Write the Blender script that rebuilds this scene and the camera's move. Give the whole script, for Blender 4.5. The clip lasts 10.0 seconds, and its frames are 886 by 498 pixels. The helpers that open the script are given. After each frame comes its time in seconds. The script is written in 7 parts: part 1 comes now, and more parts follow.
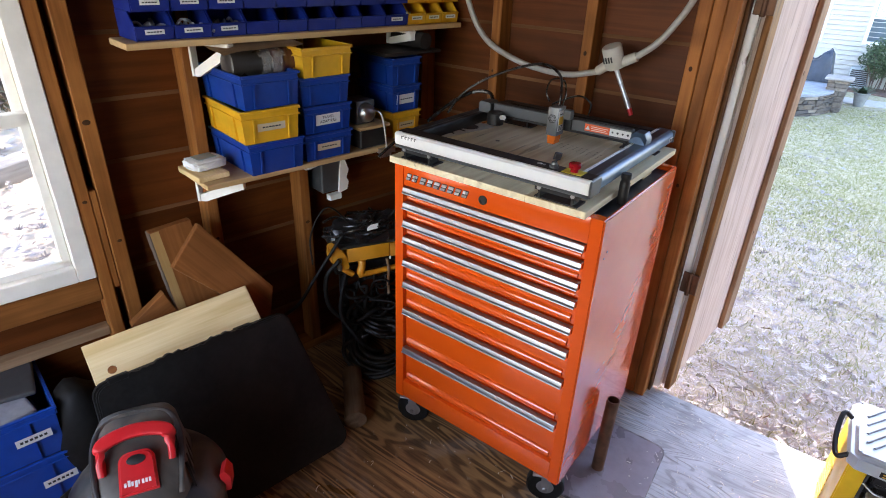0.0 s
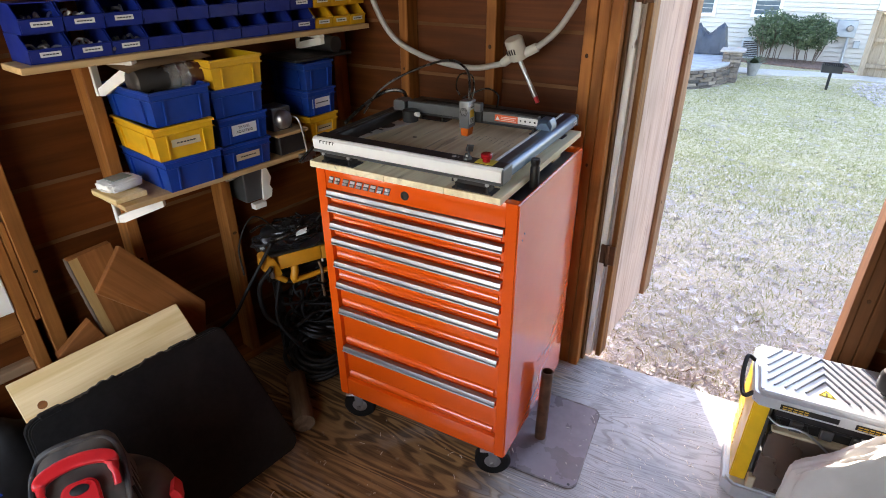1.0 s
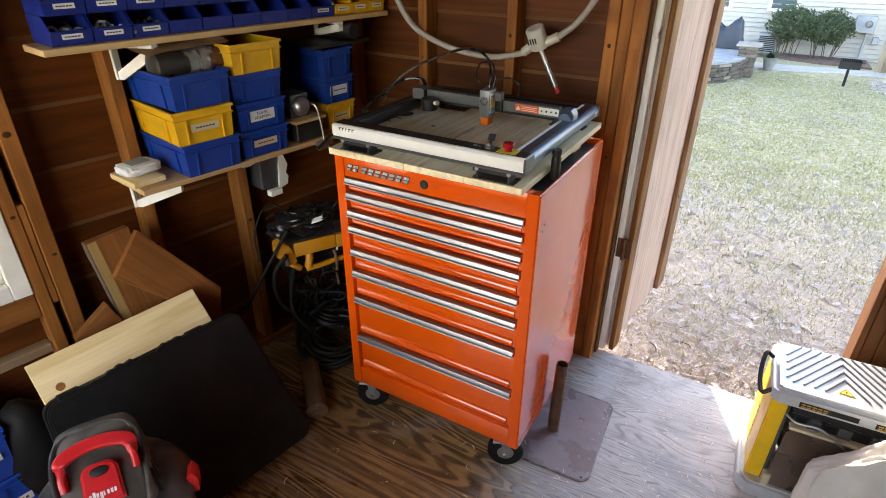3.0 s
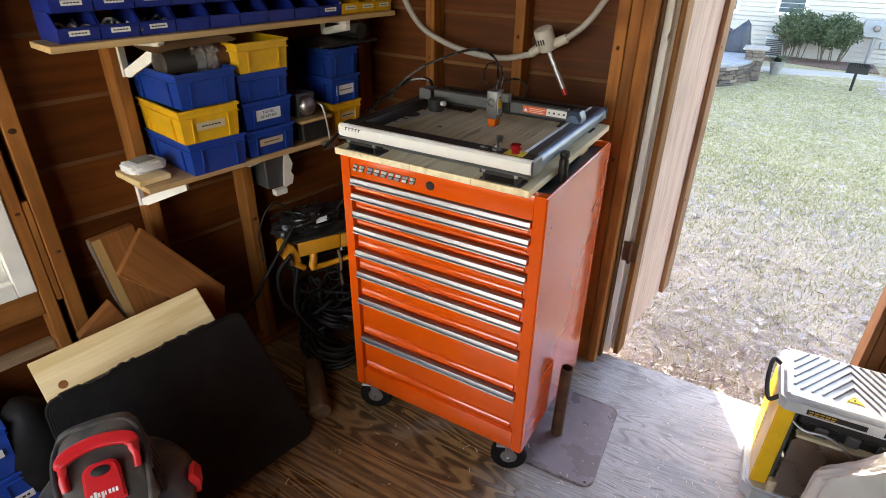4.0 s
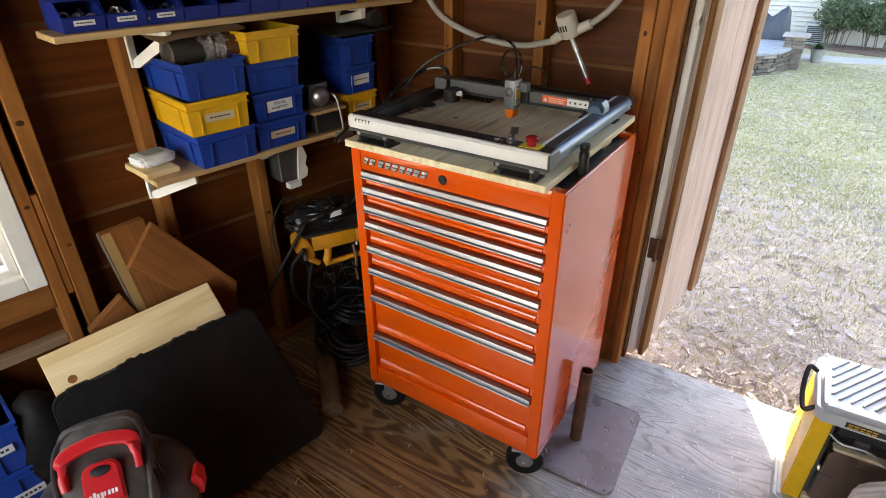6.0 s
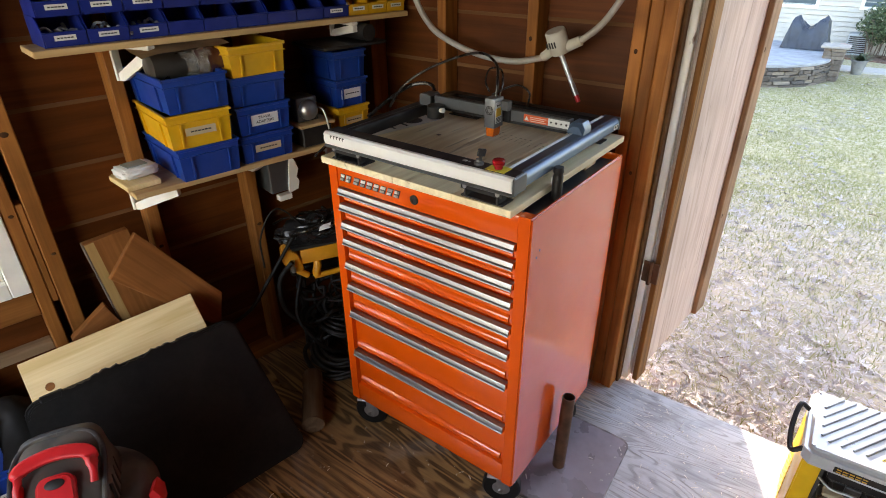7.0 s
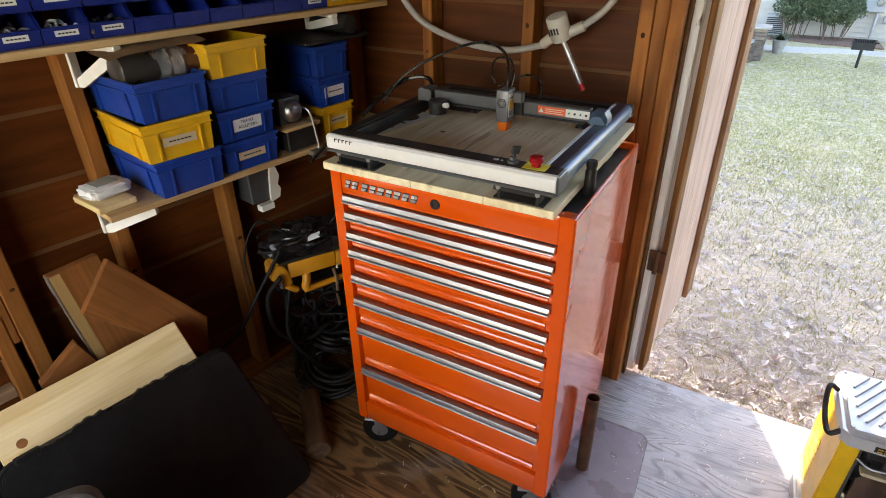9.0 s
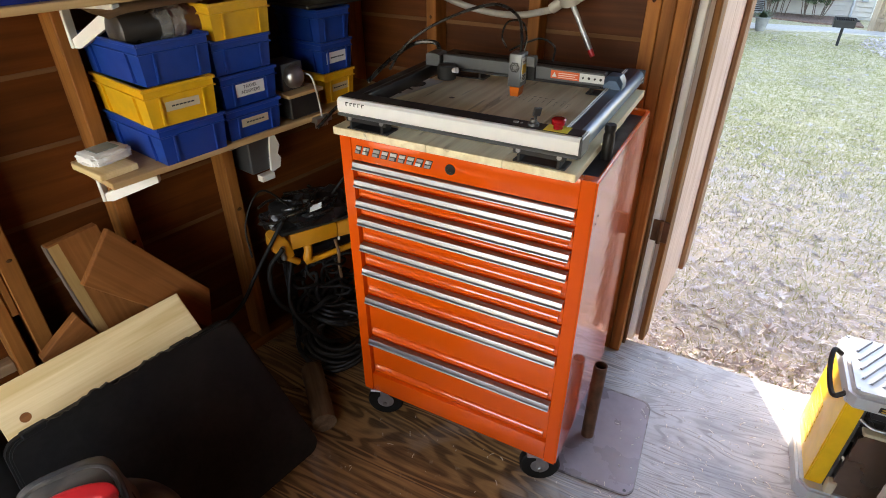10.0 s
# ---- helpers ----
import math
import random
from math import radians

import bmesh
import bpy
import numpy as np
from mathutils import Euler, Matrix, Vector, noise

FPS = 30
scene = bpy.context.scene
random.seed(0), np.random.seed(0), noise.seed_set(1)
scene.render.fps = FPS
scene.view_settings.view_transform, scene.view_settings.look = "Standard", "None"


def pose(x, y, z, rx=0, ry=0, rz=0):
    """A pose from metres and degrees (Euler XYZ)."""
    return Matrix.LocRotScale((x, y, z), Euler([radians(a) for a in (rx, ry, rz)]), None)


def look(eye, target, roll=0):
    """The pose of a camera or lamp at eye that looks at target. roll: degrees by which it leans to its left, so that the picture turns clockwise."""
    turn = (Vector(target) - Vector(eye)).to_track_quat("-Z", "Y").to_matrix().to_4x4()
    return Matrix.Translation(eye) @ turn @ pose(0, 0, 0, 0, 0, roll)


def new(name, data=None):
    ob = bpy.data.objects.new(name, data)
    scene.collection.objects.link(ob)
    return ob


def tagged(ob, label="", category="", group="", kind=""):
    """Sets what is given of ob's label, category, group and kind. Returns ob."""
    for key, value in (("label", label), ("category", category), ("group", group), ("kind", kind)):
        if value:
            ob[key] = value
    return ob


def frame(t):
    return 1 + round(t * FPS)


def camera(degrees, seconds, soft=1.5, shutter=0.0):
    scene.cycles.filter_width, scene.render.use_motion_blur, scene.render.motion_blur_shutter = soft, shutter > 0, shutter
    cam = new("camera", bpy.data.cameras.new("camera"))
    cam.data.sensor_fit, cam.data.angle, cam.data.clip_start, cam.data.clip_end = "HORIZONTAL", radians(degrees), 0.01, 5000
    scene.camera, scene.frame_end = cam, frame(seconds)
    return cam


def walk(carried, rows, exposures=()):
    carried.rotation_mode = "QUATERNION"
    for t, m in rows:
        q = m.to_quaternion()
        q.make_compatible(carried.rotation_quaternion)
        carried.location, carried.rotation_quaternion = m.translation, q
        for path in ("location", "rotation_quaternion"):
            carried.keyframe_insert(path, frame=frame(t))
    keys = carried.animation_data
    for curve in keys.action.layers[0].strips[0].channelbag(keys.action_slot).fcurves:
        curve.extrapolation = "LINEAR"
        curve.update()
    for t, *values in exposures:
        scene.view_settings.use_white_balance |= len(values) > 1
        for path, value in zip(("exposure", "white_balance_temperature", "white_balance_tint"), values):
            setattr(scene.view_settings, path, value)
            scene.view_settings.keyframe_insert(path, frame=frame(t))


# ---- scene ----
cam = camera(76.0, 10.0, 1.0)
PATH = [
    (0, (0.428, -1.233, 1.602), (-0.627, 0.196, 0.681), 2.2),
    (0.2, (0.45, -1.264, 1.604), (-0.506, 0.241, 0.699), 2.0),
    (0.5, (0.476, -1.273, 1.63), (-0.415, 0.263, 0.709), 0.8),
    (1, (0.483, -1.265, 1.631), (-0.382, 0.277, 0.695), -0.3),
    (1.5, (0.479, -1.261, 1.626), (-0.394, 0.271, 0.681), -0.7),
    (2, (0.477, -1.27, 1.622), (-0.403, 0.251, 0.667), -0.4),
    (2.5, (0.464, -1.277, 1.621), (-0.413, 0.242, 0.661), -0.0),
    (4, (0.441, -1.269, 1.618), (-0.45, 0.243, 0.659), 0.8),
    (4.5, (0.436, -1.265, 1.612), (-0.453, 0.243, 0.645), 0.6),
    (5, (0.431, -1.26, 1.61), (-0.46, 0.244, 0.638), 0.5),
    (5.5, (0.423, -1.252, 1.598), (-0.478, 0.238, 0.614), 0.7),
    (5.7, (0.423, -1.234, 1.597), (-0.495, 0.242, 0.607), 0.3),
    (6.8, (0.532, -1.066, 1.604), (-0.53, 0.327, 0.639), -0.4),
    (7, (0.539, -1.057, 1.618), (-0.514, 0.341, 0.65), -0.3),
    (7.5, (0.534, -1.04, 1.619), (-0.536, 0.353, 0.663), -1.1),
    (8, (0.489, -1.042, 1.615), (-0.558, 0.364, 0.652), -1.7),
    (8.5, (0.385, -1.051, 1.611), (-0.579, 0.404, 0.636), -1.2),
    (9, (0.3, -1.071, 1.595), (-0.582, 0.425, 0.603), -1.0),
    (9.5, (0.258, -1.098, 1.567), (-0.566, 0.41, 0.543), -0.6),
    (10, (0.228, -1.111, 1.558), (-0.58, 0.384, 0.504), -0.2),
]
walk(cam, [(t, look(eye, target, roll)) for t, eye, target, roll in PATH], [(0, 3.22, 6200, 19), (0.5, 3.18, 6350, 19), (1, 3.16, 6650, 18.5), (1.5, 3.15, 6850, 17.5), (2, 3.15, 7000, 16.5), (2.5, 3.15, 7100, 16), (4, 3.15, 7150, 16), (10, 3.15, 7150, 16)])

# ---- light ----
SUN_FROM = Vector((-0.42, 0.91, 0.306)).normalized()
world = bpy.data.worlds.new("sky")
scene.world = world
world.use_nodes = True
wn = world.node_tree
sky = wn.nodes.new("ShaderNodeTexSky")
sky.sky_type, sky.sun_disc = "NISHITA", False
sky.sun_elevation = math.asin(SUN_FROM.z)
sky.sun_rotation = math.atan2(SUN_FROM.x, SUN_FROM.y)
wn.links.new(sky.outputs[0], wn.nodes["Background"].inputs[0])
wn.nodes["Background"].inputs[1].default_value = 0.15
sun_data = bpy.data.lights.new("sun", "SUN")
sun_data.energy, sun_data.angle, sun_data.color = 2.6, radians(0.6), (1.0, 0.93, 0.82)
sun = new("sun", sun_data)
sun.matrix_world = look(SUN_FROM * 20, (0, 0, 0))


def fill_lamp(name, place, target, sx, sy, watts):
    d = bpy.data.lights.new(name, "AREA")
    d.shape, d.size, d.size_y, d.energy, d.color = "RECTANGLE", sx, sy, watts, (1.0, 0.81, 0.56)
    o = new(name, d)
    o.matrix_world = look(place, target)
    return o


# added fill lamp in an unseen opening behind the camera; brightens the room
fill_lamp("unseen_fill_lamp", (-0.36, -2.68, 1.45), (-0.3, 0, 0.8), 2.1, 1.4, 2.95)

# ---- materials ----
def mat(name):
    m = bpy.data.materials.new(name)
    m.use_nodes = True
    return m, m.node_tree, m.node_tree.nodes["Principled BSDF"]


def ramp(nt, fac, stops):
    r = nt.nodes.new("ShaderNodeValToRGB")
    while len(r.color_ramp.elements) < len(stops):
        r.color_ramp.elements.new(0.5)
    for e, (p, c) in zip(r.color_ramp.elements, stops):
        e.position, e.color = p, (*c, 1)
    nt.links.new(fac, r.inputs[0])
    return r.outputs[0]


def tex(nt, kind, scale, stretch=(1, 1, 1), detail=4, distort=0.0, coord="Object", turn=(0, 0, 0)):
    tc = nt.nodes.new("ShaderNodeTexCoord")
    mp = nt.nodes.new("ShaderNodeMapping")
    mp.inputs["Scale"].default_value = stretch
    mp.inputs["Rotation"].default_value = [radians(a) for a in turn]
    nt.links.new(tc.outputs[coord], mp.inputs[0])
    info = nt.nodes.new("ShaderNodeObjectInfo")
    off = nt.nodes.new("ShaderNodeVectorMath")
    off.operation = "MULTIPLY_ADD"
    nt.links.new(info.outputs["Random"], off.inputs[0])
    off.inputs[1].default_value = (17, 31, 23)
    nt.links.new(mp.outputs[0], off.inputs[2])
    n = nt.nodes.new({"noise": "ShaderNodeTexNoise", "wave": "ShaderNodeTexWave", "voronoi": "ShaderNodeTexVoronoi"}[kind])
    n.inputs["Scale"].default_value = scale
    if kind != "voronoi":
        n.inputs["Detail"].default_value = detail
        n.inputs["Distortion"].default_value = distort
    nt.links.new(off.outputs[0], n.inputs["Vector"])
    return n.outputs["Distance" if kind == "voronoi" else ("Color" if kind == "wave" else "Fac")]


def mixc(nt, fac, a, b, mode="MIX"):
    x = nt.nodes.new("ShaderNodeMix")
    x.data_type, x.blend_type = "RGBA", mode
    for sock, v in ((x.inputs[0], fac), (x.inputs[6], a), (x.inputs[7], b)):
        if hasattr(v, "is_output"):
            nt.links.new(v, sock)
        else:
            sock.default_value = v if isinstance(v, (int, float)) else (*v, 1)
    return x.outputs[2]


def bump(nt, b, height, strength, dist=0.002):
    n = nt.nodes.new("ShaderNodeBump")
    n.inputs["Strength"].default_value, n.inputs["Distance"].default_value = strength, dist
    nt.links.new(height, n.inputs["Height"])
    nt.links.new(n.outputs[0], b.inputs["Normal"])


def hue_by_object(nt, colour, amount):
    info = nt.nodes.new("ShaderNodeObjectInfo")
    mr = nt.nodes.new("ShaderNodeMapRange")
    mr.inputs["To Min"].default_value, mr.inputs["To Max"].default_value = 1 - amount, 1 + amount
    nt.links.new(info.outputs["Random"], mr.inputs["Value"])
    hs = nt.nodes.new("ShaderNodeHueSaturation")
    nt.links.new(mr.outputs[0], hs.inputs["Value"])
    nt.links.new(colour, hs.inputs["Color"])
    return hs.outputs[0]


def rings_of(nt, scale, stretch, freq, distort=0.3, detail=2):
    """Growth-ring lines: contours of a long stretched noise field."""
    n = tex(nt, "noise", scale, stretch, detail, distort)
    k = nt.nodes.new("ShaderNodeMath")
    k.operation = "MULTIPLY"
    nt.links.new(n, k.inputs[0])
    k.inputs[1].default_value = freq
    s = nt.nodes.new("ShaderNodeMath")
    s.operation = "SINE"
    nt.links.new(k.outputs[0], s.inputs[0])
    r = nt.nodes.new("ShaderNodeMapRange")
    r.inputs["From Min"].default_value = -1
    nt.links.new(s.outputs[0], r.inputs["Value"])
    return r.outputs[0]


def wood(name, dark, light, axis="z", rough=0.65, stain=0.35, rings=60.0, vary=0.12, contrast=1.0, dashes=0.0):
    """Sawn wood with grain along one local axis."""
    m, nt, b = mat(name)
    st = [1.0, 1.0, 1.0]
    st["xyz".index(axis)] = 0.07
    g = rings_of(nt, 7.0, st, rings)
    fine = tex(nt, "noise", 170, [s if s == 1 else 0.03 for s in st], 3)
    mid = [(a + c) / 2 for a, c in zip(dark, light)]
    lo = [a + (c - a) * 0.5 * contrast for a, c in zip(mid, dark)]
    base = ramp(nt, g, [(0.1, light), (0.55, mid), (0.95, lo)])
    base = mixc(nt, 0.4, base, ramp(nt, fine, [(0.3, dark), (0.7, light)]))
    streak = tex(nt, "noise", 16, [s if s == 1 else 0.05 for s in st], 4, 0.5)
    base = mixc(nt, 0.35, base, ramp(nt, streak, [(0.35, dark), (0.65, light)]))
    big = tex(nt, "noise", 2.6, (1, 1, 1), 7, 1.0)
    base = mixc(nt, ramp(nt, big, [(0.42, (0, 0, 0)), (0.72, (stain,) * 3)]), base, [c * 0.35 for c in dark])
    if dashes:
        split = tex(nt, "noise", 42, [s if s == 1 else 0.10 for s in st], 2, 0.2)
        base = mixc(nt, ramp(nt, split, [(0.645, (0, 0, 0)), (0.69, (dashes,) * 3)]), base, (0.06, 0.035, 0.025))
    nt.links.new(hue_by_object(nt, base, vary), b.inputs["Base Color"])
    b.inputs["Roughness"].default_value = rough
    b.inputs["Specular IOR Level"].default_value = 0.18
    bump(nt, b, fine, 0.35, 0.001)
    return m


def plain(name, colour, rough=0.5, metal=0.0, mottle=0.1, scale=30, bumps=0.05, dust=0.0, coat=0.0, even=0.0, spec=0.5):
    """Painted, moulded or metal surface with fine variation and dust."""
    m, nt, b = mat(name)
    n = tex(nt, "noise", scale, detail=5)
    lo, hi = [c * (1 - mottle) for c in colour], [min(1, c * (1 + mottle)) for c in colour]
    c = ramp(nt, n, [(0.3, lo), (0.7, hi)])
    if dust:
        d = tex(nt, "noise", 6, detail=8, distort=0.6)
        c = mixc(nt, ramp(nt, d, [(0.45, (0, 0, 0)), (0.75, (dust,) * 3)]), c, (0.30, 0.26, 0.2))
    nt.links.new(c, b.inputs["Base Color"])
    r = ramp(nt, tex(nt, "noise", scale * 0.4, detail=6), [(0.3, (max(0.02, rough - 0.08 * (1 - even)),) * 3), (0.7, (min(1, rough + 0.1 * (1 - even)),) * 3)])
    b.inputs["Specular IOR Level"].default_value = spec
    nt.links.new(r, b.inputs["Roughness"])
    b.inputs["Metallic"].default_value = metal
    b.inputs["Coat Weight"].default_value = coat
    b.inputs["Coat Roughness"].default_value = 0.06
    if bumps:
        bump(nt, b, n, bumps, 0.001)
    return m


def plywood(name, dark, light):
    """Rotary-cut plywood: cathedral figure in fine dark lines, dirt, and by the doorway a grey stretch of wear and
    painted sky tint.
    """
    m, nt, b = mat(name)
    g = rings_of(nt, 2.6, (0.24, 1.7, 1.0), 165, 0.5, 3)
    g2 = rings_of(nt, 2.6, (0.24, 1.7, 1.0), 27, 0.5, 3)
    fine = tex(nt, "noise", 170, (0.06, 1, 1), 4)
    ragged = tex(nt, "noise", 60, (0.12, 1, 1), 4)
    mid = [(a + c) / 2 for a, c in zip(dark, light)]
    deep = [c * 0.45 for c in dark]
    base = ramp(nt, g, [(0.15, light), (0.45, mid), (0.62, dark), (0.9, deep)])
    base = mixc(nt, ramp(nt, g2, [(0.25, (0.5, 0.5, 0.5)), (0.75, (0.05, 0.05, 0.05))]), base, ramp(nt, ragged, [(0.35, dark), (0.65, light)]))
    base = mixc(nt, 0.2, base, ramp(nt, fine, [(0.35, deep), (0.65, light)]))
    dirt = tex(nt, "noise", 2.6, (0.8, 1.2, 1), 9, 0.7)
    base = mixc(nt, ramp(nt, dirt, [(0.42, (0, 0, 0)), (0.72, (0.60, 0.60, 0.60))]), base, (0.050, 0.027, 0.013))
    tc = nt.nodes.new("ShaderNodeTexCoord")
    sep = nt.nodes.new("ShaderNodeSeparateXYZ")
    nt.links.new(tc.outputs["Object"], sep.inputs[0])
    reach = []
    for axis_, lo_, hi_ in (("X", -0.22, 0.38), ("Y", -0.62, 0.42)):
        mr = nt.nodes.new("ShaderNodeMapRange")
        mr.inputs["From Min"].default_value, mr.inputs["From Max"].default_value = lo_, hi_
        nt.links.new(sep.outputs[axis_], mr.inputs["Value"])
        reach.append(mr.outputs[0])
    # doorway stretch: grey wear together with daylight put into the colour
    worn = nt.nodes.new("ShaderNodeMath")
    worn.operation = "MULTIPLY"
    nt.links.new(reach[0], worn.inputs[0]), nt.links.new(reach[1], worn.inputs[1])
    edge = nt.nodes.new("ShaderNodeMath")
    edge.operation = "MULTIPLY_ADD"
    nt.links.new(tex(nt, "noise", 4, (0.6, 1.3, 1), 7, 0.8), edge.inputs[0])
    edge.inputs[1].default_value = 0.9
    nt.links.new(worn.outputs[0], edge.inputs[2])
    g3 = rings_of(nt, 2.6, (0.24, 1.7, 1.0), 320, 0.5, 3)
    lines = ramp(nt, g3, [(0.3, (0.60, 0.60, 0.615)), (0.7, (0.55, 0.545, 0.555)), (0.95, (0.20, 0.185, 0.175))])
    grey = mixc(nt, ramp(nt, ragged, [(0.40, (0.15, 0.15, 0.15)), (0.6, (0.6, 0.6, 0.6))]), lines, (0.56, 0.555, 0.575))
    blot = tex(nt, "noise", 7, (0.6, 1.2, 1), 8, 1.0)
    grey = mixc(nt, ramp(nt, blot, [(0.48, (0, 0, 0)), (0.66, (0.65, 0.65, 0.65))]), grey, (0.29, 0.27, 0.28))
    # bluish sky reflection put into the colour as random patches
    sky_patch = tex(nt, "noise", 3.1, (0.7, 1.5, 1), 5, 0.5)
    grey = mixc(nt, ramp(nt, sky_patch, [(0.54, (0, 0, 0)), (0.66, (0.55, 0.55, 0.55))]), grey, (0.24, 0.25, 0.30))
    grey = mixc(nt, 0.18, grey, ramp(nt, fine, [(0.36, (0.13, 0.11, 0.10)), (0.5, (0.46, 0.45, 0.45)), (0.64, (0.62, 0.61, 0.62))]))
    pale = tex(nt, "noise", 11, (0.7, 1.1, 1), 6, 0.9)
    grey = mixc(nt, ramp(nt, pale, [(0.55, (0, 0, 0)), (0.66, (0.7, 0.7, 0.7))]), grey, (0.62, 0.62, 0.645))
    straw = tex(nt, "noise", 3.3, (0.8, 1.0, 1), 4, 0.6)
    grey = mixc(nt, ramp(nt, straw, [(0.60, (0, 0, 0)), (0.70, (0.5, 0.5, 0.5))]), grey, (0.58, 0.50, 0.36))
    base = mixc(nt, ramp(nt, edge.outputs[0], [(0.50, (0, 0, 0)), (0.95, (0.92, 0.92, 0.92))]), base, grey)
    spots = tex(nt, "noise", 45, (1, 1, 1), 6, 0.2)
    base = mixc(nt, ramp(nt, spots, [(0.66, (0, 0, 0)), (0.72, (0.35, 0.35, 0.35))]), base, (0.42, 0.36, 0.28))
    nt.links.new(base, b.inputs["Base Color"])
    nt.links.new(ramp(nt, blot, [(0.35, (0.46,) * 3), (0.65, (0.27,) * 3)]), b.inputs["Roughness"])
    bump(nt, b, g, 0.25, 0.0012)
    return m


M = {}
M["stud"] = wood("stud_wood", (0.15, 0.048, 0.009), (0.39, 0.152, 0.036), "z", 0.6, 0.5, 61)
M["plate"] = wood("plate_wood", (0.15, 0.048, 0.009), (0.39, 0.152, 0.036), "y", 0.6, 0.5, 61)
M["siding"] = wood("siding_wood", (0.070, 0.017, 0.0026), (0.150, 0.041, 0.007), "x", 0.55, 0.4, 55)
M["pale_lap"] = wood("pale_ledge", (0.22, 0.13, 0.065), (0.40, 0.26, 0.15), "y", 0.7, 0.3, 55)
M["lap"] = wood("paler_siding_edge", (0.10, 0.042, 0.015), (0.18, 0.085, 0.034), "x", 0.7, 0.3, 55)
M["post"] = wood("post_wood", (0.20, 0.064, 0.013), (0.47, 0.175, 0.043), "z", 0.55, 0.65, 58, contrast=1.5)
M["hinge_stile"] = wood("hinge_stile_wood", (0.07, 0.027, 0.007), (0.31, 0.135, 0.038), "z", 0.55, 0.4, 95, contrast=1.9)
M["pine"] = wood("fresh_pine", (0.62, 0.42, 0.165), (0.90, 0.72, 0.42), "x", 0.55, 0.06, 60, 0.05, contrast=1.4)
M["pine_y"] = wood("fresh_pine_y", (0.42, 0.26, 0.11), (0.62, 0.43, 0.22), "y", 0.55, 0.1, 70, 0.05)
M["door_face"] = wood("weathered_door_panel", (0.41, 0.31, 0.255), (0.62, 0.51, 0.445), "z", 0.75, 0.15, 64, contrast=0.7, dashes=0.3)
M["door_stile"] = wood("door_stile", (0.12, 0.066, 0.036), (0.26, 0.155, 0.088), "z", 0.6, 0.5, 64)
M["board"] = wood("old_board_top", (0.68, 0.53, 0.31), (0.93, 0.82, 0.57), "y", 0.55, 0.2, 58, 0.08, contrast=1.4, dashes=0.35)
M["pencil"] = plain("pencil_brown", (0.20, 0.15, 0.10), 0.7, 0, 0.3, 40, 0.0)
M["floor"] = plywood("floor_plywood", (0.105, 0.053, 0.020), (0.44, 0.27, 0.115))
M["orange"] = plain("orange_enamel", (0.78, 0.094, 0.004), 0.2, 0, 0.02, 9, 0.10, 0.0, 1.0, 0.8)
M["orange"].node_tree.nodes["Principled BSDF"].inputs["Coat IOR"].default_value = 1.62
m, nt, b = mat("orange_side_enamel")
wave = tex(nt, "noise", 13, (1, 0.5, 1.1), 2, 0.25)
nt.links.new(ramp(nt, tex(nt, "noise", 7, detail=4), [(0.3, (0.72, 0.082, 0.0036)), (0.7, (0.76, 0.094, 0.0044))]), b.inputs["Base Color"])
b.inputs["Roughness"].default_value = 0.22
b.inputs["Coat Weight"].default_value, b.inputs["Coat Roughness"].default_value, b.inputs["Coat IOR"].default_value = 1.0, 0.07, 1.38
b.inputs["Specular IOR Level"].default_value = 0.3
dent = nt.nodes.new("ShaderNodeBump")
dent.inputs["Strength"].default_value, dent.inputs["Distance"].default_value = 0.17, 0.005
nt.links.new(wave, dent.inputs["Height"])
nt.links.new(dent.outputs[0], b.inputs["Normal"])
nt.links.new(dent.outputs[0], b.inputs["Coat Normal"])
M["orange_side"] = m
M["chrome"] = plain("polished_trim", (0.34, 0.335, 0.325), 0.36, 1.0, 0.03, 40, 0.0, even=0.9)
M["steel"] = plain("dull_steel", (0.42, 0.42, 0.42), 0.4, 1.0, 0.15, 25, 0.05)
M["dark"] = plain("black_plastic", (0.013, 0.013, 0.014), 0.45, 0, 0.2, 50, 0.08, 0.06, spec=0.35)
M["case"] = plain("black_case_plastic", (0.008, 0.008, 0.008), 0.62, 0, 0.2, 80, 0.15, 0.03, spec=0.22)
M["rubber"] = plain("black_rubber", (0.007, 0.007, 0.007), 0.55, 0, 0.2, 60, 0.1, 0.02, spec=0.2)
M["cable"] = plain("glossy_black_cable", (0.012, 0.012, 0.012), 0.25, 0, 0.1, 60, 0.0, spec=0.6)
M["hose"] = plain("black_hose", (0.008, 0.008, 0.008), 0.42, 0, 0.2, 60, 0.1, 0.05, spec=0.35)
M["mat_top"] = plain("black_liner", (0.02, 0.022, 0.025), 0.35, 0, 0.2, 60, 0.1)
M["blue"] = plain("blue_bin_plastic", (0.005, 0.041, 0.26), 0.4, 0, 0.1, 25, 0.06, 0.05, spec=0.35)
# lighter copy of the bin blue: window light on the crates put into colour
M["lit_crate_blue"] = plain("lit_crate_blue_plastic", (0.008, 0.060, 0.36), 0.36, 0, 0.1, 25, 0.06, 0.05, spec=0.4)
M["deep_blue"] = plain("royal_blue_plastic", (0.006, 0.019, 0.19), 0.42, 0, 0.1, 25, 0.06, 0.04, spec=0.3)
M["yellow"] = plain("yellow_bin_plastic", (0.68, 0.37, 0.010), 0.38, 0, 0.08, 25, 0.06, 0.06)
M["white"] = plain("white_paint", (0.84, 0.81, 0.74), 0.4, 0, 0.05, 20, 0.05, 0.1)
M["label"] = plain("paper_label", (0.72, 0.72, 0.70), 0.7, 0, 0.03, 40, 0.0)
M["ink"] = plain("printed_ink", (0.03, 0.03, 0.03), 0.6, 0, 0.0, 40, 0.0)
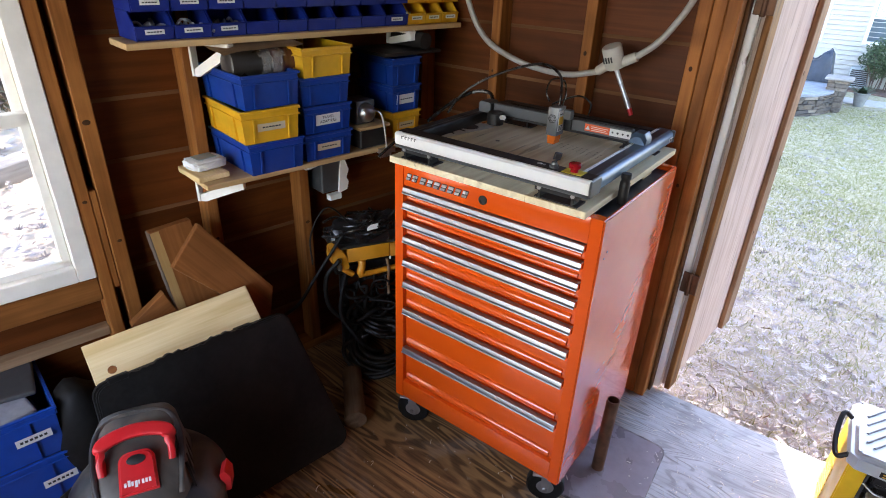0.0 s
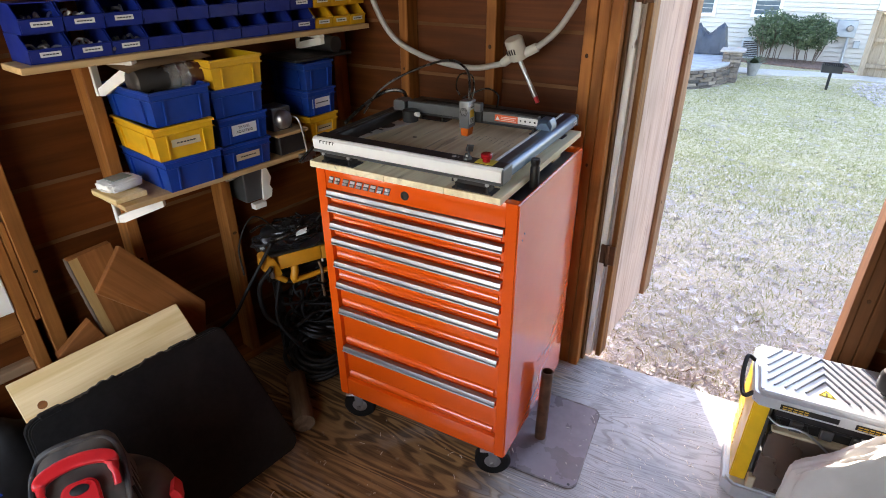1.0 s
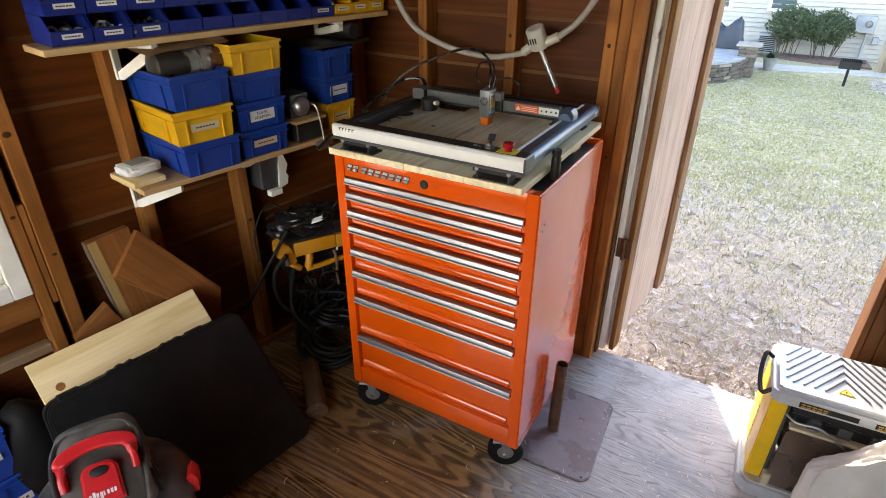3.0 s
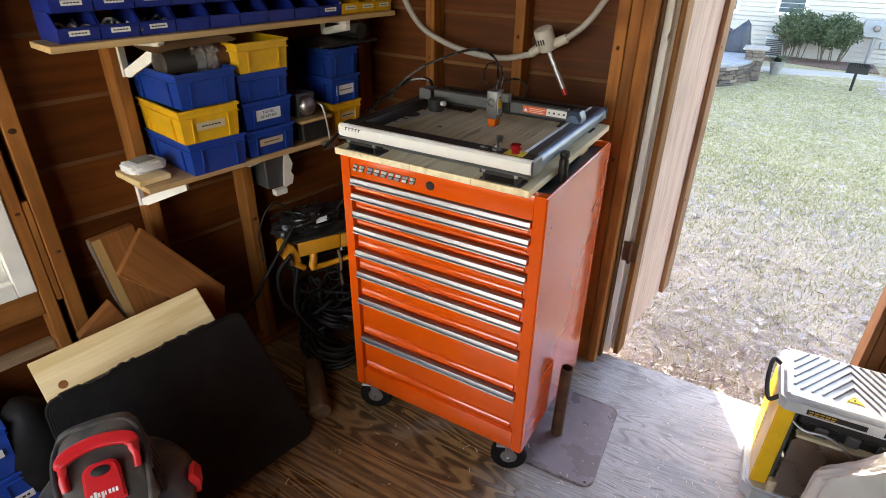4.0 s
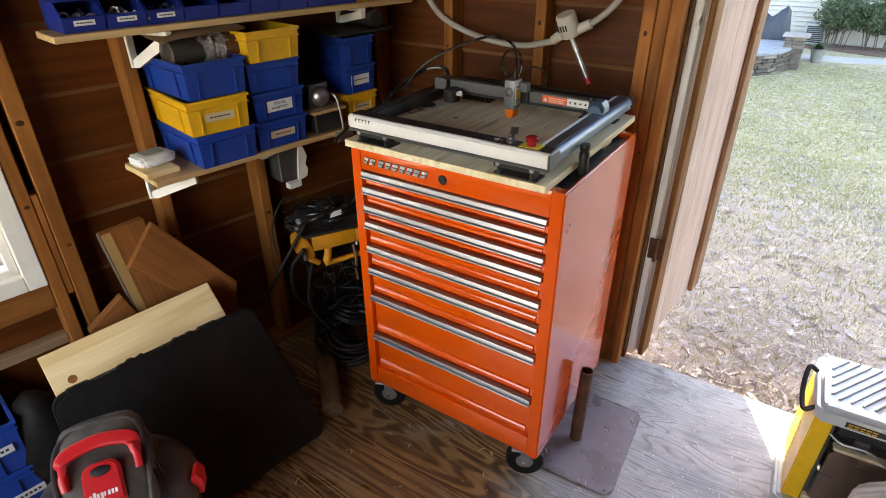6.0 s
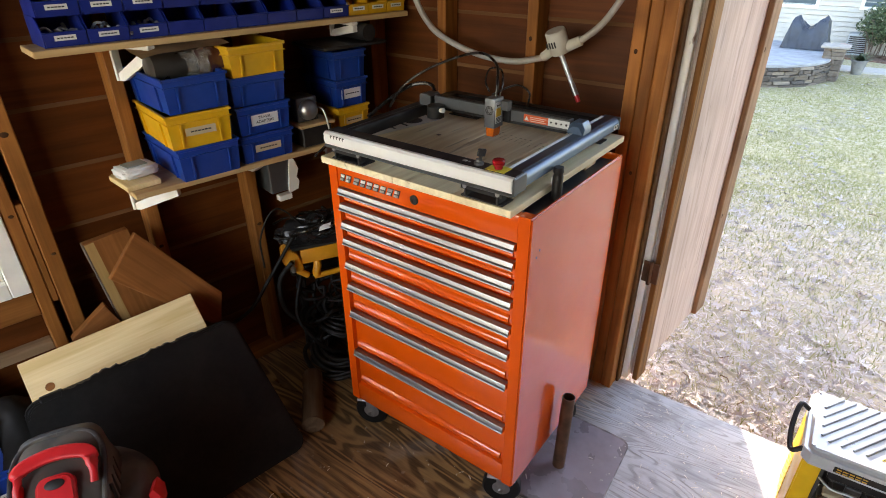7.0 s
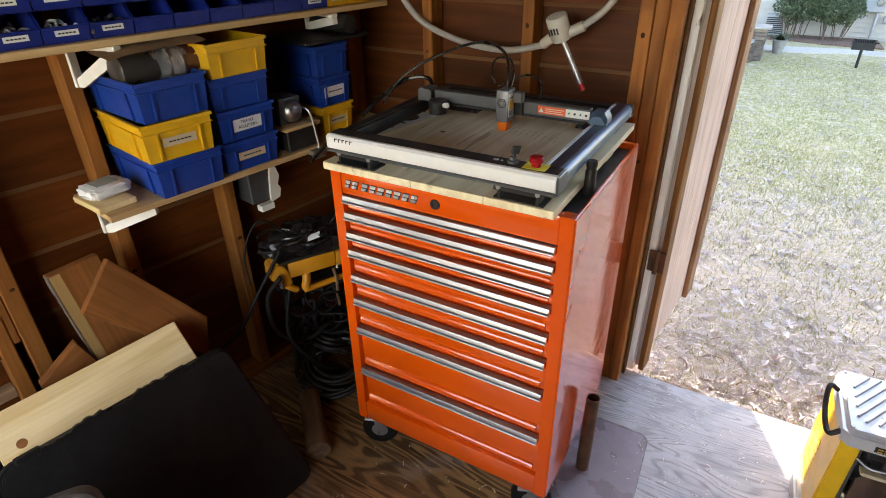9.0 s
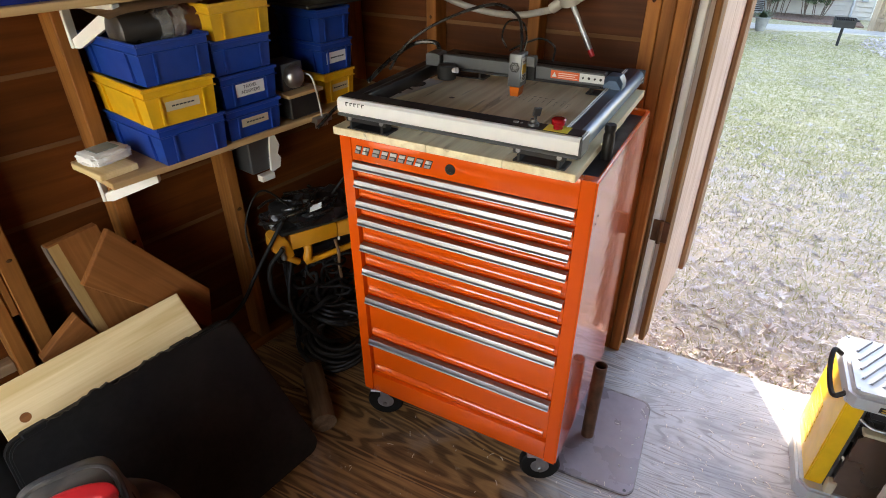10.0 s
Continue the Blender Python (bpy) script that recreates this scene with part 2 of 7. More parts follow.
M["alu"] = plain("white_aluminium", (0.80, 0.79, 0.76), 0.38, 0.0, 0.02, 40, 0.0, even=0.9)
M["gray_alu"] = plain("grey_anodised", (0.105, 0.11, 0.115), 0.4, 0.5, 0.05, 40, 0.0, even=0.9)
M["red"] = plain("red_plastic", (0.62, 0.018, 0.022), 0.35, 0, 0.08, 30, 0.03, 0.05)
M["rust"] = plain("rusty_pipe", (0.13, 0.065, 0.035), 0.5, 0.5, 0.4, 25, 0.2)
M["tool_yellow"] = plain("tool_yellow", (0.80, 0.48, 0.012), 0.35, 0, 0.06, 30, 0.03, 0.05)
M["silver"] = plain("silver_cast", (0.54, 0.57, 0.60), 0.34, 0.35, 0.06, 30, 0.04)
M["ground"] = plain("lawn", (0.2, 0.18, 0.1), 0.95, 0, 0.3, 3, 0.3)
M["stone"] = plain("wall_stone", (0.10, 0.08, 0.062), 0.85, 0, 0.4, 9, 0.4)
M["concrete"] = plain("concrete", (0.52, 0.48, 0.43), 0.85, 0, 0.12, 12, 0.2)
M["vinyl"] = plain("white_vinyl_siding", (0.56, 0.515, 0.45), 0.45, 0, 0.04, 12, 0.02)


# ---- mesh helpers ----
def box(bm, x0, y0, z0, x1, y1, z1, bevel=0.0, seg=1, m=None):
    r = bmesh.ops.create_cube(bm, size=1)
    vs = r["verts"]
    t = Matrix.Translation(((x0 + x1) / 2, (y0 + y1) / 2, (z0 + z1) / 2)) @ Matrix.Diagonal((abs(x1 - x0), abs(y1 - y0), abs(z1 - z0), 1))
    bmesh.ops.transform(bm, matrix=t, verts=vs)
    out = list(vs)
    if bevel:
        es = list({e for v in vs for e in v.link_edges})
        rr = bmesh.ops.bevel(bm, geom=es, offset=bevel, segments=seg, profile=0.5, affect="EDGES", clamp_overlap=True)
        out = list({v for f in rr["faces"] for v in f.verts} | {v for v in vs if v.is_valid})
    if m is not None:
        bmesh.ops.transform(bm, matrix=m, verts=out)
    return out


def rod(bm, p0, p1, r0, r1=None, seg=16, caps=True):
    p0, p1 = Vector(p0), Vector(p1)
    d = p1 - p0
    m = Matrix.Translation((p0 + p1) / 2) @ d.to_track_quat("Z", "Y").to_matrix().to_4x4()
    return bmesh.ops.create_cone(bm, cap_ends=caps, segments=seg, radius1=r0, radius2=r0 if r1 is None else r1, depth=d.length, matrix=m)["verts"]


def lathe(bm, profile, seg=24, m=None):
    """Turns (radius, z) pairs round z."""
    rings = []
    for r, z in profile:
        rings.append([bm.verts.new((r * math.cos(2 * math.pi * i / seg), r * math.sin(2 * math.pi * i / seg), z)) for i in range(seg)])
    for a, b in zip(rings, rings[1:]):
        for i in range(seg):
            bm.faces.new((a[i], a[(i + 1) % seg], b[(i + 1) % seg], b[i]))
    bm.faces.new(rings[0][::-1]), bm.faces.new(rings[-1])
    vs = [v for ring in rings for v in ring]
    if m is not None:
        bmesh.ops.transform(bm, matrix=m, verts=vs)
    return vs


def prism(bm, outline, h0, h1, axis="z", m=None):
    """Extrudes a flat outline; axis names the way of extrusion, the outline holds the other two in order."""
    def at(a, b, h):
        return {"z": (a, b, h), "y": (a, h, b), "x": (h, a, b)}[axis]
    lo = [bm.verts.new(at(a, b, h0)) for a, b in outline]
    hi = [bm.verts.new(at(a, b, h1)) for a, b in outline]
    fs = [bm.faces.new(lo[::-1]), bm.faces.new(hi)]
    n = len(lo)
    for i in range(n):
        fs.append(bm.faces.new((lo[i], lo[(i + 1) % n], hi[(i + 1) % n], hi[i])))
    bmesh.ops.recalc_face_normals(bm, faces=fs)
    if m is not None:
        bmesh.ops.transform(bm, matrix=m, verts=lo + hi)
    return lo + hi


def smooth_path(points, n=8):
    """Catmull-Rom through points."""
    p = [Vector(q) for q in points]
    p = [2 * p[0] - p[1]] + p + [2 * p[-1] - p[-2]]
    out = []
    for i in range(1, len(p) - 2):
        for k in range(n):
            t = k / n
            out.append(0.5 * (2 * p[i] + (p[i + 1] - p[i - 1]) * t + (2 * p[i - 1] - 5 * p[i] + 4 * p[i + 1] - p[i + 2]) * t * t
                              + (3 * p[i] - p[i - 1] - 3 * p[i + 1] + p[i + 2]) * t ** 3))
    return out + [p[-2]]


def tube(bm, points, r, seg=8, n=8):
    pts = smooth_path(points, n)
    up, rings = Vector((0, 0, 1)), []
    for i, q in enumerate(pts):
        d = (pts[min(i + 1, len(pts) - 1)] - pts[max(i - 1, 0)]).normalized()
        a = d.cross(up)
        if a.length < 0.05:
            a = d.cross(Vector((1, 0, 0)))
        a.normalize()
        up = a.cross(d)
        rings.append([bm.verts.new(q + r * (math.cos(2 * math.pi * k / seg) * a + math.sin(2 * math.pi * k / seg) * up)) for k in range(seg)])
    for a, b in zip(rings, rings[1:]):
        for k in range(seg):
            bm.faces.new((a[k], a[(k + 1) % seg], b[(k + 1) % seg], b[k]))
    bm.faces.new(rings[0][::-1]), bm.faces.new(rings[-1])


def mesh_of(name, bm, material, smooth=None):
    bmesh.ops.recalc_face_normals(bm, faces=bm.faces[:])
    me = bpy.data.meshes.new(name)
    if smooth:
        for f in bm.faces:
            f.smooth = True
        for e in bm.edges:
            if len(e.link_faces) == 2 and e.calc_face_angle(0) > radians(smooth):
                e.smooth = False
    bm.to_mesh(me)
    bm.free()
    me.materials.append(material)
    return me


def part(name, bm, material, parent, label="", m=None, smooth=35):
    ob = new(name, mesh_of(name, bm, material, smooth))
    ob.parent = parent
    if m is not None:
        ob.matrix_local = m
    return tagged(ob, label)


def piece(name, me, parent, m):
    ob = new(name, me)
    ob.parent = parent
    ob.matrix_local = m
    return ob


def thing(name, label, category, m=None, group="", kind=""):
    ob = new(name)
    ob.empty_display_size = 0.1
    if m is not None:
        ob.matrix_world = m
    return tagged(ob, label, category, group, kind)


def boxes(*dims, bevel=0.0, seg=1):
    bm = bmesh.new()
    for d in dims:
        box(bm, *d, bevel=bevel, seg=seg)
    return bm


def words(name, text, size, m, parent, material, depth=0.0006):
    """Lettering as a flat mesh of the built-in face."""
    c = bpy.data.curves.new(name, "FONT")
    c.body, c.size, c.extrude, c.align_x, c.align_y = text, size, depth, "CENTER", "CENTER"
    o = bpy.data.objects.new(name, c)
    scene.collection.objects.link(o)
    me = bpy.data.meshes.new_from_object(o.evaluated_get(bpy.context.evaluated_depsgraph_get()))
    bpy.data.objects.remove(o)
    me.materials.clear()
    me.materials.append(material)
    w = new(name, me)
    w.parent = parent
    w.matrix_local = m
    return w

# ---- structure ----
FLOOR_Y, WALL_N = 0.83, 0.82
EAST, SOUTH, TOP = 2.1, -2.7, 3.1
WEST = pose(-1.372, -0.568, 0, 0, 0, -9.5)  # west wall: x into the room from the stud faces, y along the wall

floor = thing("floor", "worn brown plywood shed floor with dirt and wood shavings", "floor", kind="structure")
bm = bmesh.new()
wl = [WEST @ Vector((-0.1, v, 0)) for v in (-2.2, 1.43)]
prism(bm, [(wl[0].x, SOUTH - 0.05), (EAST + 0.05, SOUTH - 0.05), (EAST + 0.05, FLOOR_Y), (wl[1].x, FLOOR_Y)], -0.02, 0, "z")
part("sheet", bm, M["floor"], floor)
part("rim_joist", boxes((-1.25, FLOOR_Y - 0.05, -0.19, EAST + 0.1, FLOOR_Y - 0.01, -0.022)), M["post"], floor)

tagged(new("ceiling", mesh_of("ceiling", boxes((-2.2, SOUTH - 0.1, TOP, EAST + 0.1, 0.9, TOP + 0.05)), M["siding"])),
                 "dark wooden shed ceiling", "ceiling", kind="structure")
LAPS = [0.41 + 0.192 * k for k in range(-2, 15)]


def siding_mesh(length):
    """One lap board seen from inside: local x along the wall, y outward."""
    bm = bmesh.new()
    prism(bm, [(0.0, 0.0), (0.014, -0.006), (0.020, 0.196), (0.006, 0.196)], 0, length, "x")
    return mesh_of("board", bm, M["siding"], None)


def lap_mesh(length):
    bm = bmesh.new()
    prism(bm, [(-0.006, 0.184), (0.004, 0.184), (0.004, 0.1965), (-0.002, 0.1955)], 0, length, "x")
    return mesh_of("lap_edge", bm, M["lap"], None)


def clad(wall, m, length, gaps=()):
    """Lap boards up a wall; gaps: (from, to, low, high) openings along its length."""
    made = {}
    for z in LAPS:
        if z + 0.19 > TOP + 0.1:
            continue
        runs = [(0, length)]
        for a, b, lo, hi in gaps:
            if z + 0.19 > lo + 0.02 and z < hi - 0.02:
                runs = [r for s, e in runs for r in ((s, min(e, a)), (max(s, b), e)) if r[1] - r[0] > 0.02]
        for s, e in runs:
            key = round(e - s, 3)
            if key not in made:
                made[key] = siding_mesh(key), lap_mesh(key)
            q = m @ Matrix.Translation((s, 0, z))
            piece("board", made[key][0], wall, q)
            piece("lap_edge", made[key][1], wall, q)


def stud(wall, x0, y0, x1, y1, z0=0.039, z1=TOP, material="stud", name="stud"):
    m = Matrix.Translation(((x0 + x1) / 2, (y0 + y1) / 2, z0))
    hx, hy = (x1 - x0) / 2, (y1 - y0) / 2
    return part(name, boxes((-hx, -hy, 0, hx, hy, z1 - z0), bevel=0.003), M[material], wall, m=m)


wall_west = thing("wall_west", "bare brown shed wall of studs and lap siding", "wall", WEST, kind="structure")
WV0 = -2.25
WIN = (-0.88, -0.124, 0.70, 1.75)
clad(wall_west, Matrix(((0, -1, 0, -0.08), (1, 0, 0, WV0), (0, 0, 1, 0), (0, 0, 0, 1))), 1.45 - WV0, [(WIN[0] - 0.05 - WV0, WIN[1] + 0.05 - WV0, WIN[2], WIN[3])])
for v in (0.308, 0.675, 1.30, -1.02, -1.4, -1.8, -2.2):
    stud(wall_west, -0.079, v, 0, v + 0.04)
stud(wall_west, -0.079, -0.07, 0, -0.033)
stud(wall_west, -0.079, -0.012, 0, 0.034)
stud(wall_west, -0.06, -0.032, -0.002, -0.013, 0.59, 0.93, "stud", "block")
part("bottom_plate", boxes((-0.079, WV0, 0, 0, 1.38, 0.038), bevel=0.003), M["plate"], wall_west)
part("sill_plank", boxes((-0.079, -0.95, 0.56, -0.002, -0.071, 0.645), bevel=0.003), M["plate"], wall_west)
part("nailer", boxes((-0.079, -0.95, 0.405, -0.036, -0.071, 0.438), bevel=0.003), M["pale_lap"], wall_west, "pale ledge")

window_1 = thing("window_1", "white painted sash window looking onto the bright yard", "window", WEST, kind="structure")
y0, y1, z0, z1 = WIN
fr = 0.052
for d in ((-0.12, y0, z0 - fr, 0.006, y1, z0), (-0.12, y0, z1, 0.006, y1, z1 + fr), (-0.12, y1, z0 - fr, 0.006, y1 + fr, z1 + fr), (-0.12, y0 - fr, z0 - fr, 0.006, y0, z1 + fr)):
    part("window_frame", boxes(d, bevel=0.003), M["white"], window_1)
MEET = 1.14
for name, u, lo, hi in (("lower_sash", -0.05, z0, MEET + 0.04), ("upper_sash", -0.085, MEET, z1)):
    s = part(name, boxes((u, y0, lo, u + 0.03, y1, lo + 0.024), (u, y0, hi - 0.038, u + 0.03, y1, hi), (u, y1 - 0.026, lo, u + 0.03, y1, hi), (u, y0, lo, u + 0.03, y0 + 0.026, hi), bevel=0.003), M["white"], window_1)
    bm = boxes((u + 0.013, y0 + 0.024, lo + 0.022, u + 0.017, y1 - 0.024, hi - 0.036))
    glass = bpy.data.materials.get("window_glass")
    if glass is None:
        glass, _, gb = mat("window_glass")
        gb.inputs["Transmission Weight"].default_value, gb.inputs["Roughness"].default_value, gb.inputs["IOR"].default_value = 1.0, 0.0, 1.45
    part("pane", bm, glass, s).visible_shadow = False

M["old_white"], nt, b = mat("flaking_white_paint")
flake = tex(nt, "noise", 26, (1, 1, 0.25), 5, 0.4)
c = mixc(nt, ramp(nt, flake, [(0.66, (0, 0, 0)), (0.70, (1, 1, 1))]), (0.92, 0.91, 0.87), (0.16, 0.10, 0.06))
nt.links.new(c, b.inputs["Base Color"])
b.inputs["Roughness"].default_value = 0.5
bump(nt, b, flake, 0.4, 0.002)
# darker copy of the post wood: missing sun on the right posts put into colour
M["jamb"] = wood("shaded_jamb_wood", (0.07, 0.025, 0.007), (0.15, 0.058, 0.018), "z", 0.6, 0.4, 60)
wall_north = thing("wall_north", "bare brown shed wall of studs and lap siding with a doorway", "wall", kind="structure")
DOOR = (0.085, 0.905, -0.2, 1.98)
clad(wall_north, Matrix.Translation((-1.26, WALL_N, 0)), EAST + 1.26, [(0.027 + 1.26, DOOR[1] + 0.02 + 1.26, DOOR[2], DOOR[3])])
for x in (-1.21, -0.838, -0.458, 1.3, 1.7):
    stud(wall_north, x, 0.742, x + 0.04, WALL_N - 0.001)
for x0, x1, y in ((-0.094, -0.053, 0.742), (-0.051, -0.012, 0.744), (-0.0105, 0.028, 0.742), (0.91, 0.95, 0.742), (0.951, 1.0, 0.742)):
    stud(wall_north, x0, y, x1, WALL_N - 0.001, 0.0, TOP, "post" if x0 < 0.5 else "jamb", "post")
part("siding_edge", boxes((0.029, 0.80, 0, 0.040, 0.838, 2.0), bevel=0.002), M["lap"], wall_north, "bare board edge")
# trim also fills the hinge crack; its outdoor brightness is put into the white
part("trim", boxes((0.030, 0.8385, 0.0, 0.0645, 0.8635, 2.0), bevel=0.006, seg=3), M["old_white"], wall_north, "flaking white painted trim")
# added strip that stops sun leaking past the door's hinge side
part("weather_strip", boxes((0.036, 0.8636, 0.0, 0.0657, 0.886, 2.0)), M["old_white"], wall_north)
part("jamb", boxes((0.89, 0.735, 0, 0.909, 0.845, 2.0), bevel=0.002), M["jamb"], wall_north)
part("header", boxes((0.03, 0.742, 2.0, 0.909, 0.8195, 2.15), bevel=0.003), M["post"], wall_north)
part("bottom_plate", boxes((-1.17, 0.742, 0, -0.095, WALL_N, 0.038), bevel=0.003), M["plate"], wall_north)



def knot(wall, m, r):
    bm = bmesh.new()
    lathe(bm, [(r, 0), (r * 0.8, 0.0012), (r * 0.3, 0.0016)], 14, Matrix.Diagonal((0.75, 1, 1, 1)))
    part("knot", bm, M["knot"], wall, "dark round knot", m)


M["knot"] = wood("knot_wood", (0.03, 0.012, 0.004), (0.08, 0.032, 0.010), "z", 0.6, 0.3, 90)
for v, z, r in ((0.008, 1.135, 0.011), (0.016, 0.75, 0.007), (0.325, 0.66, 0.008), (0.695, 0.62, 0.009), (-0.05, 0.9, 0.007)):
    knot(wall_west, pose(0.0003, v, z, 0, 90, 0), r)
for x, z, r in ((-0.075, 1.305, 0.008), (-0.03, 0.92, 0.007), (-0.44, 1.31, 0.008), (-0.82, 1.2, 0.006), (0.93, 0.62, 0.008)):
    knot(wall_north, pose(x, 0.7415, z, 90, 0, 0), r)

# plain walls that close the shed behind the camera; the lamp's opening is added
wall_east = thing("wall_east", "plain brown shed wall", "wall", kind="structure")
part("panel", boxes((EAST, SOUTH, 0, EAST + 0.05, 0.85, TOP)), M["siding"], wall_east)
wall_south = thing("wall_south", "plain brown shed wall with an added unseen opening for fill light", "wall", kind="structure")
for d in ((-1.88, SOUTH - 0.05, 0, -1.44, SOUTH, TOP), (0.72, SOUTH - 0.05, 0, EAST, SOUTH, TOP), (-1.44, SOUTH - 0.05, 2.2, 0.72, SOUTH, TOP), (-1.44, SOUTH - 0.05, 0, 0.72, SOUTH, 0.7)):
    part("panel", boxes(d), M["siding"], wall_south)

door_1 = thing("door_1", "open shed door with weathered pale plywood panel and brown stiles", "door", pose(0.084, 0.864, 0.012, 0, 0, 90 - 5.5), kind="structure")
part("panel", boxes((0.0, 0.0, 0.0, 0.705, 0.018, 1.9), bevel=0.002), M["door_face"], door_1)
part("stile", boxes((-0.026, -0.022, 0.0, 0.052, -0.001, 1.9), bevel=0.003), M["hinge_stile"], door_1, "golden-brown hinge stile")
part("stile", boxes((0.60, -0.022, 0.0, 0.705, -0.001, 1.9), bevel=0.003), M["door_stile"], door_1)
for z in (0.47, 1.46):
    hg = part("hinge", boxes((-0.0365, -0.024, z, -0.028, 0.036, z + 0.085), bevel=0.002), M["rust"], door_1, "rusted steel hinge")
    bm = bmesh.new()
    rod(bm, (-0.040, 0.006, z - 0.004), (-0.040, 0.006, z + 0.089), 0.008, seg=12)
    part("barrel", bm, M["rust"], hg)
for z, r in ((0.52, 0.008), (0.86, 0.009), (1.22, 0.008), (1.55, 0.01)):
    bm = bmesh.new()
    lathe(bm, [(r, 0), (r * 0.8, 0.001), (r * 0.3, 0.0014)], 14, Matrix.Diagonal((0.75, 1.3, 1, 1)))
    part("knot", bm, M["knot"], door_1, "dark round knot", pose(0.655 + 0.03 * math.sin(z * 9), -0.0222, z, 90, 0, 0))

# ---- the tool cabinet ----
M["badge"] = plain("badge_chrome", (0.80, 0.80, 0.78), 0.25, 0.6, 0.05, 40, 0.0)


def tool_cabinet():
    t = thing("tool_cabinet", "glossy orange steel roller tool cabinet with eight drawers", "tool cabinet", pose(0, 0, 0))
    W, D, Z0, Z1 = 0.68, 0.552, 0.132, 1.046
    for x0, x1, sx in ((-W, -W + 0.008, -W + 0.036), (-0.008, 0.0, -0.036)):
        bm = bmesh.new()
        lo, hi = min(x0, x1, sx), max(x0, x1, sx)
        far = x0 if x0 == -W else x1
        near = x1 if x0 == -W else x0
        prism(bm, [(far, 0.0), (sx, 0.0), (sx, 0.03), (near, 0.03), (near, D), (far, D)], Z0, Z1, "z")
        bmesh.ops.bevel(bm, geom=[e for e in bm.edges if all(abs(v.co.x - far) < 1e-5 for v in e.verts)], offset=0.004, segments=2, affect="EDGES")
        part("side_panel", bm, M["orange_side"], t)
    part("base_panel", boxes((-W + 0.0365, 0.001, Z0, -0.0365, D, 0.207), bevel=0.004, seg=2), M["orange"], t)
    part("top_rail", boxes((-W + 0.0365, 0.001, 0.972, -0.0365, 0.03, Z1), bevel=0.004, seg=2), M["orange"], t)
    part("back_panel", boxes((-W + 0.0085, D - 0.02, 0.208, -0.0085, D - 0.001, Z1), bevel=0.003), M["orange"], t)
    part("top_tray", boxes((-W + 0.0085, 0.0305, 0.972, -0.0085, D - 0.0205, 1.030)), M["mat_top"], t, "black rubber liner")
    tops = [0.970, 0.919, 0.858, 0.802, 0.717, 0.635, 0.529, 0.365]
    lows = tops[1:] + [0.208]
    for a, b in zip(tops, lows):
        d = part("drawer", boxes((-W + 0.039, 0.013, b + 0.004, -0.039, 0.45, a - 0.003), bevel=0.003, seg=2), M["orange"], t)
        bm = bmesh.new()
        big = a - b > 0.07
        zr, hr, out = (b + 0.006, 0.030, 0.010) if big else (b + 0.005, 0.015, 0.006)
        curve = [(0.0128, zr)] + [(0.0128 - out * math.sin(math.pi * k / 8) ** 0.7, zr + hr * k / 8) for k in range(1, 8)] + [(0.0128, zr + hr)]
        prism(bm, curve, -W + 0.050, -0.050, "x")
        part("rib", bm, M["orange"], d)
        bm = bmesh.new()
        pull = [(0.0125, -0.0006), (-0.0032, -0.0008), (-0.0050, -0.0016), (-0.0058, -0.0030), (-0.0086, -0.0118), (-0.0070, -0.0124), (-0.0072, -0.0148),
                (-0.0094, -0.0154), (-0.0112, -0.0168), (-0.0121, -0.0184), (-0.0123, -0.0197), (-0.0112, -0.0207), (-0.0075, -0.0206), (-0.0020, -0.0165), (0.0125, -0.0150)]
        prism(bm, [(y, a + z) for y, z in pull], -W + 0.0405, -0.0405, "x")
        h = part("handle", bm, M["chrome"], d, "polished aluminium full-width drawer pull")
        part("end_tab", boxes((-0.0402, -0.004, a - 0.019, -0.0382, 0.0125, a - 0.0005), bevel=0.0006), M["orange"], h)
    x = -0.632
    for w, notch in ((0.017, 0.5), (0.019, 0.3), (0.0, 0), (0.021, 0.6), (0.019, 0.3), (0.021, 0.5), (0.019, 0.3), (0.020, 0.4), (0.020, 0.6), (0.019, 0.2)):
        if w == 0:
            x += 0.006
            continue
        for z0, z1, mm, o, y in ((0.9935, 1.0165, "dark", 0.0, -0.0012), (0.9955, 1.0030, "badge", 0.0014, -0.0030), (1.0062, 1.0147, "badge", 0.0014, -0.0030)):
            k0, k1 = (z0 - 0.9935) * 0.35, (z1 - 0.9935) * 0.35
            bm = bmesh.new()
            r = x + w - o - (w * 0.25 * notch if mm == "badge" and z0 < 1.0 else 0.0)
            prism(bm, [(x + o + k0, z0), (r + k0, z0), (r + k1, z1), (x + o + k1, z1)], y, -0.0002, "y")
            part("badge_plate" if mm == "dark" else "badge_bar", bm, M[mm], t)
        x += w + 0.0055
    bm = bmesh.new()
    lathe(bm, [(0.0135, 0), (0.0135, 0.003), (0.011, 0.005), (0.006, 0.005), (0.006, 0.003)], 20, Matrix.Translation((-0.352, 0.0005, 1.004)) @ pose(0, 0, 0, 90, 0, 0))
    part("lock", bm, M["dark"], t, "round black key lock")
    for x, y in ((-0.625, 0.045), (-0.058, 0.045), (-0.615, 0.49), (-0.065, 0.49)):
        m = Matrix.Translation((x, y, 0)) @ pose(0, 0, 0, 0, 0, -66 if y < 0.2 else 70)
        bm = bmesh.new()
        for s in (-1, 1):
            prism(bm, [(-0.016, 0.124), (0.016, 0.124), (0.012, 0.052), (-0.012, 0.052)], s * 0.024, s * 0.028, "x")
        c = part("caster", bm, M["steel"], t, "steel caster with black wheel", m)
        part("swivel_plate", boxes((-0.04, -0.045, 0.1245, 0.04, 0.045, 0.1315), bevel=0.002), M["steel"], c)
        bm = bmesh.new()
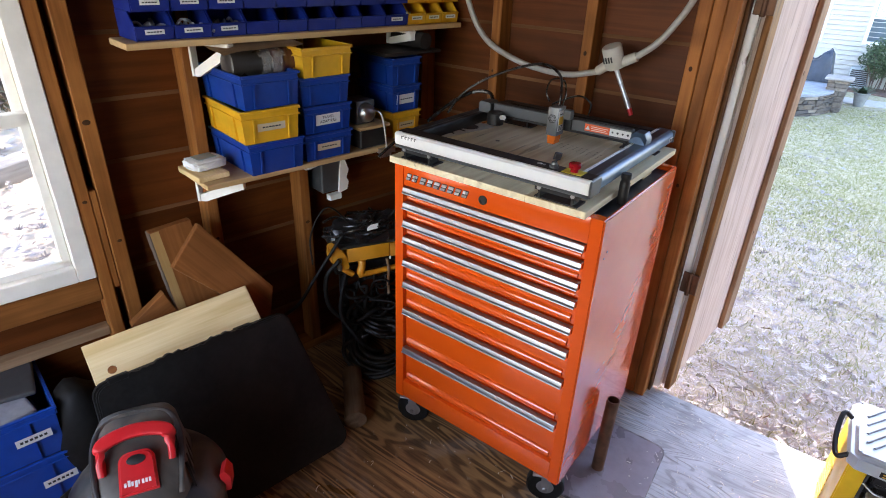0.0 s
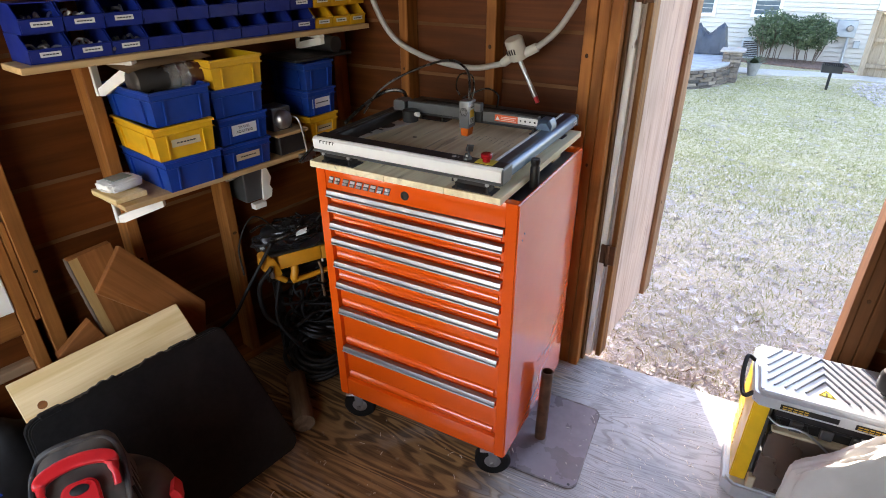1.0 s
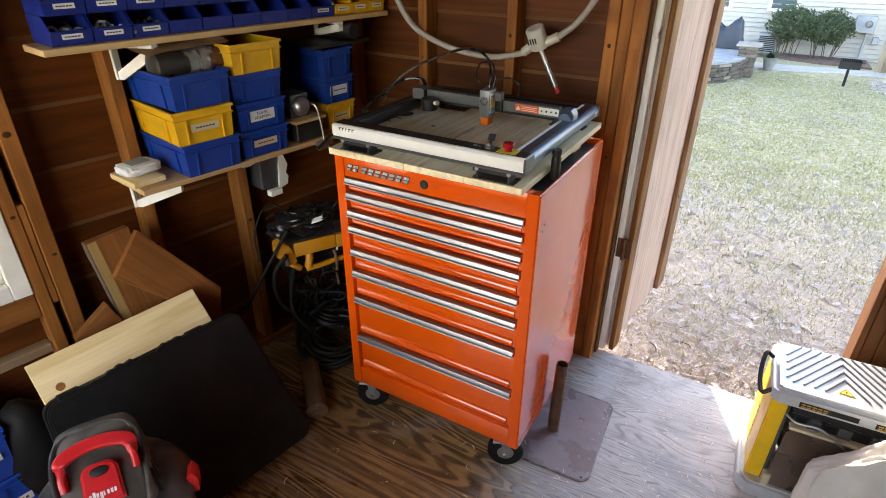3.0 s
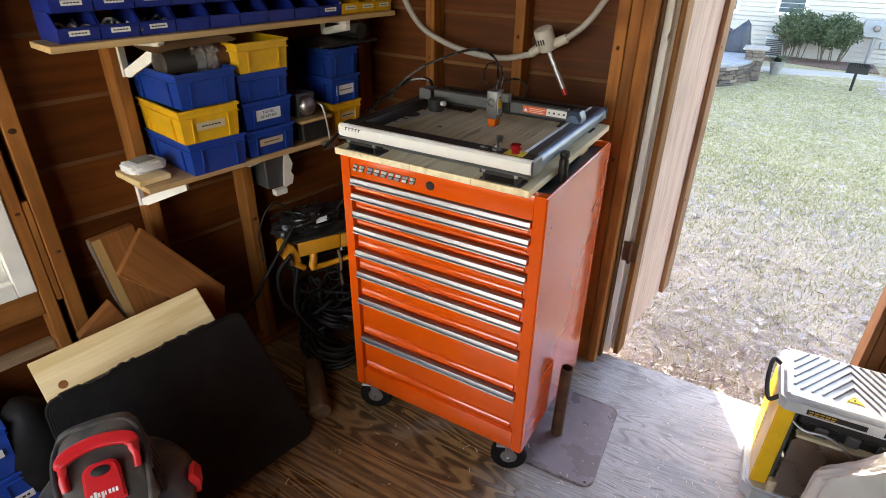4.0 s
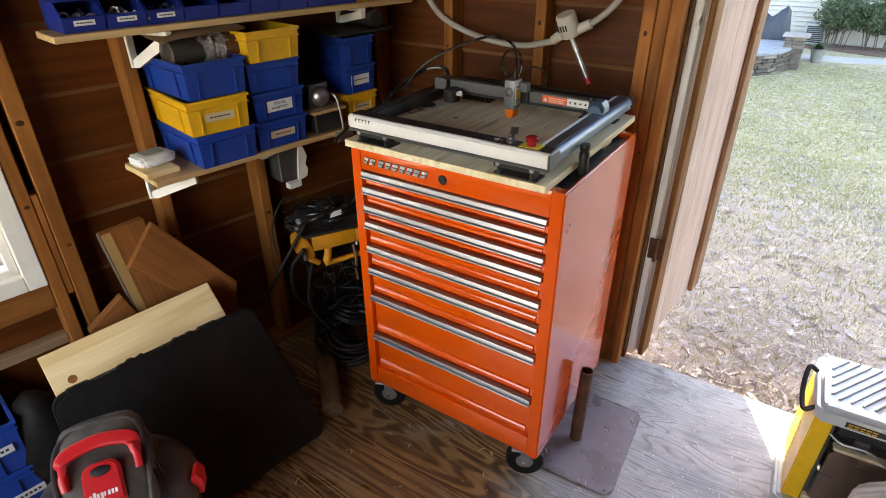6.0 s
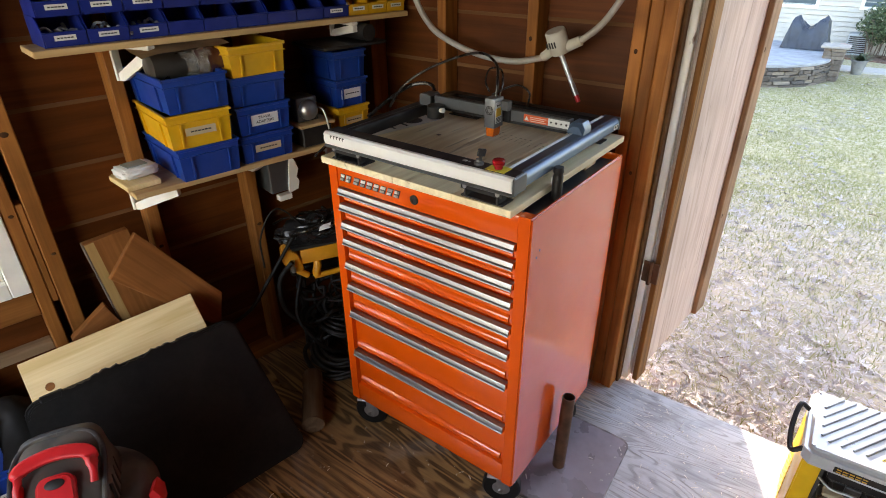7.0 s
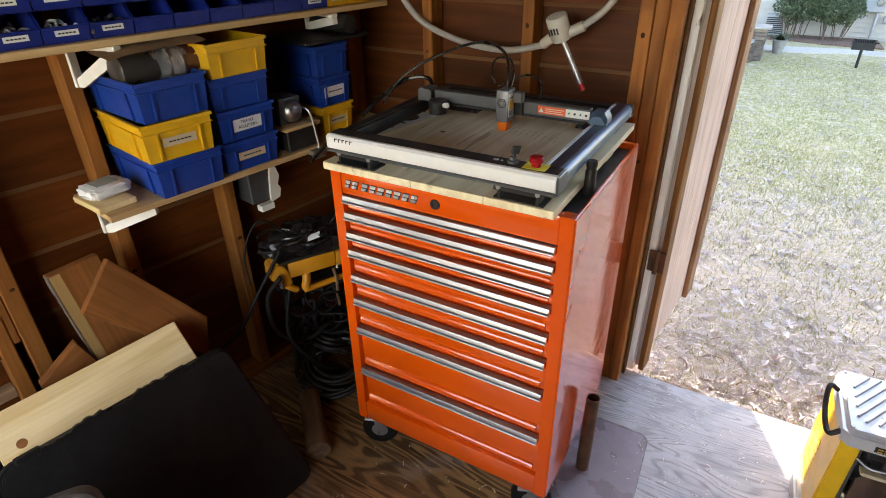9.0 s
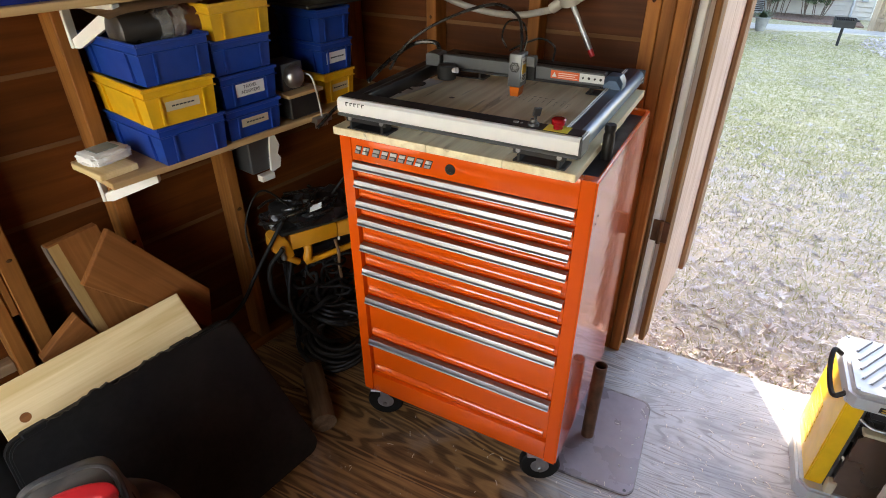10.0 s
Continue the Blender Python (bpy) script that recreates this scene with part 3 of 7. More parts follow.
        lathe(bm, [(0.036, -0.017), (0.056, -0.019), (0.062, -0.012), (0.062, 0.012), (0.056, 0.019), (0.036, 0.017)], 28, pose(0, 0, 0.062, 0, 90, 0))
        part("tyre", bm, M["rubber"], c)
        bm = bmesh.new()
        lathe(bm, [(0.012, -0.020), (0.034, -0.016), (0.0355, -0.013), (0.0355, 0.013), (0.034, 0.016), (0.012, 0.020)], 24, pose(0, 0, 0.062, 0, 90, 0))
        part("hub", bm, M["steel"], c)
        bm = bmesh.new()
        rod(bm, (-0.034, 0, 0.062), (0.034, 0, 0.062), 0.008, seg=6)
        part("axle", bm, M["chrome"], c)
    for y, z in ((0.036, 0.93), (0.05, 0.945)):
        bm = bmesh.new()
        lathe(bm, [(0.003, 0), (0.003, 0.0012)], 10, Matrix.Translation((0.0, y, z)) @ pose(0, 0, 0, 0, 90, 0))
        part("screw_hole", bm, M["ink"], t)
    return t


tool_cabinet()

top_board = thing("top_board", "worn pale glued-up wooden board laid on the cabinet", "board")
for x0_, x1_ in ((-0.675, -0.4045), (-0.4035, -0.2105), (-0.2095, -0.043)):
    part("plank", boxes((x0_, -0.026, 1.0465, x1_, 0.665, 1.066), bevel=0.0012), M["board"], top_board)
bm = bmesh.new()
rnd = random.Random(31)
for k in range(11):
    x = -0.385 + 0.0185 * k
    y, l = 0.44 - 0.004 * k + rnd.uniform(-0.01, 0.01), rnd.uniform(0.02, 0.05)
    box(bm, x, y - l / 2, 1.0662, x + 0.001, y + l / 2, 1.0664)
    box(bm, x - 0.004, y + l / 2 + 0.012, 1.0662, x + 0.004, y + l / 2 + 0.0145, 1.0664)
part("pencil_mark", bm, M["pencil"], top_board, "faint pencil tick marks")
bm = bmesh.new()
for x, y, r in ((-0.30, 0.20, 0.006), (-0.52, 0.33, 0.008), (-0.12, 0.30, 0.006), (-0.47, 0.11, 0.005)):
    lathe(bm, [(r, 1.0661), (r * 0.5, 1.0664)], 12, Matrix.Translation((x, y, 0)))
part("knot", bm, M["pencil"], top_board, "small dark knots")
tagged(new("spacer_block", mesh_of("spacer_block", boxes((-0.08, 0.40, 1.0305, -0.05, 0.47, 1.046), bevel=0.001), M["pine"])), "small pale wood spacer under the board", "wood block")
bm = bmesh.new()
lathe(bm, [(0.013, 0), (0.0135, 0.005), (0.0135, 0.06), (0.0115, 0.064), (0.0115, 0.068), (0.0135, 0.072), (0.0135, 0.082), (0.012, 0.085), (0.006, 0.085)], 20, pose(-0.028, 0.175, 1.0305))
tagged(new("flashlight", mesh_of("flashlight", bm, M["dark"], 40)), "small black metal flashlight standing on the liner", "flashlight")


def laser_engraver():
    """Open-frame engraver: rails round a work area, gantry with carriage and head."""
    t = thing("laser_engraver", "open-frame desktop laser engraver with white front and grey rails", "laser engraver", pose(-0.655, -0.026, 1.0665))
    LW, LD, Z0, Z1 = 0.612, 0.625, 0.036, 0.076
    bm = bmesh.new()
    prism(bm, [(0.0, Z0 + 0.012), (0.004, Z0 + 0.004), (0.016, Z0 + 0.004), (0.016, Z1), (0.006, Z1), (0.0, Z1 - 0.006)], 0.002, LW - 0.002, "x")
    fascia = part("front_fascia", bm, M["alu"], t, "white front fascia")
    bm = bmesh.new()
    x = 0.028
    for w, h in ((0.009, 1), (0.008, 1), (0.008, 1), (0.008, 1), (0.008, 1)):
        box(bm, x, -0.0008, 0.0605, x + w * 0.28, 0.0005, 0.0695)
        box(bm, x + w * 0.3, -0.0008, 0.0672, x + w, 0.0005, 0.0695)
        x += w + 0.0035
    part("printed_mark", bm, M["ink"], fascia)
    part("lower_lip", boxes((0, -0.001, Z0 - 0.004, LW, 0.055, Z0 + 0.003), bevel=0.002), M["gray_alu"], t)
    part("front_rail", boxes((0.001, 0.0165, Z0 + 0.0035, LW - 0.001, 0.058, Z1 + 0.001), bevel=0.002), M["dark"], t)
    left = part("side_rail", boxes((0.0, 0.059, Z0, 0.046, LD - 0.041, Z1 - 0.004), bevel=0.004, seg=2), M["dark"], t, "black extrusion")
    part("groove", boxes((0.030, 0.06, Z1 - 0.0045, 0.033, LD - 0.042, Z1 - 0.0035)), M["gray_alu"], left)
    bm = bmesh.new()
    prism(bm, [(LW - 0.052, Z0), (LW - 0.004, Z0), (LW, Z0 + 0.005), (LW, Z1 - 0.020), (LW - 0.002, Z1 - 0.013), (LW - 0.007, Z1 - 0.007), (LW - 0.014, Z1 - 0.004), (LW - 0.052, Z1 - 0.004)], 0.059, LD - 0.003, "y")
    right = part("side_rail", bm, M["rail"], t, "brushed blue-grey extrusion")
    part("slot", boxes((LW - 0.040, 0.060, Z1 - 0.0038, LW - 0.016, LD - 0.006, Z1 - 0.0028)), M["navy"], right, "dark navy top strip")
    for k in (0.051, 0.046):
        part("belt", boxes((LW - k, 0.060, Z1 - 0.0038, LW - k + 0.0028, LD - 0.02, Z1 - 0.0012), bevel=0.0006), M["alu"], right, "thin white rail line")
    part("rear_rail", boxes((0, LD - 0.04, Z0, LW - 0.053, LD, Z1 - 0.006), bevel=0.004), M["dark"], t)
    part("end_cap", boxes((LW - 0.052, LD - 0.0025, Z0 - 0.002, LW + 0.002, LD + 0.006, Z1 - 0.003), bevel=0.002), M["gray_alu"], t)
    part("corner_cap", boxes((LW - 0.0015, 0.001, Z0 - 0.003, LW + 0.004, 0.06, Z1 + 0.0005), bevel=0.002), M["gray_alu"], t)
    port = part("port_label", boxes((LW + 0.0005, LD - 0.040, Z0 + 0.008, LW + 0.0015, LD - 0.008, Z1 - 0.020)), M["label"], t)
    part("print", boxes((LW + 0.0016, LD - 0.036, Z0 + 0.010, LW + 0.002, LD - 0.026, Z1 - 0.022), (LW + 0.0016, LD - 0.021, Z0 + 0.010, LW + 0.002, LD - 0.012, Z1 - 0.022)), M["ink"], port)
    GY = 0.405
    g = part("gantry", boxes((0.080, GY, Z1 - 0.004, LW - 0.060, GY + 0.026, Z1 + 0.030), bevel=0.002), M["gray_alu"], t)
    part("groove", boxes((0.082, GY + 0.006, Z1 + 0.0302, LW - 0.062, GY + 0.020, Z1 + 0.0312)), M["dark"], g)
    part("lower_track", boxes((0.09, GY + 0.002, Z1 - 0.012, LW - 0.07, GY + 0.020, Z1 - 0.0045), bevel=0.001), M["dark"], g)
    warn = part("warning_label", boxes((0.408, GY - 0.0012, Z1 + 0.003, 0.486, GY - 0.0002, Z1 + 0.024)), M["warn"], g, "orange warning sticker")
    part("print", boxes(*[(0.429, GY - 0.0018, Z1 + 0.0065 + 0.0052 * k, 0.481 - 0.006 * (k % 2), GY - 0.0013, Z1 + 0.0083 + 0.0052 * k) for k in range(3)]), M["warn_ink"], warn)
    icons = part("icon_label", boxes((0.4865, GY - 0.0012, Z1 + 0.003, 0.5515, GY - 0.0002, Z1 + 0.024)), M["label"], g, "white sticker with small icons")
    bm = bmesh.new()
    for k in range(4):
        rod(bm, (0.496 + 0.0155 * k, GY - 0.0018, Z1 + 0.0135), (0.496 + 0.0155 * k, GY - 0.001, Z1 + 0.0135), 0.0034, seg=10 if k % 2 else 4)
    part("icon", bm, M["ink"], icons)
    bm = bmesh.new()
    prism(bm, [(0.411, Z1 + 0.007), (0.425, Z1 + 0.007), (0.418, Z1 + 0.0195)], GY - 0.002, GY - 0.001, "y")
    part("warning_sign", bm, M["label"], warn)
    bm = bmesh.new()
    prism(bm, [(0.030, Z1 - 0.003), (0.074, Z1 - 0.003), (0.074, Z1 + 0.026), (0.066, Z1 + 0.032), (0.036, Z1 + 0.032), (0.030, Z1 + 0.026)], GY - 0.012, GY + 0.040, "y")
    part("carriage_end", bm, M["gray_alu"], t)
    part("carriage_plate", boxes((0.0745, GY - 0.014, Z0 + 0.004, 0.0785, GY + 0.034, Z1 + 0.028), bevel=0.001), M["dark"], t)
    bm = bmesh.new()
    cap = [(LW - 0.058, Z1 - 0.003), (LW - 0.012, Z1 - 0.003), (LW - 0.012, Z1 + 0.012), (LW - 0.022, Z1 + 0.028), (LW - 0.050, Z1 + 0.028), (LW - 0.058, Z1 + 0.020)]
    prism(bm, cap, GY - 0.014, GY + 0.036, "y")
    bmesh.ops.bevel(bm, geom=[e for e in bm.edges if all(v.co.y < GY for v in e.verts) and all(v.co.z > Z1 + 0.01 for v in e.verts)], offset=0.010, segments=1, affect="EDGES")
    part("carriage_end", bm, M["rail"], t)
    bm = bmesh.new()
    lathe(bm, [(0.024, 0), (0.027, 0.002), (0.027, 0.036), (0.024, 0.040), (0.006, 0.040)], 22, pose(0.108, GY - 0.029, Z1 - 0.030))
    part("motor", bm, M["dark"], t)
    bm = bmesh.new()
    rod(bm, (0.132, GY - 0.036, Z1 - 0.002), (0.148, GY - 0.042, Z1 + 0.001), 0.007, 0.008, 8)
    part("motor_plug", bm, M["label"], t)
    hx, hz = 0.326, Z1 - 0.019
    h = part("laser_head", boxes((hx - 0.0175, GY - 0.058, hz, hx + 0.0175, GY - 0.008, hz + 0.086), bevel=0.003, seg=2), M["head_grey"], t, "grey laser head with fan vent")
    lab = part("head_label", boxes((hx + 0.0177, GY - 0.053, hz + 0.014, hx + 0.0185, GY - 0.020, hz + 0.076)), M["label"], h)
    part("hazard_label", boxes((hx + 0.0186, GY - 0.050, hz + 0.034, hx + 0.0191, GY - 0.024, hz + 0.058)), M["tool_yellow"], lab)
    part("print", boxes(*[(hx + 0.0186, GY - 0.049, hz + 0.017 + 0.004 * k, hx + 0.019, GY - 0.025, hz + 0.019 + 0.004 * k) for k in range(4)], (hx + 0.0186, GY - 0.048, hz + 0.064, hx + 0.019, GY - 0.028, hz + 0.067)), M["ink"], lab)
    part("head_mount", boxes((hx - 0.015, GY - 0.0075, hz + 0.01, hx + 0.040, GY - 0.0005, hz + 0.07), bevel=0.002), M["dark"], t)
    part("mount_block", boxes((hx + 0.0195, GY - 0.03, hz + 0.05, hx + 0.045, GY - 0.008, hz + 0.078), bevel=0.002), M["gray_alu"], t)
    bm = bmesh.new()
    for k in range(6):
        a = 2 * math.pi * k / 6
        rod(bm, (hx + 0.006 * math.cos(a), GY - 0.0587, hz + 0.052 + 0.006 * math.sin(a)), (hx + 0.0135 * math.cos(a + 1.0), GY - 0.0587, hz + 0.052 + 0.0135 * math.sin(a + 1.0)), 0.0011, seg=6)
        rod(bm, (hx + 0.0135 * math.cos(a + 1.0), GY - 0.0587, hz + 0.052 + 0.0135 * math.sin(a + 1.0)), (hx + 0.0125 * math.cos(a + 2.0), GY - 0.0587, hz + 0.052 + 0.0125 * math.sin(a + 2.0)), 0.0011, seg=6)
    part("fan_vent", bm, M["ink"], h)
    bm = bmesh.new()
    prism(bm, [(hx - 0.014, hz - 0.0005), (hx + 0.014, hz - 0.0005), (hx + 0.011, hz - 0.026), (hx - 0.011, hz - 0.026)], GY - 0.052, GY - 0.016, "y")
    part("shield", bm, M["amber"], h, "amber plastic shield")
    bm = bmesh.new()
    lathe(bm, [(0.012, 0), (0.012, 0.006), (0.008, 0.008), (0.007, 0.014), (0.004, 0.014)], 18, pose(0.498, 0.036, Z1 + 0.001))
    k = part("key_switch", bm, M["gray_alu"], t)
    part("key", boxes((-0.004, -0.002, 0.0, 0.004, 0.002, 0.014), (-0.011, -0.0025, 0.0135, 0.011, 0.0025, 0.032), bevel=0.0016), M["ink"], k, "", pose(0.499, 0.036, Z1 + 0.008, 4, 12, 60))
    part("stop_plate", boxes((0.526, 0.018, Z1 + 0.0012, 0.578, 0.056, Z1 + 0.0022)), M["hazard"], t, "yellow emergency-stop plate")
    bm = bmesh.new()
    lathe(bm, [(0.010, 0), (0.010, 0.008), (0.0145, 0.010), (0.0150, 0.014), (0.0135, 0.015), (0.0135, 0.016), (0.0155, 0.017), (0.0155, 0.020), (0.013, 0.0225), (0.004, 0.0235)], 22, pose(0.552, 0.037, Z1 + 0.0023))
    part("stop_button", bm, M["dark_red"], t, "red mushroom emergency-stop button")
    part("switch", boxes((0.452, 0.032, Z1 + 0.001, 0.464, 0.040, Z1 + 0.004), (0.468, 0.033, Z1 + 0.001, 0.474, 0.039, Z1 + 0.003), bevel=0.001), M["steel"], t)
    for x in (0.022, LW - 0.145):
        for y in (0.006, LD - 0.06):
            f = part("foot", boxes((x, y, 0.020, x + 0.115, y + 0.018, Z0 - 0.0045), (x, y, 0.0, x + 0.118, y + 0.05, 0.0035), (x + 0.1, y, 0.0035, x + 0.106, y + 0.04, Z0 - 0.0045), (x + 0.01, y, 0.0035, x + 0.016, y + 0.04, Z0 - 0.0045)), M["dark"], t)
            for q in (x + 0.012, x + 0.104):
                bm = bmesh.new()
                rod(bm, (q, y - 0.003, 0.028), (q, y + 0.001, 0.028), 0.0055, seg=12)
                part("bolt", bm, M["steel"], f)
    for pts, r in (([(hx + 0.004, GY - 0.03, hz + 0.086), (hx, GY - 0.02, hz + 0.125), (hx - 0.03, GY + 0.02, hz + 0.165), (hx - 0.10, GY + 0.05, hz + 0.185), (hx - 0.19, GY + 0.05, hz + 0.165), (hx - 0.30, GY + 0.02, hz + 0.115), (hx - 0.37, GY - 0.01, hz + 0.06), (hx - 0.42, GY - 0.02, hz - 0.01)], 0.0042),
                   ([(hx + 0.008, GY - 0.02, hz + 0.086), (hx + 0.006, GY - 0.0, hz + 0.12), (hx - 0.02, GY + 0.03, hz + 0.150), (hx - 0.065, GY + 0.04, hz + 0.145), (hx - 0.085, GY + 0.05, hz + 0.105), (hx - 0.07, GY + 0.05, hz + 0.075)], 0.0026),
                   ([(hx - 0.06, GY + 0.05, hz + 0.068), (hx - 0.02, GY + 0.05, hz + 0.09), (hx + 0.03, GY + 0.05, hz + 0.108), (hx + 0.07, GY + 0.045, hz + 0.092), (hx + 0.074, GY + 0.03, hz + 0.055)], 0.0028),
                   ([(0.05, GY + 0.045, Z1 + 0.02), (0.02, GY + 0.06, Z1 + 0.045), (-0.04, GY + 0.04, Z1 + 0.04), (-0.09, GY - 0.02, Z1 + 0.0), (-0.12, GY - 0.10, Z1 - 0.05)], 0.0065),
                   ([(0.0, 0.24, 0.03), (-0.05, 0.22, 0.035), (-0.11, 0.15, 0.0), (-0.14, 0.08, -0.05)], 0.005)):
        bm = bmesh.new()
        tube(bm, pts, r, 8, 12)
        part("cable", bm, M["cable"], t)
    return t


M["rail"] = plain("blue_grey_rail", (0.085, 0.135, 0.215), 0.38, 0.5, 0.04, 40, 0.0, even=0.95)
M["navy"] = plain("navy_strip", (0.018, 0.026, 0.045), 0.3, 0.2, 0.04, 40, 0.0, even=0.9)
M["head_grey"] = plain("head_grey", (0.16, 0.165, 0.17), 0.4, 0.4, 0.05, 40, 0.0, even=0.9)
M["warn_ink"] = plain("sticker_print", (0.85, 0.62, 0.52), 0.5, 0, 0.02, 40, 0.0)
M["dark_red"] = plain("dark_red_button", (0.30, 0.008, 0.012), 0.22, 0, 0.05, 40, 0.0)
M["warn"] = plain("orange_sticker", (0.75, 0.12, 0.03), 0.4, 0, 0.03, 40, 0.0)
M["hazard"] = plain("hazard_yellow", (0.75, 0.60, 0.05), 0.45, 0, 0.08, 60, 0.0)
M["amber"] = plain("amber_acrylic", (0.75, 0.16, 0.015), 0.15, 0, 0.05, 40, 0.0)
laser_engraver()
M["cardwhite"] = plain("white_card", (0.66, 0.64, 0.58), 0.6, 0, 0.05, 30, 0.0, 0.1)
sign = thing("printed_card", "white card with bold black shapes beside the engraver", "card", pose(-0.70, 0.315, 1.0665, 0, 0, 78))
part("sheet", boxes((-0.13, -0.05, 0.0, 0.16, 0.075, 0.0016)), M["cardwhite"], sign)
bm = bmesh.new()
lathe(bm, [(0.020, 0.0017), (0.033, 0.0017), (0.033, 0.0022), (0.020, 0.0022)], 28, pose(0.085, 0.0, 0))
box(bm, -0.02, -0.035, 0.0017, -0.011, 0.035, 0.0022), box(bm, 0.03, -0.035, 0.0017, 0.039, 0.035, 0.0022)
part("print", bm, M["ink"], sign)


# ---- shelves on the west wall ----
def wall_board(name, label, m, u0, v0, u1, v1, z0, z1):
    ob = new(name, mesh_of(name, boxes((u0, v0, z0, u1, v1, z1), bevel=0.002), M["pine_y"]))
    ob.matrix_world = m
    return tagged(ob, label, "shelf")


wall_board("upper_shelf", "bare pine wall shelf holding small parts bins", WEST, 0.001, 0.115, 0.15, 1.375, 1.344, 1.362)
wall_board("lower_shelf", "narrow pine wall shelf holding stacked bins", WEST, 0.002, 0.235, 0.235, 1.30, 0.938, 0.956)


def bracket(m, size=0.15, drop=0.12, foot=0.0):
    """White moulded shelf bracket: wall leg, top arm and brace."""
    t = thing("shelf_bracket", "white plastic shelf bracket under a pine shelf", "bracket", m, "shelf brackets")
    part("wall_leg", boxes((0, -0.014, -drop, 0.009, 0.014, 0), bevel=0.002), M["white"], t)
    part("arm", boxes((0.0095, -0.014, -0.012, size, 0.014, 0), bevel=0.003), M["white"], t)
    bm = bmesh.new()
    drop -= foot
    prism(bm, [(0.0095, -drop), (0.0095, -drop + 0.022), (size - 0.026, -0.0125), (size, -0.0125), (size, -0.034), (0.026, -drop)], -0.009, 0.009, "y")
    part("brace", bm, M["white"], t)


bracket(WEST @ pose(0.006, 0.338, 1.3435, 0, 0, 26), 0.155, 0.108)
bracket(WEST @ pose(0.0005, 1.12, 1.3435), 0.15, 0.06)
bracket(WEST @ pose(0.075, 0.262, 0.9375, 0, 0, 42), 0.16, 0.085)
bracket(WEST @ pose(0.0025, 0.70, 0.9375), 0.13, 0.09)


def stack_bin(colour, label, m, h=0.112, lx=0.29, ly=0.2, tag="", group="stacked storage bins"):
    """Straight-walled stacking container, its labelled end towards local +x."""
    t = thing("storage_bin", label, "storage bin", m, group)
    bm = bmesh.new()
    ix, iy, tp = lx / 2 - 0.006, ly / 2 - 0.006, 0.005
    w = 0.004
    lo = [(-ix + tp, -iy + tp), (ix - tp, -iy + tp), (ix - tp, iy - tp), (-ix + tp, iy - tp)]
    hi = [(-ix, -iy), (ix, -iy), (ix, iy), (-ix, iy)]

    def ring(pts, z, inset=0.0):
        return [bm.verts.new((x - math.copysign(inset, x), y - math.copysign(inset, y), z)) for x, y in pts]
    rings = [ring(lo, 0.0), ring(hi, h - 0.022), ring(hi, h - 0.001), ring(hi, h - 0.001, w), ring(lo, 0.004, w)]
    for a, b in zip(rings, rings[1:]):
        for i in range(4):
            bm.faces.new((a[i], a[(i + 1) % 4], b[(i + 1) % 4], b[i]))
    bm.faces.new(rings[0][::-1]), bm.faces.new(rings[-1])
    part("body", bm, M[colour], t)
    bm = bmesh.new()
    for z0, z1, o in ((h - 0.009, h, 0.006), (h - 0.028, h - 0.024, 0.005)):
        for s in (-1, 1):
            box(bm, -ix - o, s * iy, z0, ix + o, s * (iy + o), z1, 0.0015)
            box(bm, s * ix, -iy, z0, s * (ix + o), iy, z1, 0.0015)
    part("rim", bm, M[colour], t)
    for s in (-1, 1):
        for f in (-0.62, 0.62):
            bm = bmesh.new()
            prism(bm, [(s * (ix - tp), 0.004), (s * (ix + 0.001), h - 0.026), (s * (ix + 0.006), h - 0.026), (s * (ix - tp + 0.007), 0.004)], f * iy - 0.0025, f * iy + 0.0025, "y")
            part("rib", bm, M[colour], t)
            bm = bmesh.new()
            prism(bm, [(s * (iy - tp), 0.004), (s * (iy + 0.001), h - 0.026), (s * (iy + 0.006), h - 0.026), (s * (iy - tp + 0.007), 0.004)], f * ix - 0.0025, f * ix + 0.0025, "x")
            part("rib", bm, M[colour], t)
    if tag:
        tilt = math.degrees(math.atan2(tp, h - 0.026))
        zc = h * 0.47
        lm = pose(ix - tp * (1 - zc / (h - 0.026)) + 0.0008, 0.0, zc, 0, tilt, 0)
        ht, lw = (0.012, 0.046) if tag == "wide" else (0.018, 0.048)
        lab = part("label", boxes((0, -lw, -ht, 0.0008, lw, ht)), M["label" if tag != "wide" else "tape"], t, "paper label strip", lm)
        if tag.startswith("words:"):
            for row, word in enumerate(tag[6:].split("/")):
                words("lettering", word, 0.0135, pose(0.0010, 0, 0.0075 - 0.0145 * row, 90, 0, 90), lab, M["ink"], 0.0002)
        else:
            bm = bmesh.new()
            for k in range(6):
                box(bm, 0.0009, -0.03 + 0.0105 * k, -0.002, 0.0012, -0.0215 + 0.0105 * k, 0.002)
            part("print", bm, M["ink"], lab)
    return t


M["tape"] = plain("aged_label_tape", (0.55, 0.45, 0.30), 0.6, 0, 0.05, 40, 0.0)
BH = 0.1035
for k, (c, tag, v) in enumerate((("blue", "", 0.470), ("yellow", "wide", 0.461), ("blue", "", 0.468))):
    stack_bin(c, c + " plastic stacking bin on the lower shelf", WEST @ pose(0.106 + (0, 0.006, 0.0)[k], v, 0.9565 + k * BH, 0, 0, (0, -2, 1)[k]), BH, 0.295, tag=tag)
for k, (c, tag) in enumerate((("blue", "wide"), ("blue", "words:TRAVEL/ADAPTERS"), ("blue", ""), ("yellow", ""))):
    stack_bin(c, c + " plastic stacking bin on the lower shelf", WEST @ pose(0.085 + 0.015 * (k == 3), 0.675, 0.9565 + k * 0.0935, 0, 0, (0, 1, -1, 1)[k]), 0.0925, 0.30, 0.196, tag=tag)
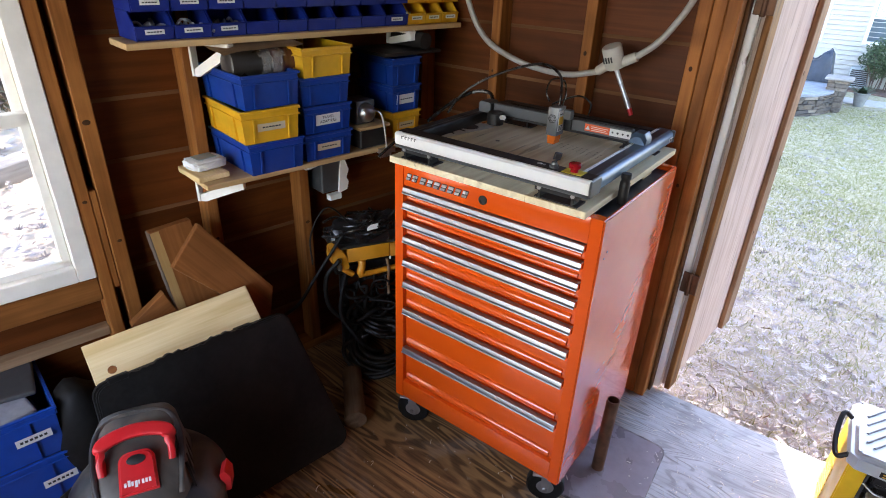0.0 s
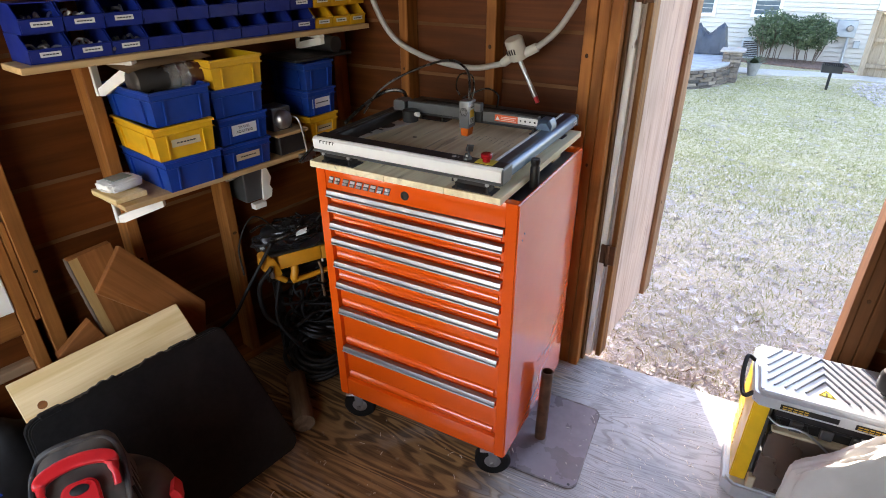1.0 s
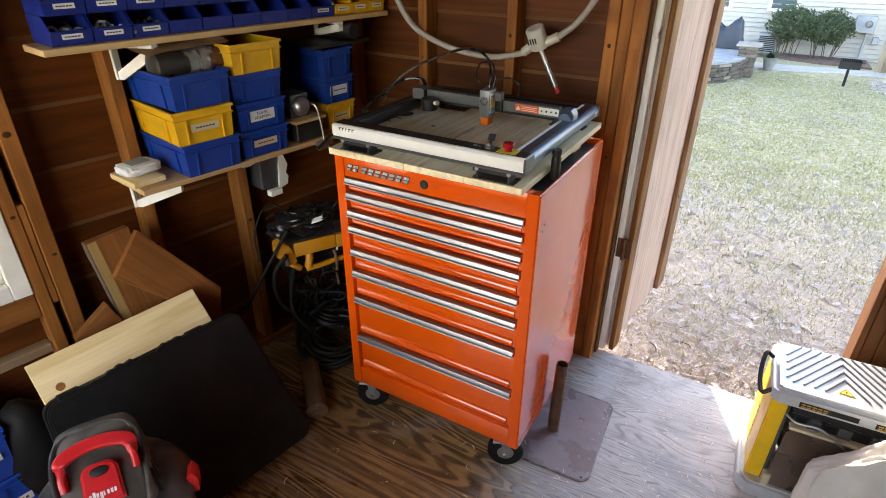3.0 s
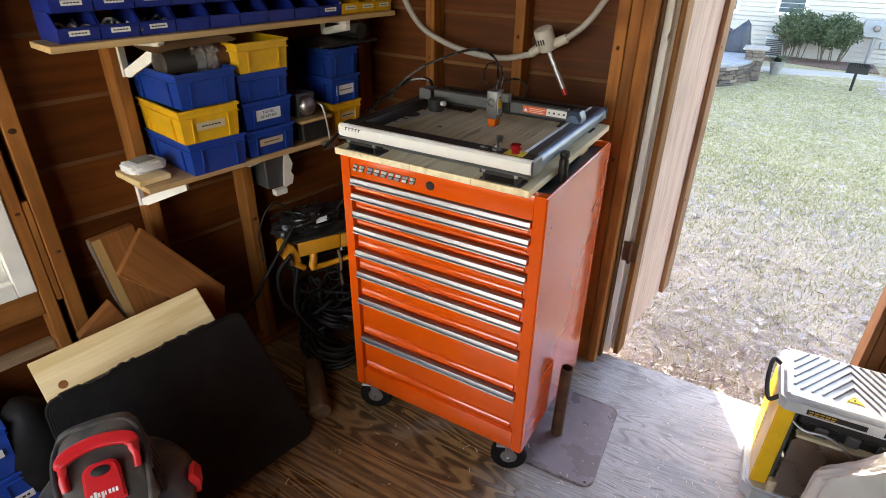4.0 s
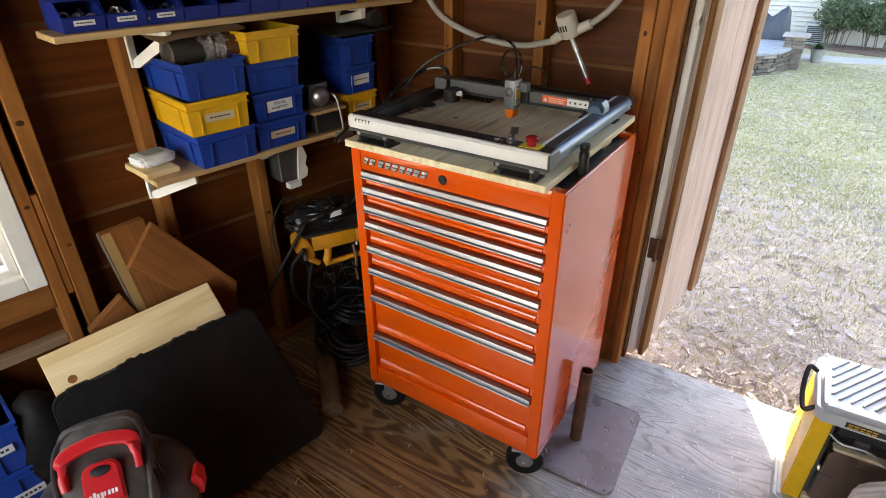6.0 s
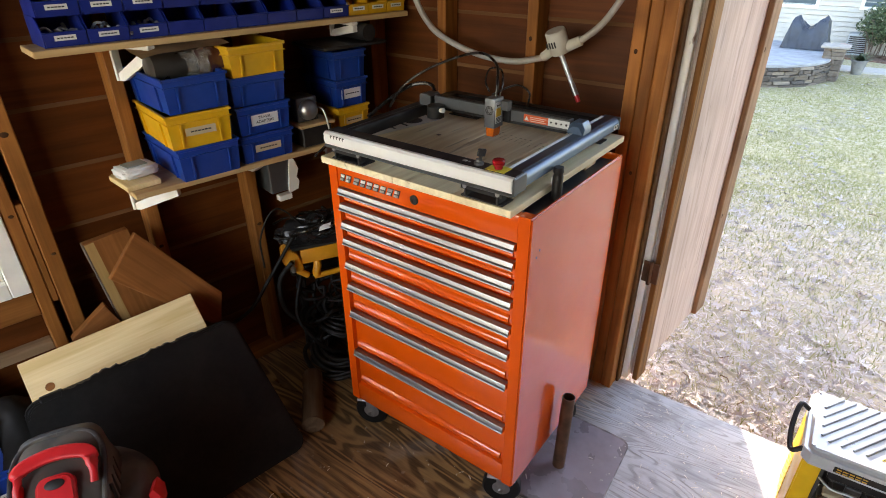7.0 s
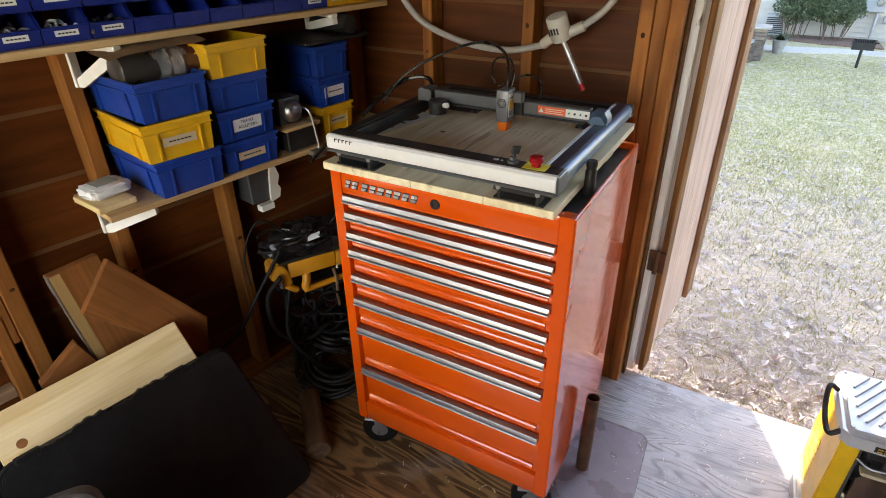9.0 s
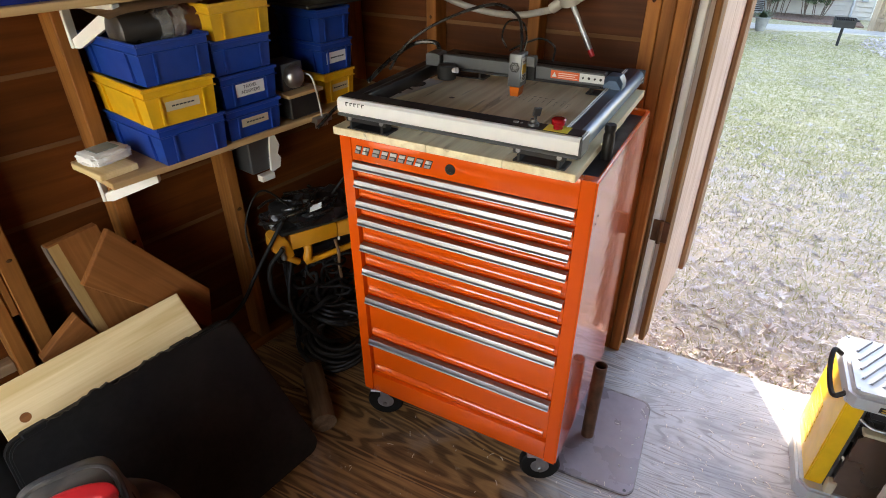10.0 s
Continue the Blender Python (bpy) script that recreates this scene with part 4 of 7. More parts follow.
for k, (c, tag) in enumerate((("yellow", "wide"), ("blue", "bars"), ("blue", ""))):
    stack_bin(c, c + " plastic stacking bin at the far end of the lower shelf", WEST @ pose(0.078, 1.060, 0.9565 + k * 0.1, 0, 0, 2), 0.1, 0.215, 0.15, tag=tag)


def parts_bin(colour, m, tag, content, w=0.104):
    """Open-fronted hopper bin."""
    t = thing("parts_bin", colour + " plastic hopper bin on the upper shelf", "parts bin", m, "parts bins on the shelf")
    d, h, f = 0.135, 0.074, 0.036
    bm = bmesh.new()
    a = w / 2
    side = [(-d, 0), (0, 0), (0.004, f), (-0.034, h), (-d, h)]
    for s in (-1, 1):
        lo = [bm.verts.new((x, s * a, z)) for x, z in side]
        hi = [bm.verts.new((x, s * (a - 0.003), z)) for x, z in side]
        bm.faces.new(lo), bm.faces.new(hi)
        for i in range(5):
            bm.faces.new((lo[i], lo[(i + 1) % 5], hi[(i + 1) % 5], hi[i]))
    box(bm, -d, -a + 0.003, 0, 0, a - 0.003, 0.003)
    box(bm, -d, -a + 0.003, 0.003, -d + 0.003, a - 0.003, h)
    box(bm, -0.003, -a + 0.003, 0.003, 0.003, a - 0.003, f)
    box(bm, -d, -a + 0.003, h - 0.003, -0.034, a - 0.003, h)
    skin = M["deep_blue" if colour == "blue" else colour]
    part("hopper", bm, skin, t)
    part("lip", boxes((-0.002, -a, f - 0.003, 0.009, a, f + 0.002), bevel=0.001), skin, t)
    if tag:
        lab = part("label", boxes((0.0035, -0.026, 0.016, 0.0045, 0.026, 0.0290)), M["label"], t, "white paper label")
        bm = bmesh.new()
        for k in range(5):
            box(bm, 0.0046, -0.020 + 0.0082 * k, 0.0208, 0.0049, -0.0135 + 0.0082 * k, 0.0240)
        part("print", bm, M["ink"], lab)
    if content:
        for k in range(7):
            bm = bmesh.new()
            p = Vector((random.uniform(-0.09, -0.02), random.uniform(-0.035, 0.035), random.uniform(0.012, 0.03)))
            q = p + Vector((random.uniform(-0.03, 0.03), random.uniform(-0.03, 0.03), random.uniform(0.0, 0.025)))
            tube(bm, [p, (p + q) / 2 + Vector((0, 0, 0.01)), q], 0.004, 6, 4)
            part("loose_fitting", bm, M["steel"] if content == 1 else M["label"], t)
    return t


for row in range(2):
    v = 0.150
    for k in range(12):
        blue = k < 9
        w = 0.1075 if blue else 0.088
        parts_bin("blue" if blue else "yellow", WEST @ pose(0.120, v + w / 2, 1.3625 + row * 0.0755, 0, 0, random.uniform(-1.2, 1.2)),
                  k in (0, 1, 2, 8, 9, 10, 11), (1, 2, 1, 0, 0, 0, 0, 0, 0, 1, 0, 0)[k], w - 0.003)
        v += w

# things on the lower shelf
roll = thing("wrapped_roll", "dark roll wrapped in glossy clear film on a blue bin", "roll", WEST @ pose(0.150, 0.500, 1.232, 0, 0, 90))
bm = bmesh.new()
lathe(bm, [(0.012, -0.124), (0.032, -0.123), (0.046, -0.116), (0.0475, -0.10), (0.0475, -0.02), (0.046, 0.01)], 32, pose(0, 0, 0.05, 0, 90, 0))
for v in bm.verts:
    v.co += 0.003 * noise.noise_vector(v.co * 22)
part("core", bm, plain("black_roll", (0.020, 0.017, 0.016), 0.3, 0, 0.2, 20, 0.05, 0.1), roll)
bm = bmesh.new()
lathe(bm, [(0.012, 0.0115)] + [(0.0475 + 0.0006 * math.sin(k * 1.9), 0.012 + 0.085 * k / 16) for k in range(17)] + [(0.040, 0.103), (0.008, 0.107)], 36, pose(0, 0, 0.05, 0, 90, 0))
for v in bm.verts:
    v.co += 0.003 * noise.noise_vector(v.co * 40)
part("sleeve", bm, plain("maroon_film", (0.085, 0.028, 0.025), 0.16, 0, 0.4, 9, 0.12, 0.0, 1.0), roll, "maroon paper sleeve")
m, nt, b = mat("clear_film")
b.inputs["Base Color"].default_value = (0.62, 0.60, 0.57, 1)
b.inputs["Roughness"].default_value, b.inputs["Alpha"].default_value = 0.12, 0.30
for k in range(6):
    bm = bmesh.new()
    a0 = -1.2 + 0.42 * k
    strip = []
    for i in range(9):
        x, r = -0.03 + 0.010 * i, 0.0495 + 0.004 * math.sin(i * 1.7 + k * 2.1) + 0.003 * (k % 2)
        strip.append([bm.verts.new((x + 0.01 * math.sin(k * 3 + i), -r * math.cos(a), 0.05 + r * math.sin(a))) for a in (a0, a0 + 0.2 + 0.06 * math.sin(i + k), a0 + 0.42)])
    for p, q in zip(strip, strip[1:]):
        for j in range(2):
            bm.faces.new((p[j], p[j + 1], q[j + 1], q[j]))
    bmesh.ops.solidify(bm, geom=bm.faces[:], thickness=0.0006)
    part("film", bm, m, roll, "crinkled clear film with bright creases")
bm = bmesh.new()
for i in range(13):
    for j in range(7):
        bm.verts.new((-0.12 + 0.021 * i, -0.085 + 0.029 * j, 0.004 * math.sin(i * 0.45) + 0.0015 * math.sin(j * 1.3 + i)))
bm.verts.ensure_lookup_table()
for i in range(12):
    for j in range(6):
        bm.faces.new([bm.verts[q] for q in (i * 7 + j, i * 7 + j + 1, (i + 1) * 7 + j + 1, (i + 1) * 7 + j)])
bmesh.ops.solidify(bm, geom=bm.faces[:], thickness=0.002)
card = new("cardboard_piece", mesh_of("cardboard_piece", bm, plain("cardboard", (0.40, 0.25, 0.125), 0.8, 0, 0.15, 30, 0.1), 40))
card.matrix_world = WEST @ pose(0.14, 0.475, 1.336, 2, -5, 86)
tagged(card, "bent brown cardboard scrap lying over the wrapped roll", "cardboard")
bm = bmesh.new()
bmesh.ops.create_icosphere(bm, subdivisions=4, radius=1.0)
for v in bm.verts:
    c = v.co.copy()
    q = [math.copysign(abs(a) ** 0.45, a) for a in c]
    w = 1 + 0.16 * noise.noise(c * 3.5) + 0.07 * noise.noise(c * 9)
    v.co = Vector((q[0] * 0.046 * w, q[1] * 0.056 * w, 0.016 + q[2] * 0.013 * (w + 0.25 * (abs(q[0]) < 0.8))))
pk = new("foam_packet", mesh_of("foam_packet", bm, M["label"], 40))
pk.matrix_world = WEST @ pose(0.115, 0.283, 0.9745, 0, 0, 8)
tagged(pk, "small white plastic packet lying on a wood block", "packet")
bm = bmesh.new()
box(bm, -0.026, -0.032, 0, 0.026, 0.03, 0.002, 0.0)
part("window_film", bm, plain("green_grey_film", (0.30, 0.38, 0.36), 0.2, 0, 0.1, 20, 0), pk, "", pose(0, 0, 0.0335))
blk = new("wood_block", mesh_of("wood_block", boxes((-0.06, -0.05, 0, 0.08, 0.05, 0.017), bevel=0.002), M["pine"]))
blk.matrix_world = WEST @ pose(0.12, 0.27, 0.9563, 0, 0, 4)
tagged(blk, "flat pale wood block at the shelf's end", "wood block")

# grinder-like tool and plug between the stacks
tool = thing("bench_tool", "grey power tool with a bent steel rod on the lower shelf", "power tool", WEST @ pose(0.13, 0.875, 0.9565))
part("stand", boxes((-0.06, -0.06, 0, 0.09, 0.06, 0.07), bevel=0.004), M["dark"], tool)
part("plate", boxes((-0.07, -0.07, 0.0705, 0.10, 0.07, 0.082), bevel=0.002), M["pine_y"], tool, "pale wood plate")
bm = bmesh.new()
lathe(bm, [(0.036, 0.0), (0.034, 0.012), (0.026, 0.024), (0.012, 0.031)], 24, pose(0.062, -0.015, 0.125, 0, 82, 0))
part("dome", bm, M["steel"], tool, "round steel dome")
part("housing", boxes((-0.03, -0.055, 0.0825, 0.061, 0.028, 0.168), bevel=0.006, seg=2), M["gray_alu"], tool)
bm = bmesh.new()
tube(bm, [(0.07, 0.02, 0.13), (0.095, 0.028, 0.122), (0.106, 0.034, 0.08), (0.112, 0.037, 0.03), (0.115, 0.038, -0.005)], 0.0034)
part("rod", bm, M["steel"], tool)
part("comb", boxes((0.10, 0.005, -0.022, 0.13, 0.068, -0.006), *[(0.112, 0.008 + 0.008 * k, -0.04, 0.116, 0.012 + 0.008 * k, -0.0215) for k in range(7)]), M["steel"], tool)

pads = thing("wire_basket", "dark wire basket of odds and ends above the far bins", "basket", WEST @ pose(0.06, 1.10, 1.262))
part("tray", boxes((-0.1, -0.14, 0, 0.12, 0.14, 0.012), bevel=0.003), M["dark"], pads)
bm = bmesh.new()
rod(bm, (-0.08, 0.05, 0.045), (0.12, 0.06, 0.045), 0.03)
part("canister", bm, M["dark"], pads)

# dark junction box below the shelf
jb = thing("switch_box", "grey metal box with a pale flap under the lower shelf", "junction box", WEST @ pose(0.06, 0.80, 0.80))
part("box", boxes((-0.139, -0.05, -0.06, -0.02, 0.05, 0.1), bevel=0.004), M["gray_alu"], jb)
flap = bmesh.new()
prism(flap, [(0.02, -0.07), (0.06, -0.06), (0.068, -0.03), (0.058, -0.01), (0.07, 0.02), (0.056, 0.06), (0.04, 0.075), (0.03, 0.02)], -0.0195, -0.010, "x")
part("flap", flap, M["white"], jb)
part("lower_lip", boxes((-0.0195, -0.035, -0.085, 0.01, 0.019, -0.062), bevel=0.002), M["white"], jb)

# ---- things leaning and lying by the west wall ----
def slab(bm, corners, thick):
    """A flat piece from its outline in space, given depth along its normal."""
    vs = [bm.verts.new(c) for c in corners]
    f = bm.faces.new(vs)
    f.normal_update()
    n = f.normal.copy()
    back = [bm.verts.new(Vector(c) - n * thick) for c in corners]
    bm.faces.new(back[::-1])
    k = len(vs)
    for i in range(k):
        bm.faces.new((vs[i], back[i], back[(i + 1) % k], vs[(i + 1) % k]))


def offcut(name, label, corners, thick, material):
    """Board offcut in the west wall's frame; grain runs along its first edge."""
    o = Vector(corners[0])
    ex = (Vector(corners[1]) - o).normalized()
    ez = ex.cross(Vector(corners[-1]) - o).normalized()
    m = Matrix.Translation(o) @ Matrix((ex, ez.cross(ex), ez)).transposed().to_4x4()
    inv = m.inverted()
    bm = bmesh.new()
    slab(bm, [inv @ Vector(c) for c in corners], thick)
    bmesh.ops.bevel(bm, geom=bm.edges[:], offset=0.002, segments=1, affect="EDGES")
    ob = new(name, mesh_of(name, bm, material))
    ob.matrix_world = WEST @ m
    return tagged(ob, label, "wood offcut", "wood offcuts by the wall")


M["sapwood"] = wood("sapwood", (0.34, 0.19, 0.065), (0.58, 0.37, 0.15), "x", 0.6, 0.2, 60)
M["bark_s"] = plain("shrub_stem", (0.14, 0.10, 0.075), 0.8, 0, 0.2, 20, 0.1)
M["oak_x"] = wood("brown_offcut_x", (0.17, 0.058, 0.014), (0.33, 0.128, 0.036), "x", 0.6, 0.5, 90, contrast=0.55, dashes=0.15)
upright = offcut("wood_offcut", "upright reddish-brown board offcut leaning on the wall", [(0.06, 0.14, 0.30), (0.03, 0.09, 0.775), (0.03, 0.225, 0.785), (0.06, 0.29, 0.30)], 0.03, M["oak_x"])
ys_ = 1 if sum(v.co.y for v in upright.data.vertices) > 0 else -1
zs_ = 1 if sum(v.co.z for v in upright.data.vertices) > 0 else -1
part("sapwood_edge", boxes((0.004, 0.001 * ys_, -0.0012 * zs_, 0.474, 0.030 * ys_, 0.0305 * zs_), bevel=0.001), M["sapwood"], upright, "pale sapwood edge")
bm = boxes((0.002, -0.0035 * ys_, -0.001 * zs_, 0.476, 0.0005 * ys_, 0.031 * zs_))
bmesh.ops.subdivide_edges(bm, edges=[e for e in bm.edges if abs(e.verts[0].co.x - e.verts[1].co.x) > 0.1], cuts=24)
for v in bm.verts:
    v.co.y += 0.0025 * noise.noise(v.co * 45)
part("bark", bm, M["bark_s"], upright, "thin dark bark")
offcut("wood_offcut", "broad brown board offcut slanting down behind the case", [(0.10, 0.12, 0.66), (0.16, 0.40, 0.36), (0.13, 0.44, 0.48), (0.07, 0.235, 0.775)][::-1], 0.03, M["oak_x"])
offcut("wood_offcut", "short brown block offcut by the window stud", [(0.08, -0.03, 0.48), (0.08, 0.09, 0.56), (0.10, 0.14, 0.42), (0.10, 0.0, 0.36)][::-1], 0.04, M["oak_x"])

# pine plank on the case
o, ex, ey = Vector((0.125, -0.185, 0.497)), Vector((0.06, 0.512, 0.051)).normalized(), Vector((0.107, -0.03, -0.092)).normalized()
ez = ex.cross(ey).normalized()
ey = ez.cross(ex)
bm = bmesh.new()
box(bm, 0, 0, 0, 0.518, 0.15, 0.02, 0.002)
plank = new("pine_plank", mesh_of("pine_plank", bm, M["pine"]))
plank.matrix_world = WEST @ Matrix.Translation(o) @ Matrix((ex, ey, ez)).transposed().to_4x4() @ Matrix.Translation((0, 0, -0.02 if ez.z > 0 else 0.0))
tagged(plank, "short pale pine plank with a knot on the black case", "plank")
bm = bmesh.new()
lathe(bm, [(0.013, 0), (0.012, 0.0006), (0.004, 0.0008)], 16, pose(0.055, 0.105, 0.02 if ez.z > 0 else -0.0008))
part("knot", bm, M["oak_x"], plank, "dark round knot")


def tool_case():
    """Moulded case standing on its edge and leaning back: outline in its own plane, x along the edge, y up the face."""
    br, tr = Vector((0.575, 0.488, 0.0)), Vector((0.345, 0.397, 0.495))
    up = (tr - br)
    along = Vector((0.0, -1.0, 0.0))
    nrm = up.cross(along).normalized()
    if nrm.z < 0:
        nrm = -nrm
    ey = (up - along * up.dot(along)).normalized()
    m = WEST @ Matrix.Translation(br) @ Matrix((along, ey, nrm)).transposed().to_4x4()
    t = thing("tool_case", "large black plastic tool case leaning on the wall", "tool case", m)
    H = up.dot(ey)
    outline = []
    for cx, cy, a0 in ((0.055, 0.045, 180), (0.70, 0.045, 270), (0.665, H - 0.04, 0), (0.13, H - 0.04, 90)):
        for k in range(6):
            a = radians(a0 + 90 * k / 5)
            outline.append((cx + 0.04 * math.cos(a), cy + 0.04 * math.sin(a)))
    bm = bmesh.new()
    prism(bm, outline, -0.035, -0.006, "z")
    part("base_shell", bm, M["case"], t)
    bm = bmesh.new()
    cx, cy = 0.385, H / 2
    prism(bm, [(cx + (x - cx) * 0.985, cy + (y - cy) * 0.985) for x, y in outline], -0.0055, 0.006, "z")
    es = [e for e in bm.edges if all(v.co.z > 0 for v in e.verts)]
    bmesh.ops.bevel(bm, geom=es, offset=0.005, segments=2, affect="EDGES")
    part("lid", bm, M["case"], t)
    for x in (0.22, 0.60):
        part("latch", boxes((x, H - 0.028, -0.03, x + 0.06, H + 0.006, 0.004), bevel=0.004), M["case"], t)
    rnd = random.Random(12)
    bm = bmesh.new()
    jag = [(0.20, H - 0.012)]
    for k in range(41):
        lift = 0.009 if 9 < k < 17 or 24 < k < 33 else 0.001
        jag.append((0.205 + 0.01 * k, H + lift + rnd.uniform(-0.003, 0.0035)))
    jag.append((0.61, H - 0.012))
    prism(bm, jag, -0.012, 0.007, "z")
    part("torn_lip", bm, M["rubber"], t, "torn foam lip")
    part("handle", boxes((0.34, H - 0.02, -0.024, 0.48, H + 0.004, -0.004), bevel=0.006, seg=2), M["rubber"], t)


tool_case()

# dark soft bag beside the crate
bm = bmesh.new()
bmesh.ops.create_icosphere(bm, subdivisions=3, radius=1.0)
for v in bm.verts:
    v.co *= 1 + 0.12 * noise.noise(v.co * 1.7)
    v.co = Vector((v.co.x * 0.10, v.co.y * 0.10, v.co.z * 0.2))
bag = new("tool_bag", mesh_of("tool_bag", bm, M["rubber"], 60))
bag.matrix_world = WEST @ pose(0.13, -0.235, 0.2)
tagged(bag, "black fabric tool bag slumped beside the case", "bag")

for z, h, v in ((0.002, 0.205, -0.47), (0.2075, 0.172, -0.485)):
    stack_bin("lit_crate_blue", "deep blue plastic crate stacked by the window", WEST @ pose(0.055, v, z, 0, 0, 90), h, 0.38, 0.29, group="stacked blue crates")
stack_bin("lit_crate_blue", "tall deep blue plastic crate beside the stacked crates", WEST @ pose(0.055, -0.885, 0.002, 0, 0, 90), 0.40, 0.38, 0.29, group="stacked blue crates")
for v, z in ((-0.37, 0.30), (-0.345, 0.115)):
    crate_label = thing("crate_label", "white paper label on a blue crate", "label", WEST @ pose(0.2005, v, z, 0, -3, 0), "crate labels")
    part("paper", boxes((0, -0.045, -0.013, 0.001, 0.045, 0.013)), M["label"], crate_label)
    part("print", boxes(*[(0.0011, -0.035 + 0.012 * k, -0.004, 0.0014, -0.027 + 0.012 * k, 0.004) for k in range(6)]), M["ink"], crate_label)
M["grey_fabric"] = plain("grey_fabric", (0.24, 0.25, 0.29), 0.7, 0, 0.15, 40, 0.2)
for lab, d, u, v, z, tilt, rot, mm in (("black flat pouch lying in the crate", (-0.11, -0.14, 0, 0.11, 0.14, 0.05), 0.06, -0.48, 0.285, (0, 2), 4, "dark"),
                                       ("grey flat zip case lying in the crate", (-0.10, -0.12, 0, 0.10, 0.12, 0.030), 0.075, -0.475, 0.342, (3, 7), 10, "grey_fabric"),
                                       ("dark laptop lying across the crate", (-0.10, -0.15, 0, 0.10, 0.15, 0.016), -0.02, -0.46, 0.388, (-2, 6), -8, "gray_alu")):
    ob = new("flat_case", mesh_of("flat_case", boxes(d, bevel=0.006, seg=2), M[mm]))
    ob.matrix_world = WEST @ pose(u, v, z, tilt[0], tilt[1], rot)
    tagged(ob, lab, "case")


# ---- shop vacuum ----
def loft(bm, rows, seg=36, power=2.6):
    """Rounded form from level sections: (z, centre x, half-length x, half-width y)."""
    rings = []
    for z, cx, rx, ry in rows:
        ring = []
        for i in range(seg):
            c, s = math.cos(2 * math.pi * i / seg), math.sin(2 * math.pi * i / seg)
            ring.append(bm.verts.new((cx + rx * math.copysign(abs(c) ** (2 / power), c), ry * math.copysign(abs(s) ** (2 / power), s), z)))
        rings.append(ring)
    for a, b in zip(rings, rings[1:]):
        for i in range(seg):
            bm.faces.new((a[i], a[(i + 1) % seg], b[(i + 1) % seg], b[i]))
    bm.faces.new(rings[0][::-1]), bm.faces.new(rings[-1])


def strap(bm, points, half_w, half_t, n=8):
    """Flat rounded band swept along points; its width lies along x, tilted with the path."""
    pts = smooth_path(points, n)
    shape = [(math.copysign(abs(math.cos(a)) ** 0.5, math.cos(a)) * half_w, math.copysign(abs(math.sin(a)) ** 0.5, math.sin(a)) * half_t) for a in [2 * math.pi * (k + 0.5) / 16 for k in range(16)]]
    rings = []
    for i, q in enumerate(pts):
        d = (pts[min(i + 1, len(pts) - 1)] - pts[max(i - 1, 0)]).normalized()
        a = (Vector((0.85, 0, -0.5)) - d * d.dot(Vector((0.85, 0, -0.5)))).normalized()
        c = d.cross(a)
        rings.append([bm.verts.new(q + a * u + c * v) for u, v in shape])
    for p, q in zip(rings, rings[1:]):
        for k in range(16):
            bm.faces.new((p[k], p[(k + 1) % 16], q[(k + 1) % 16], q[k]))
    bm.faces.new(rings[0][::-1]), bm.faces.new(rings[-1])


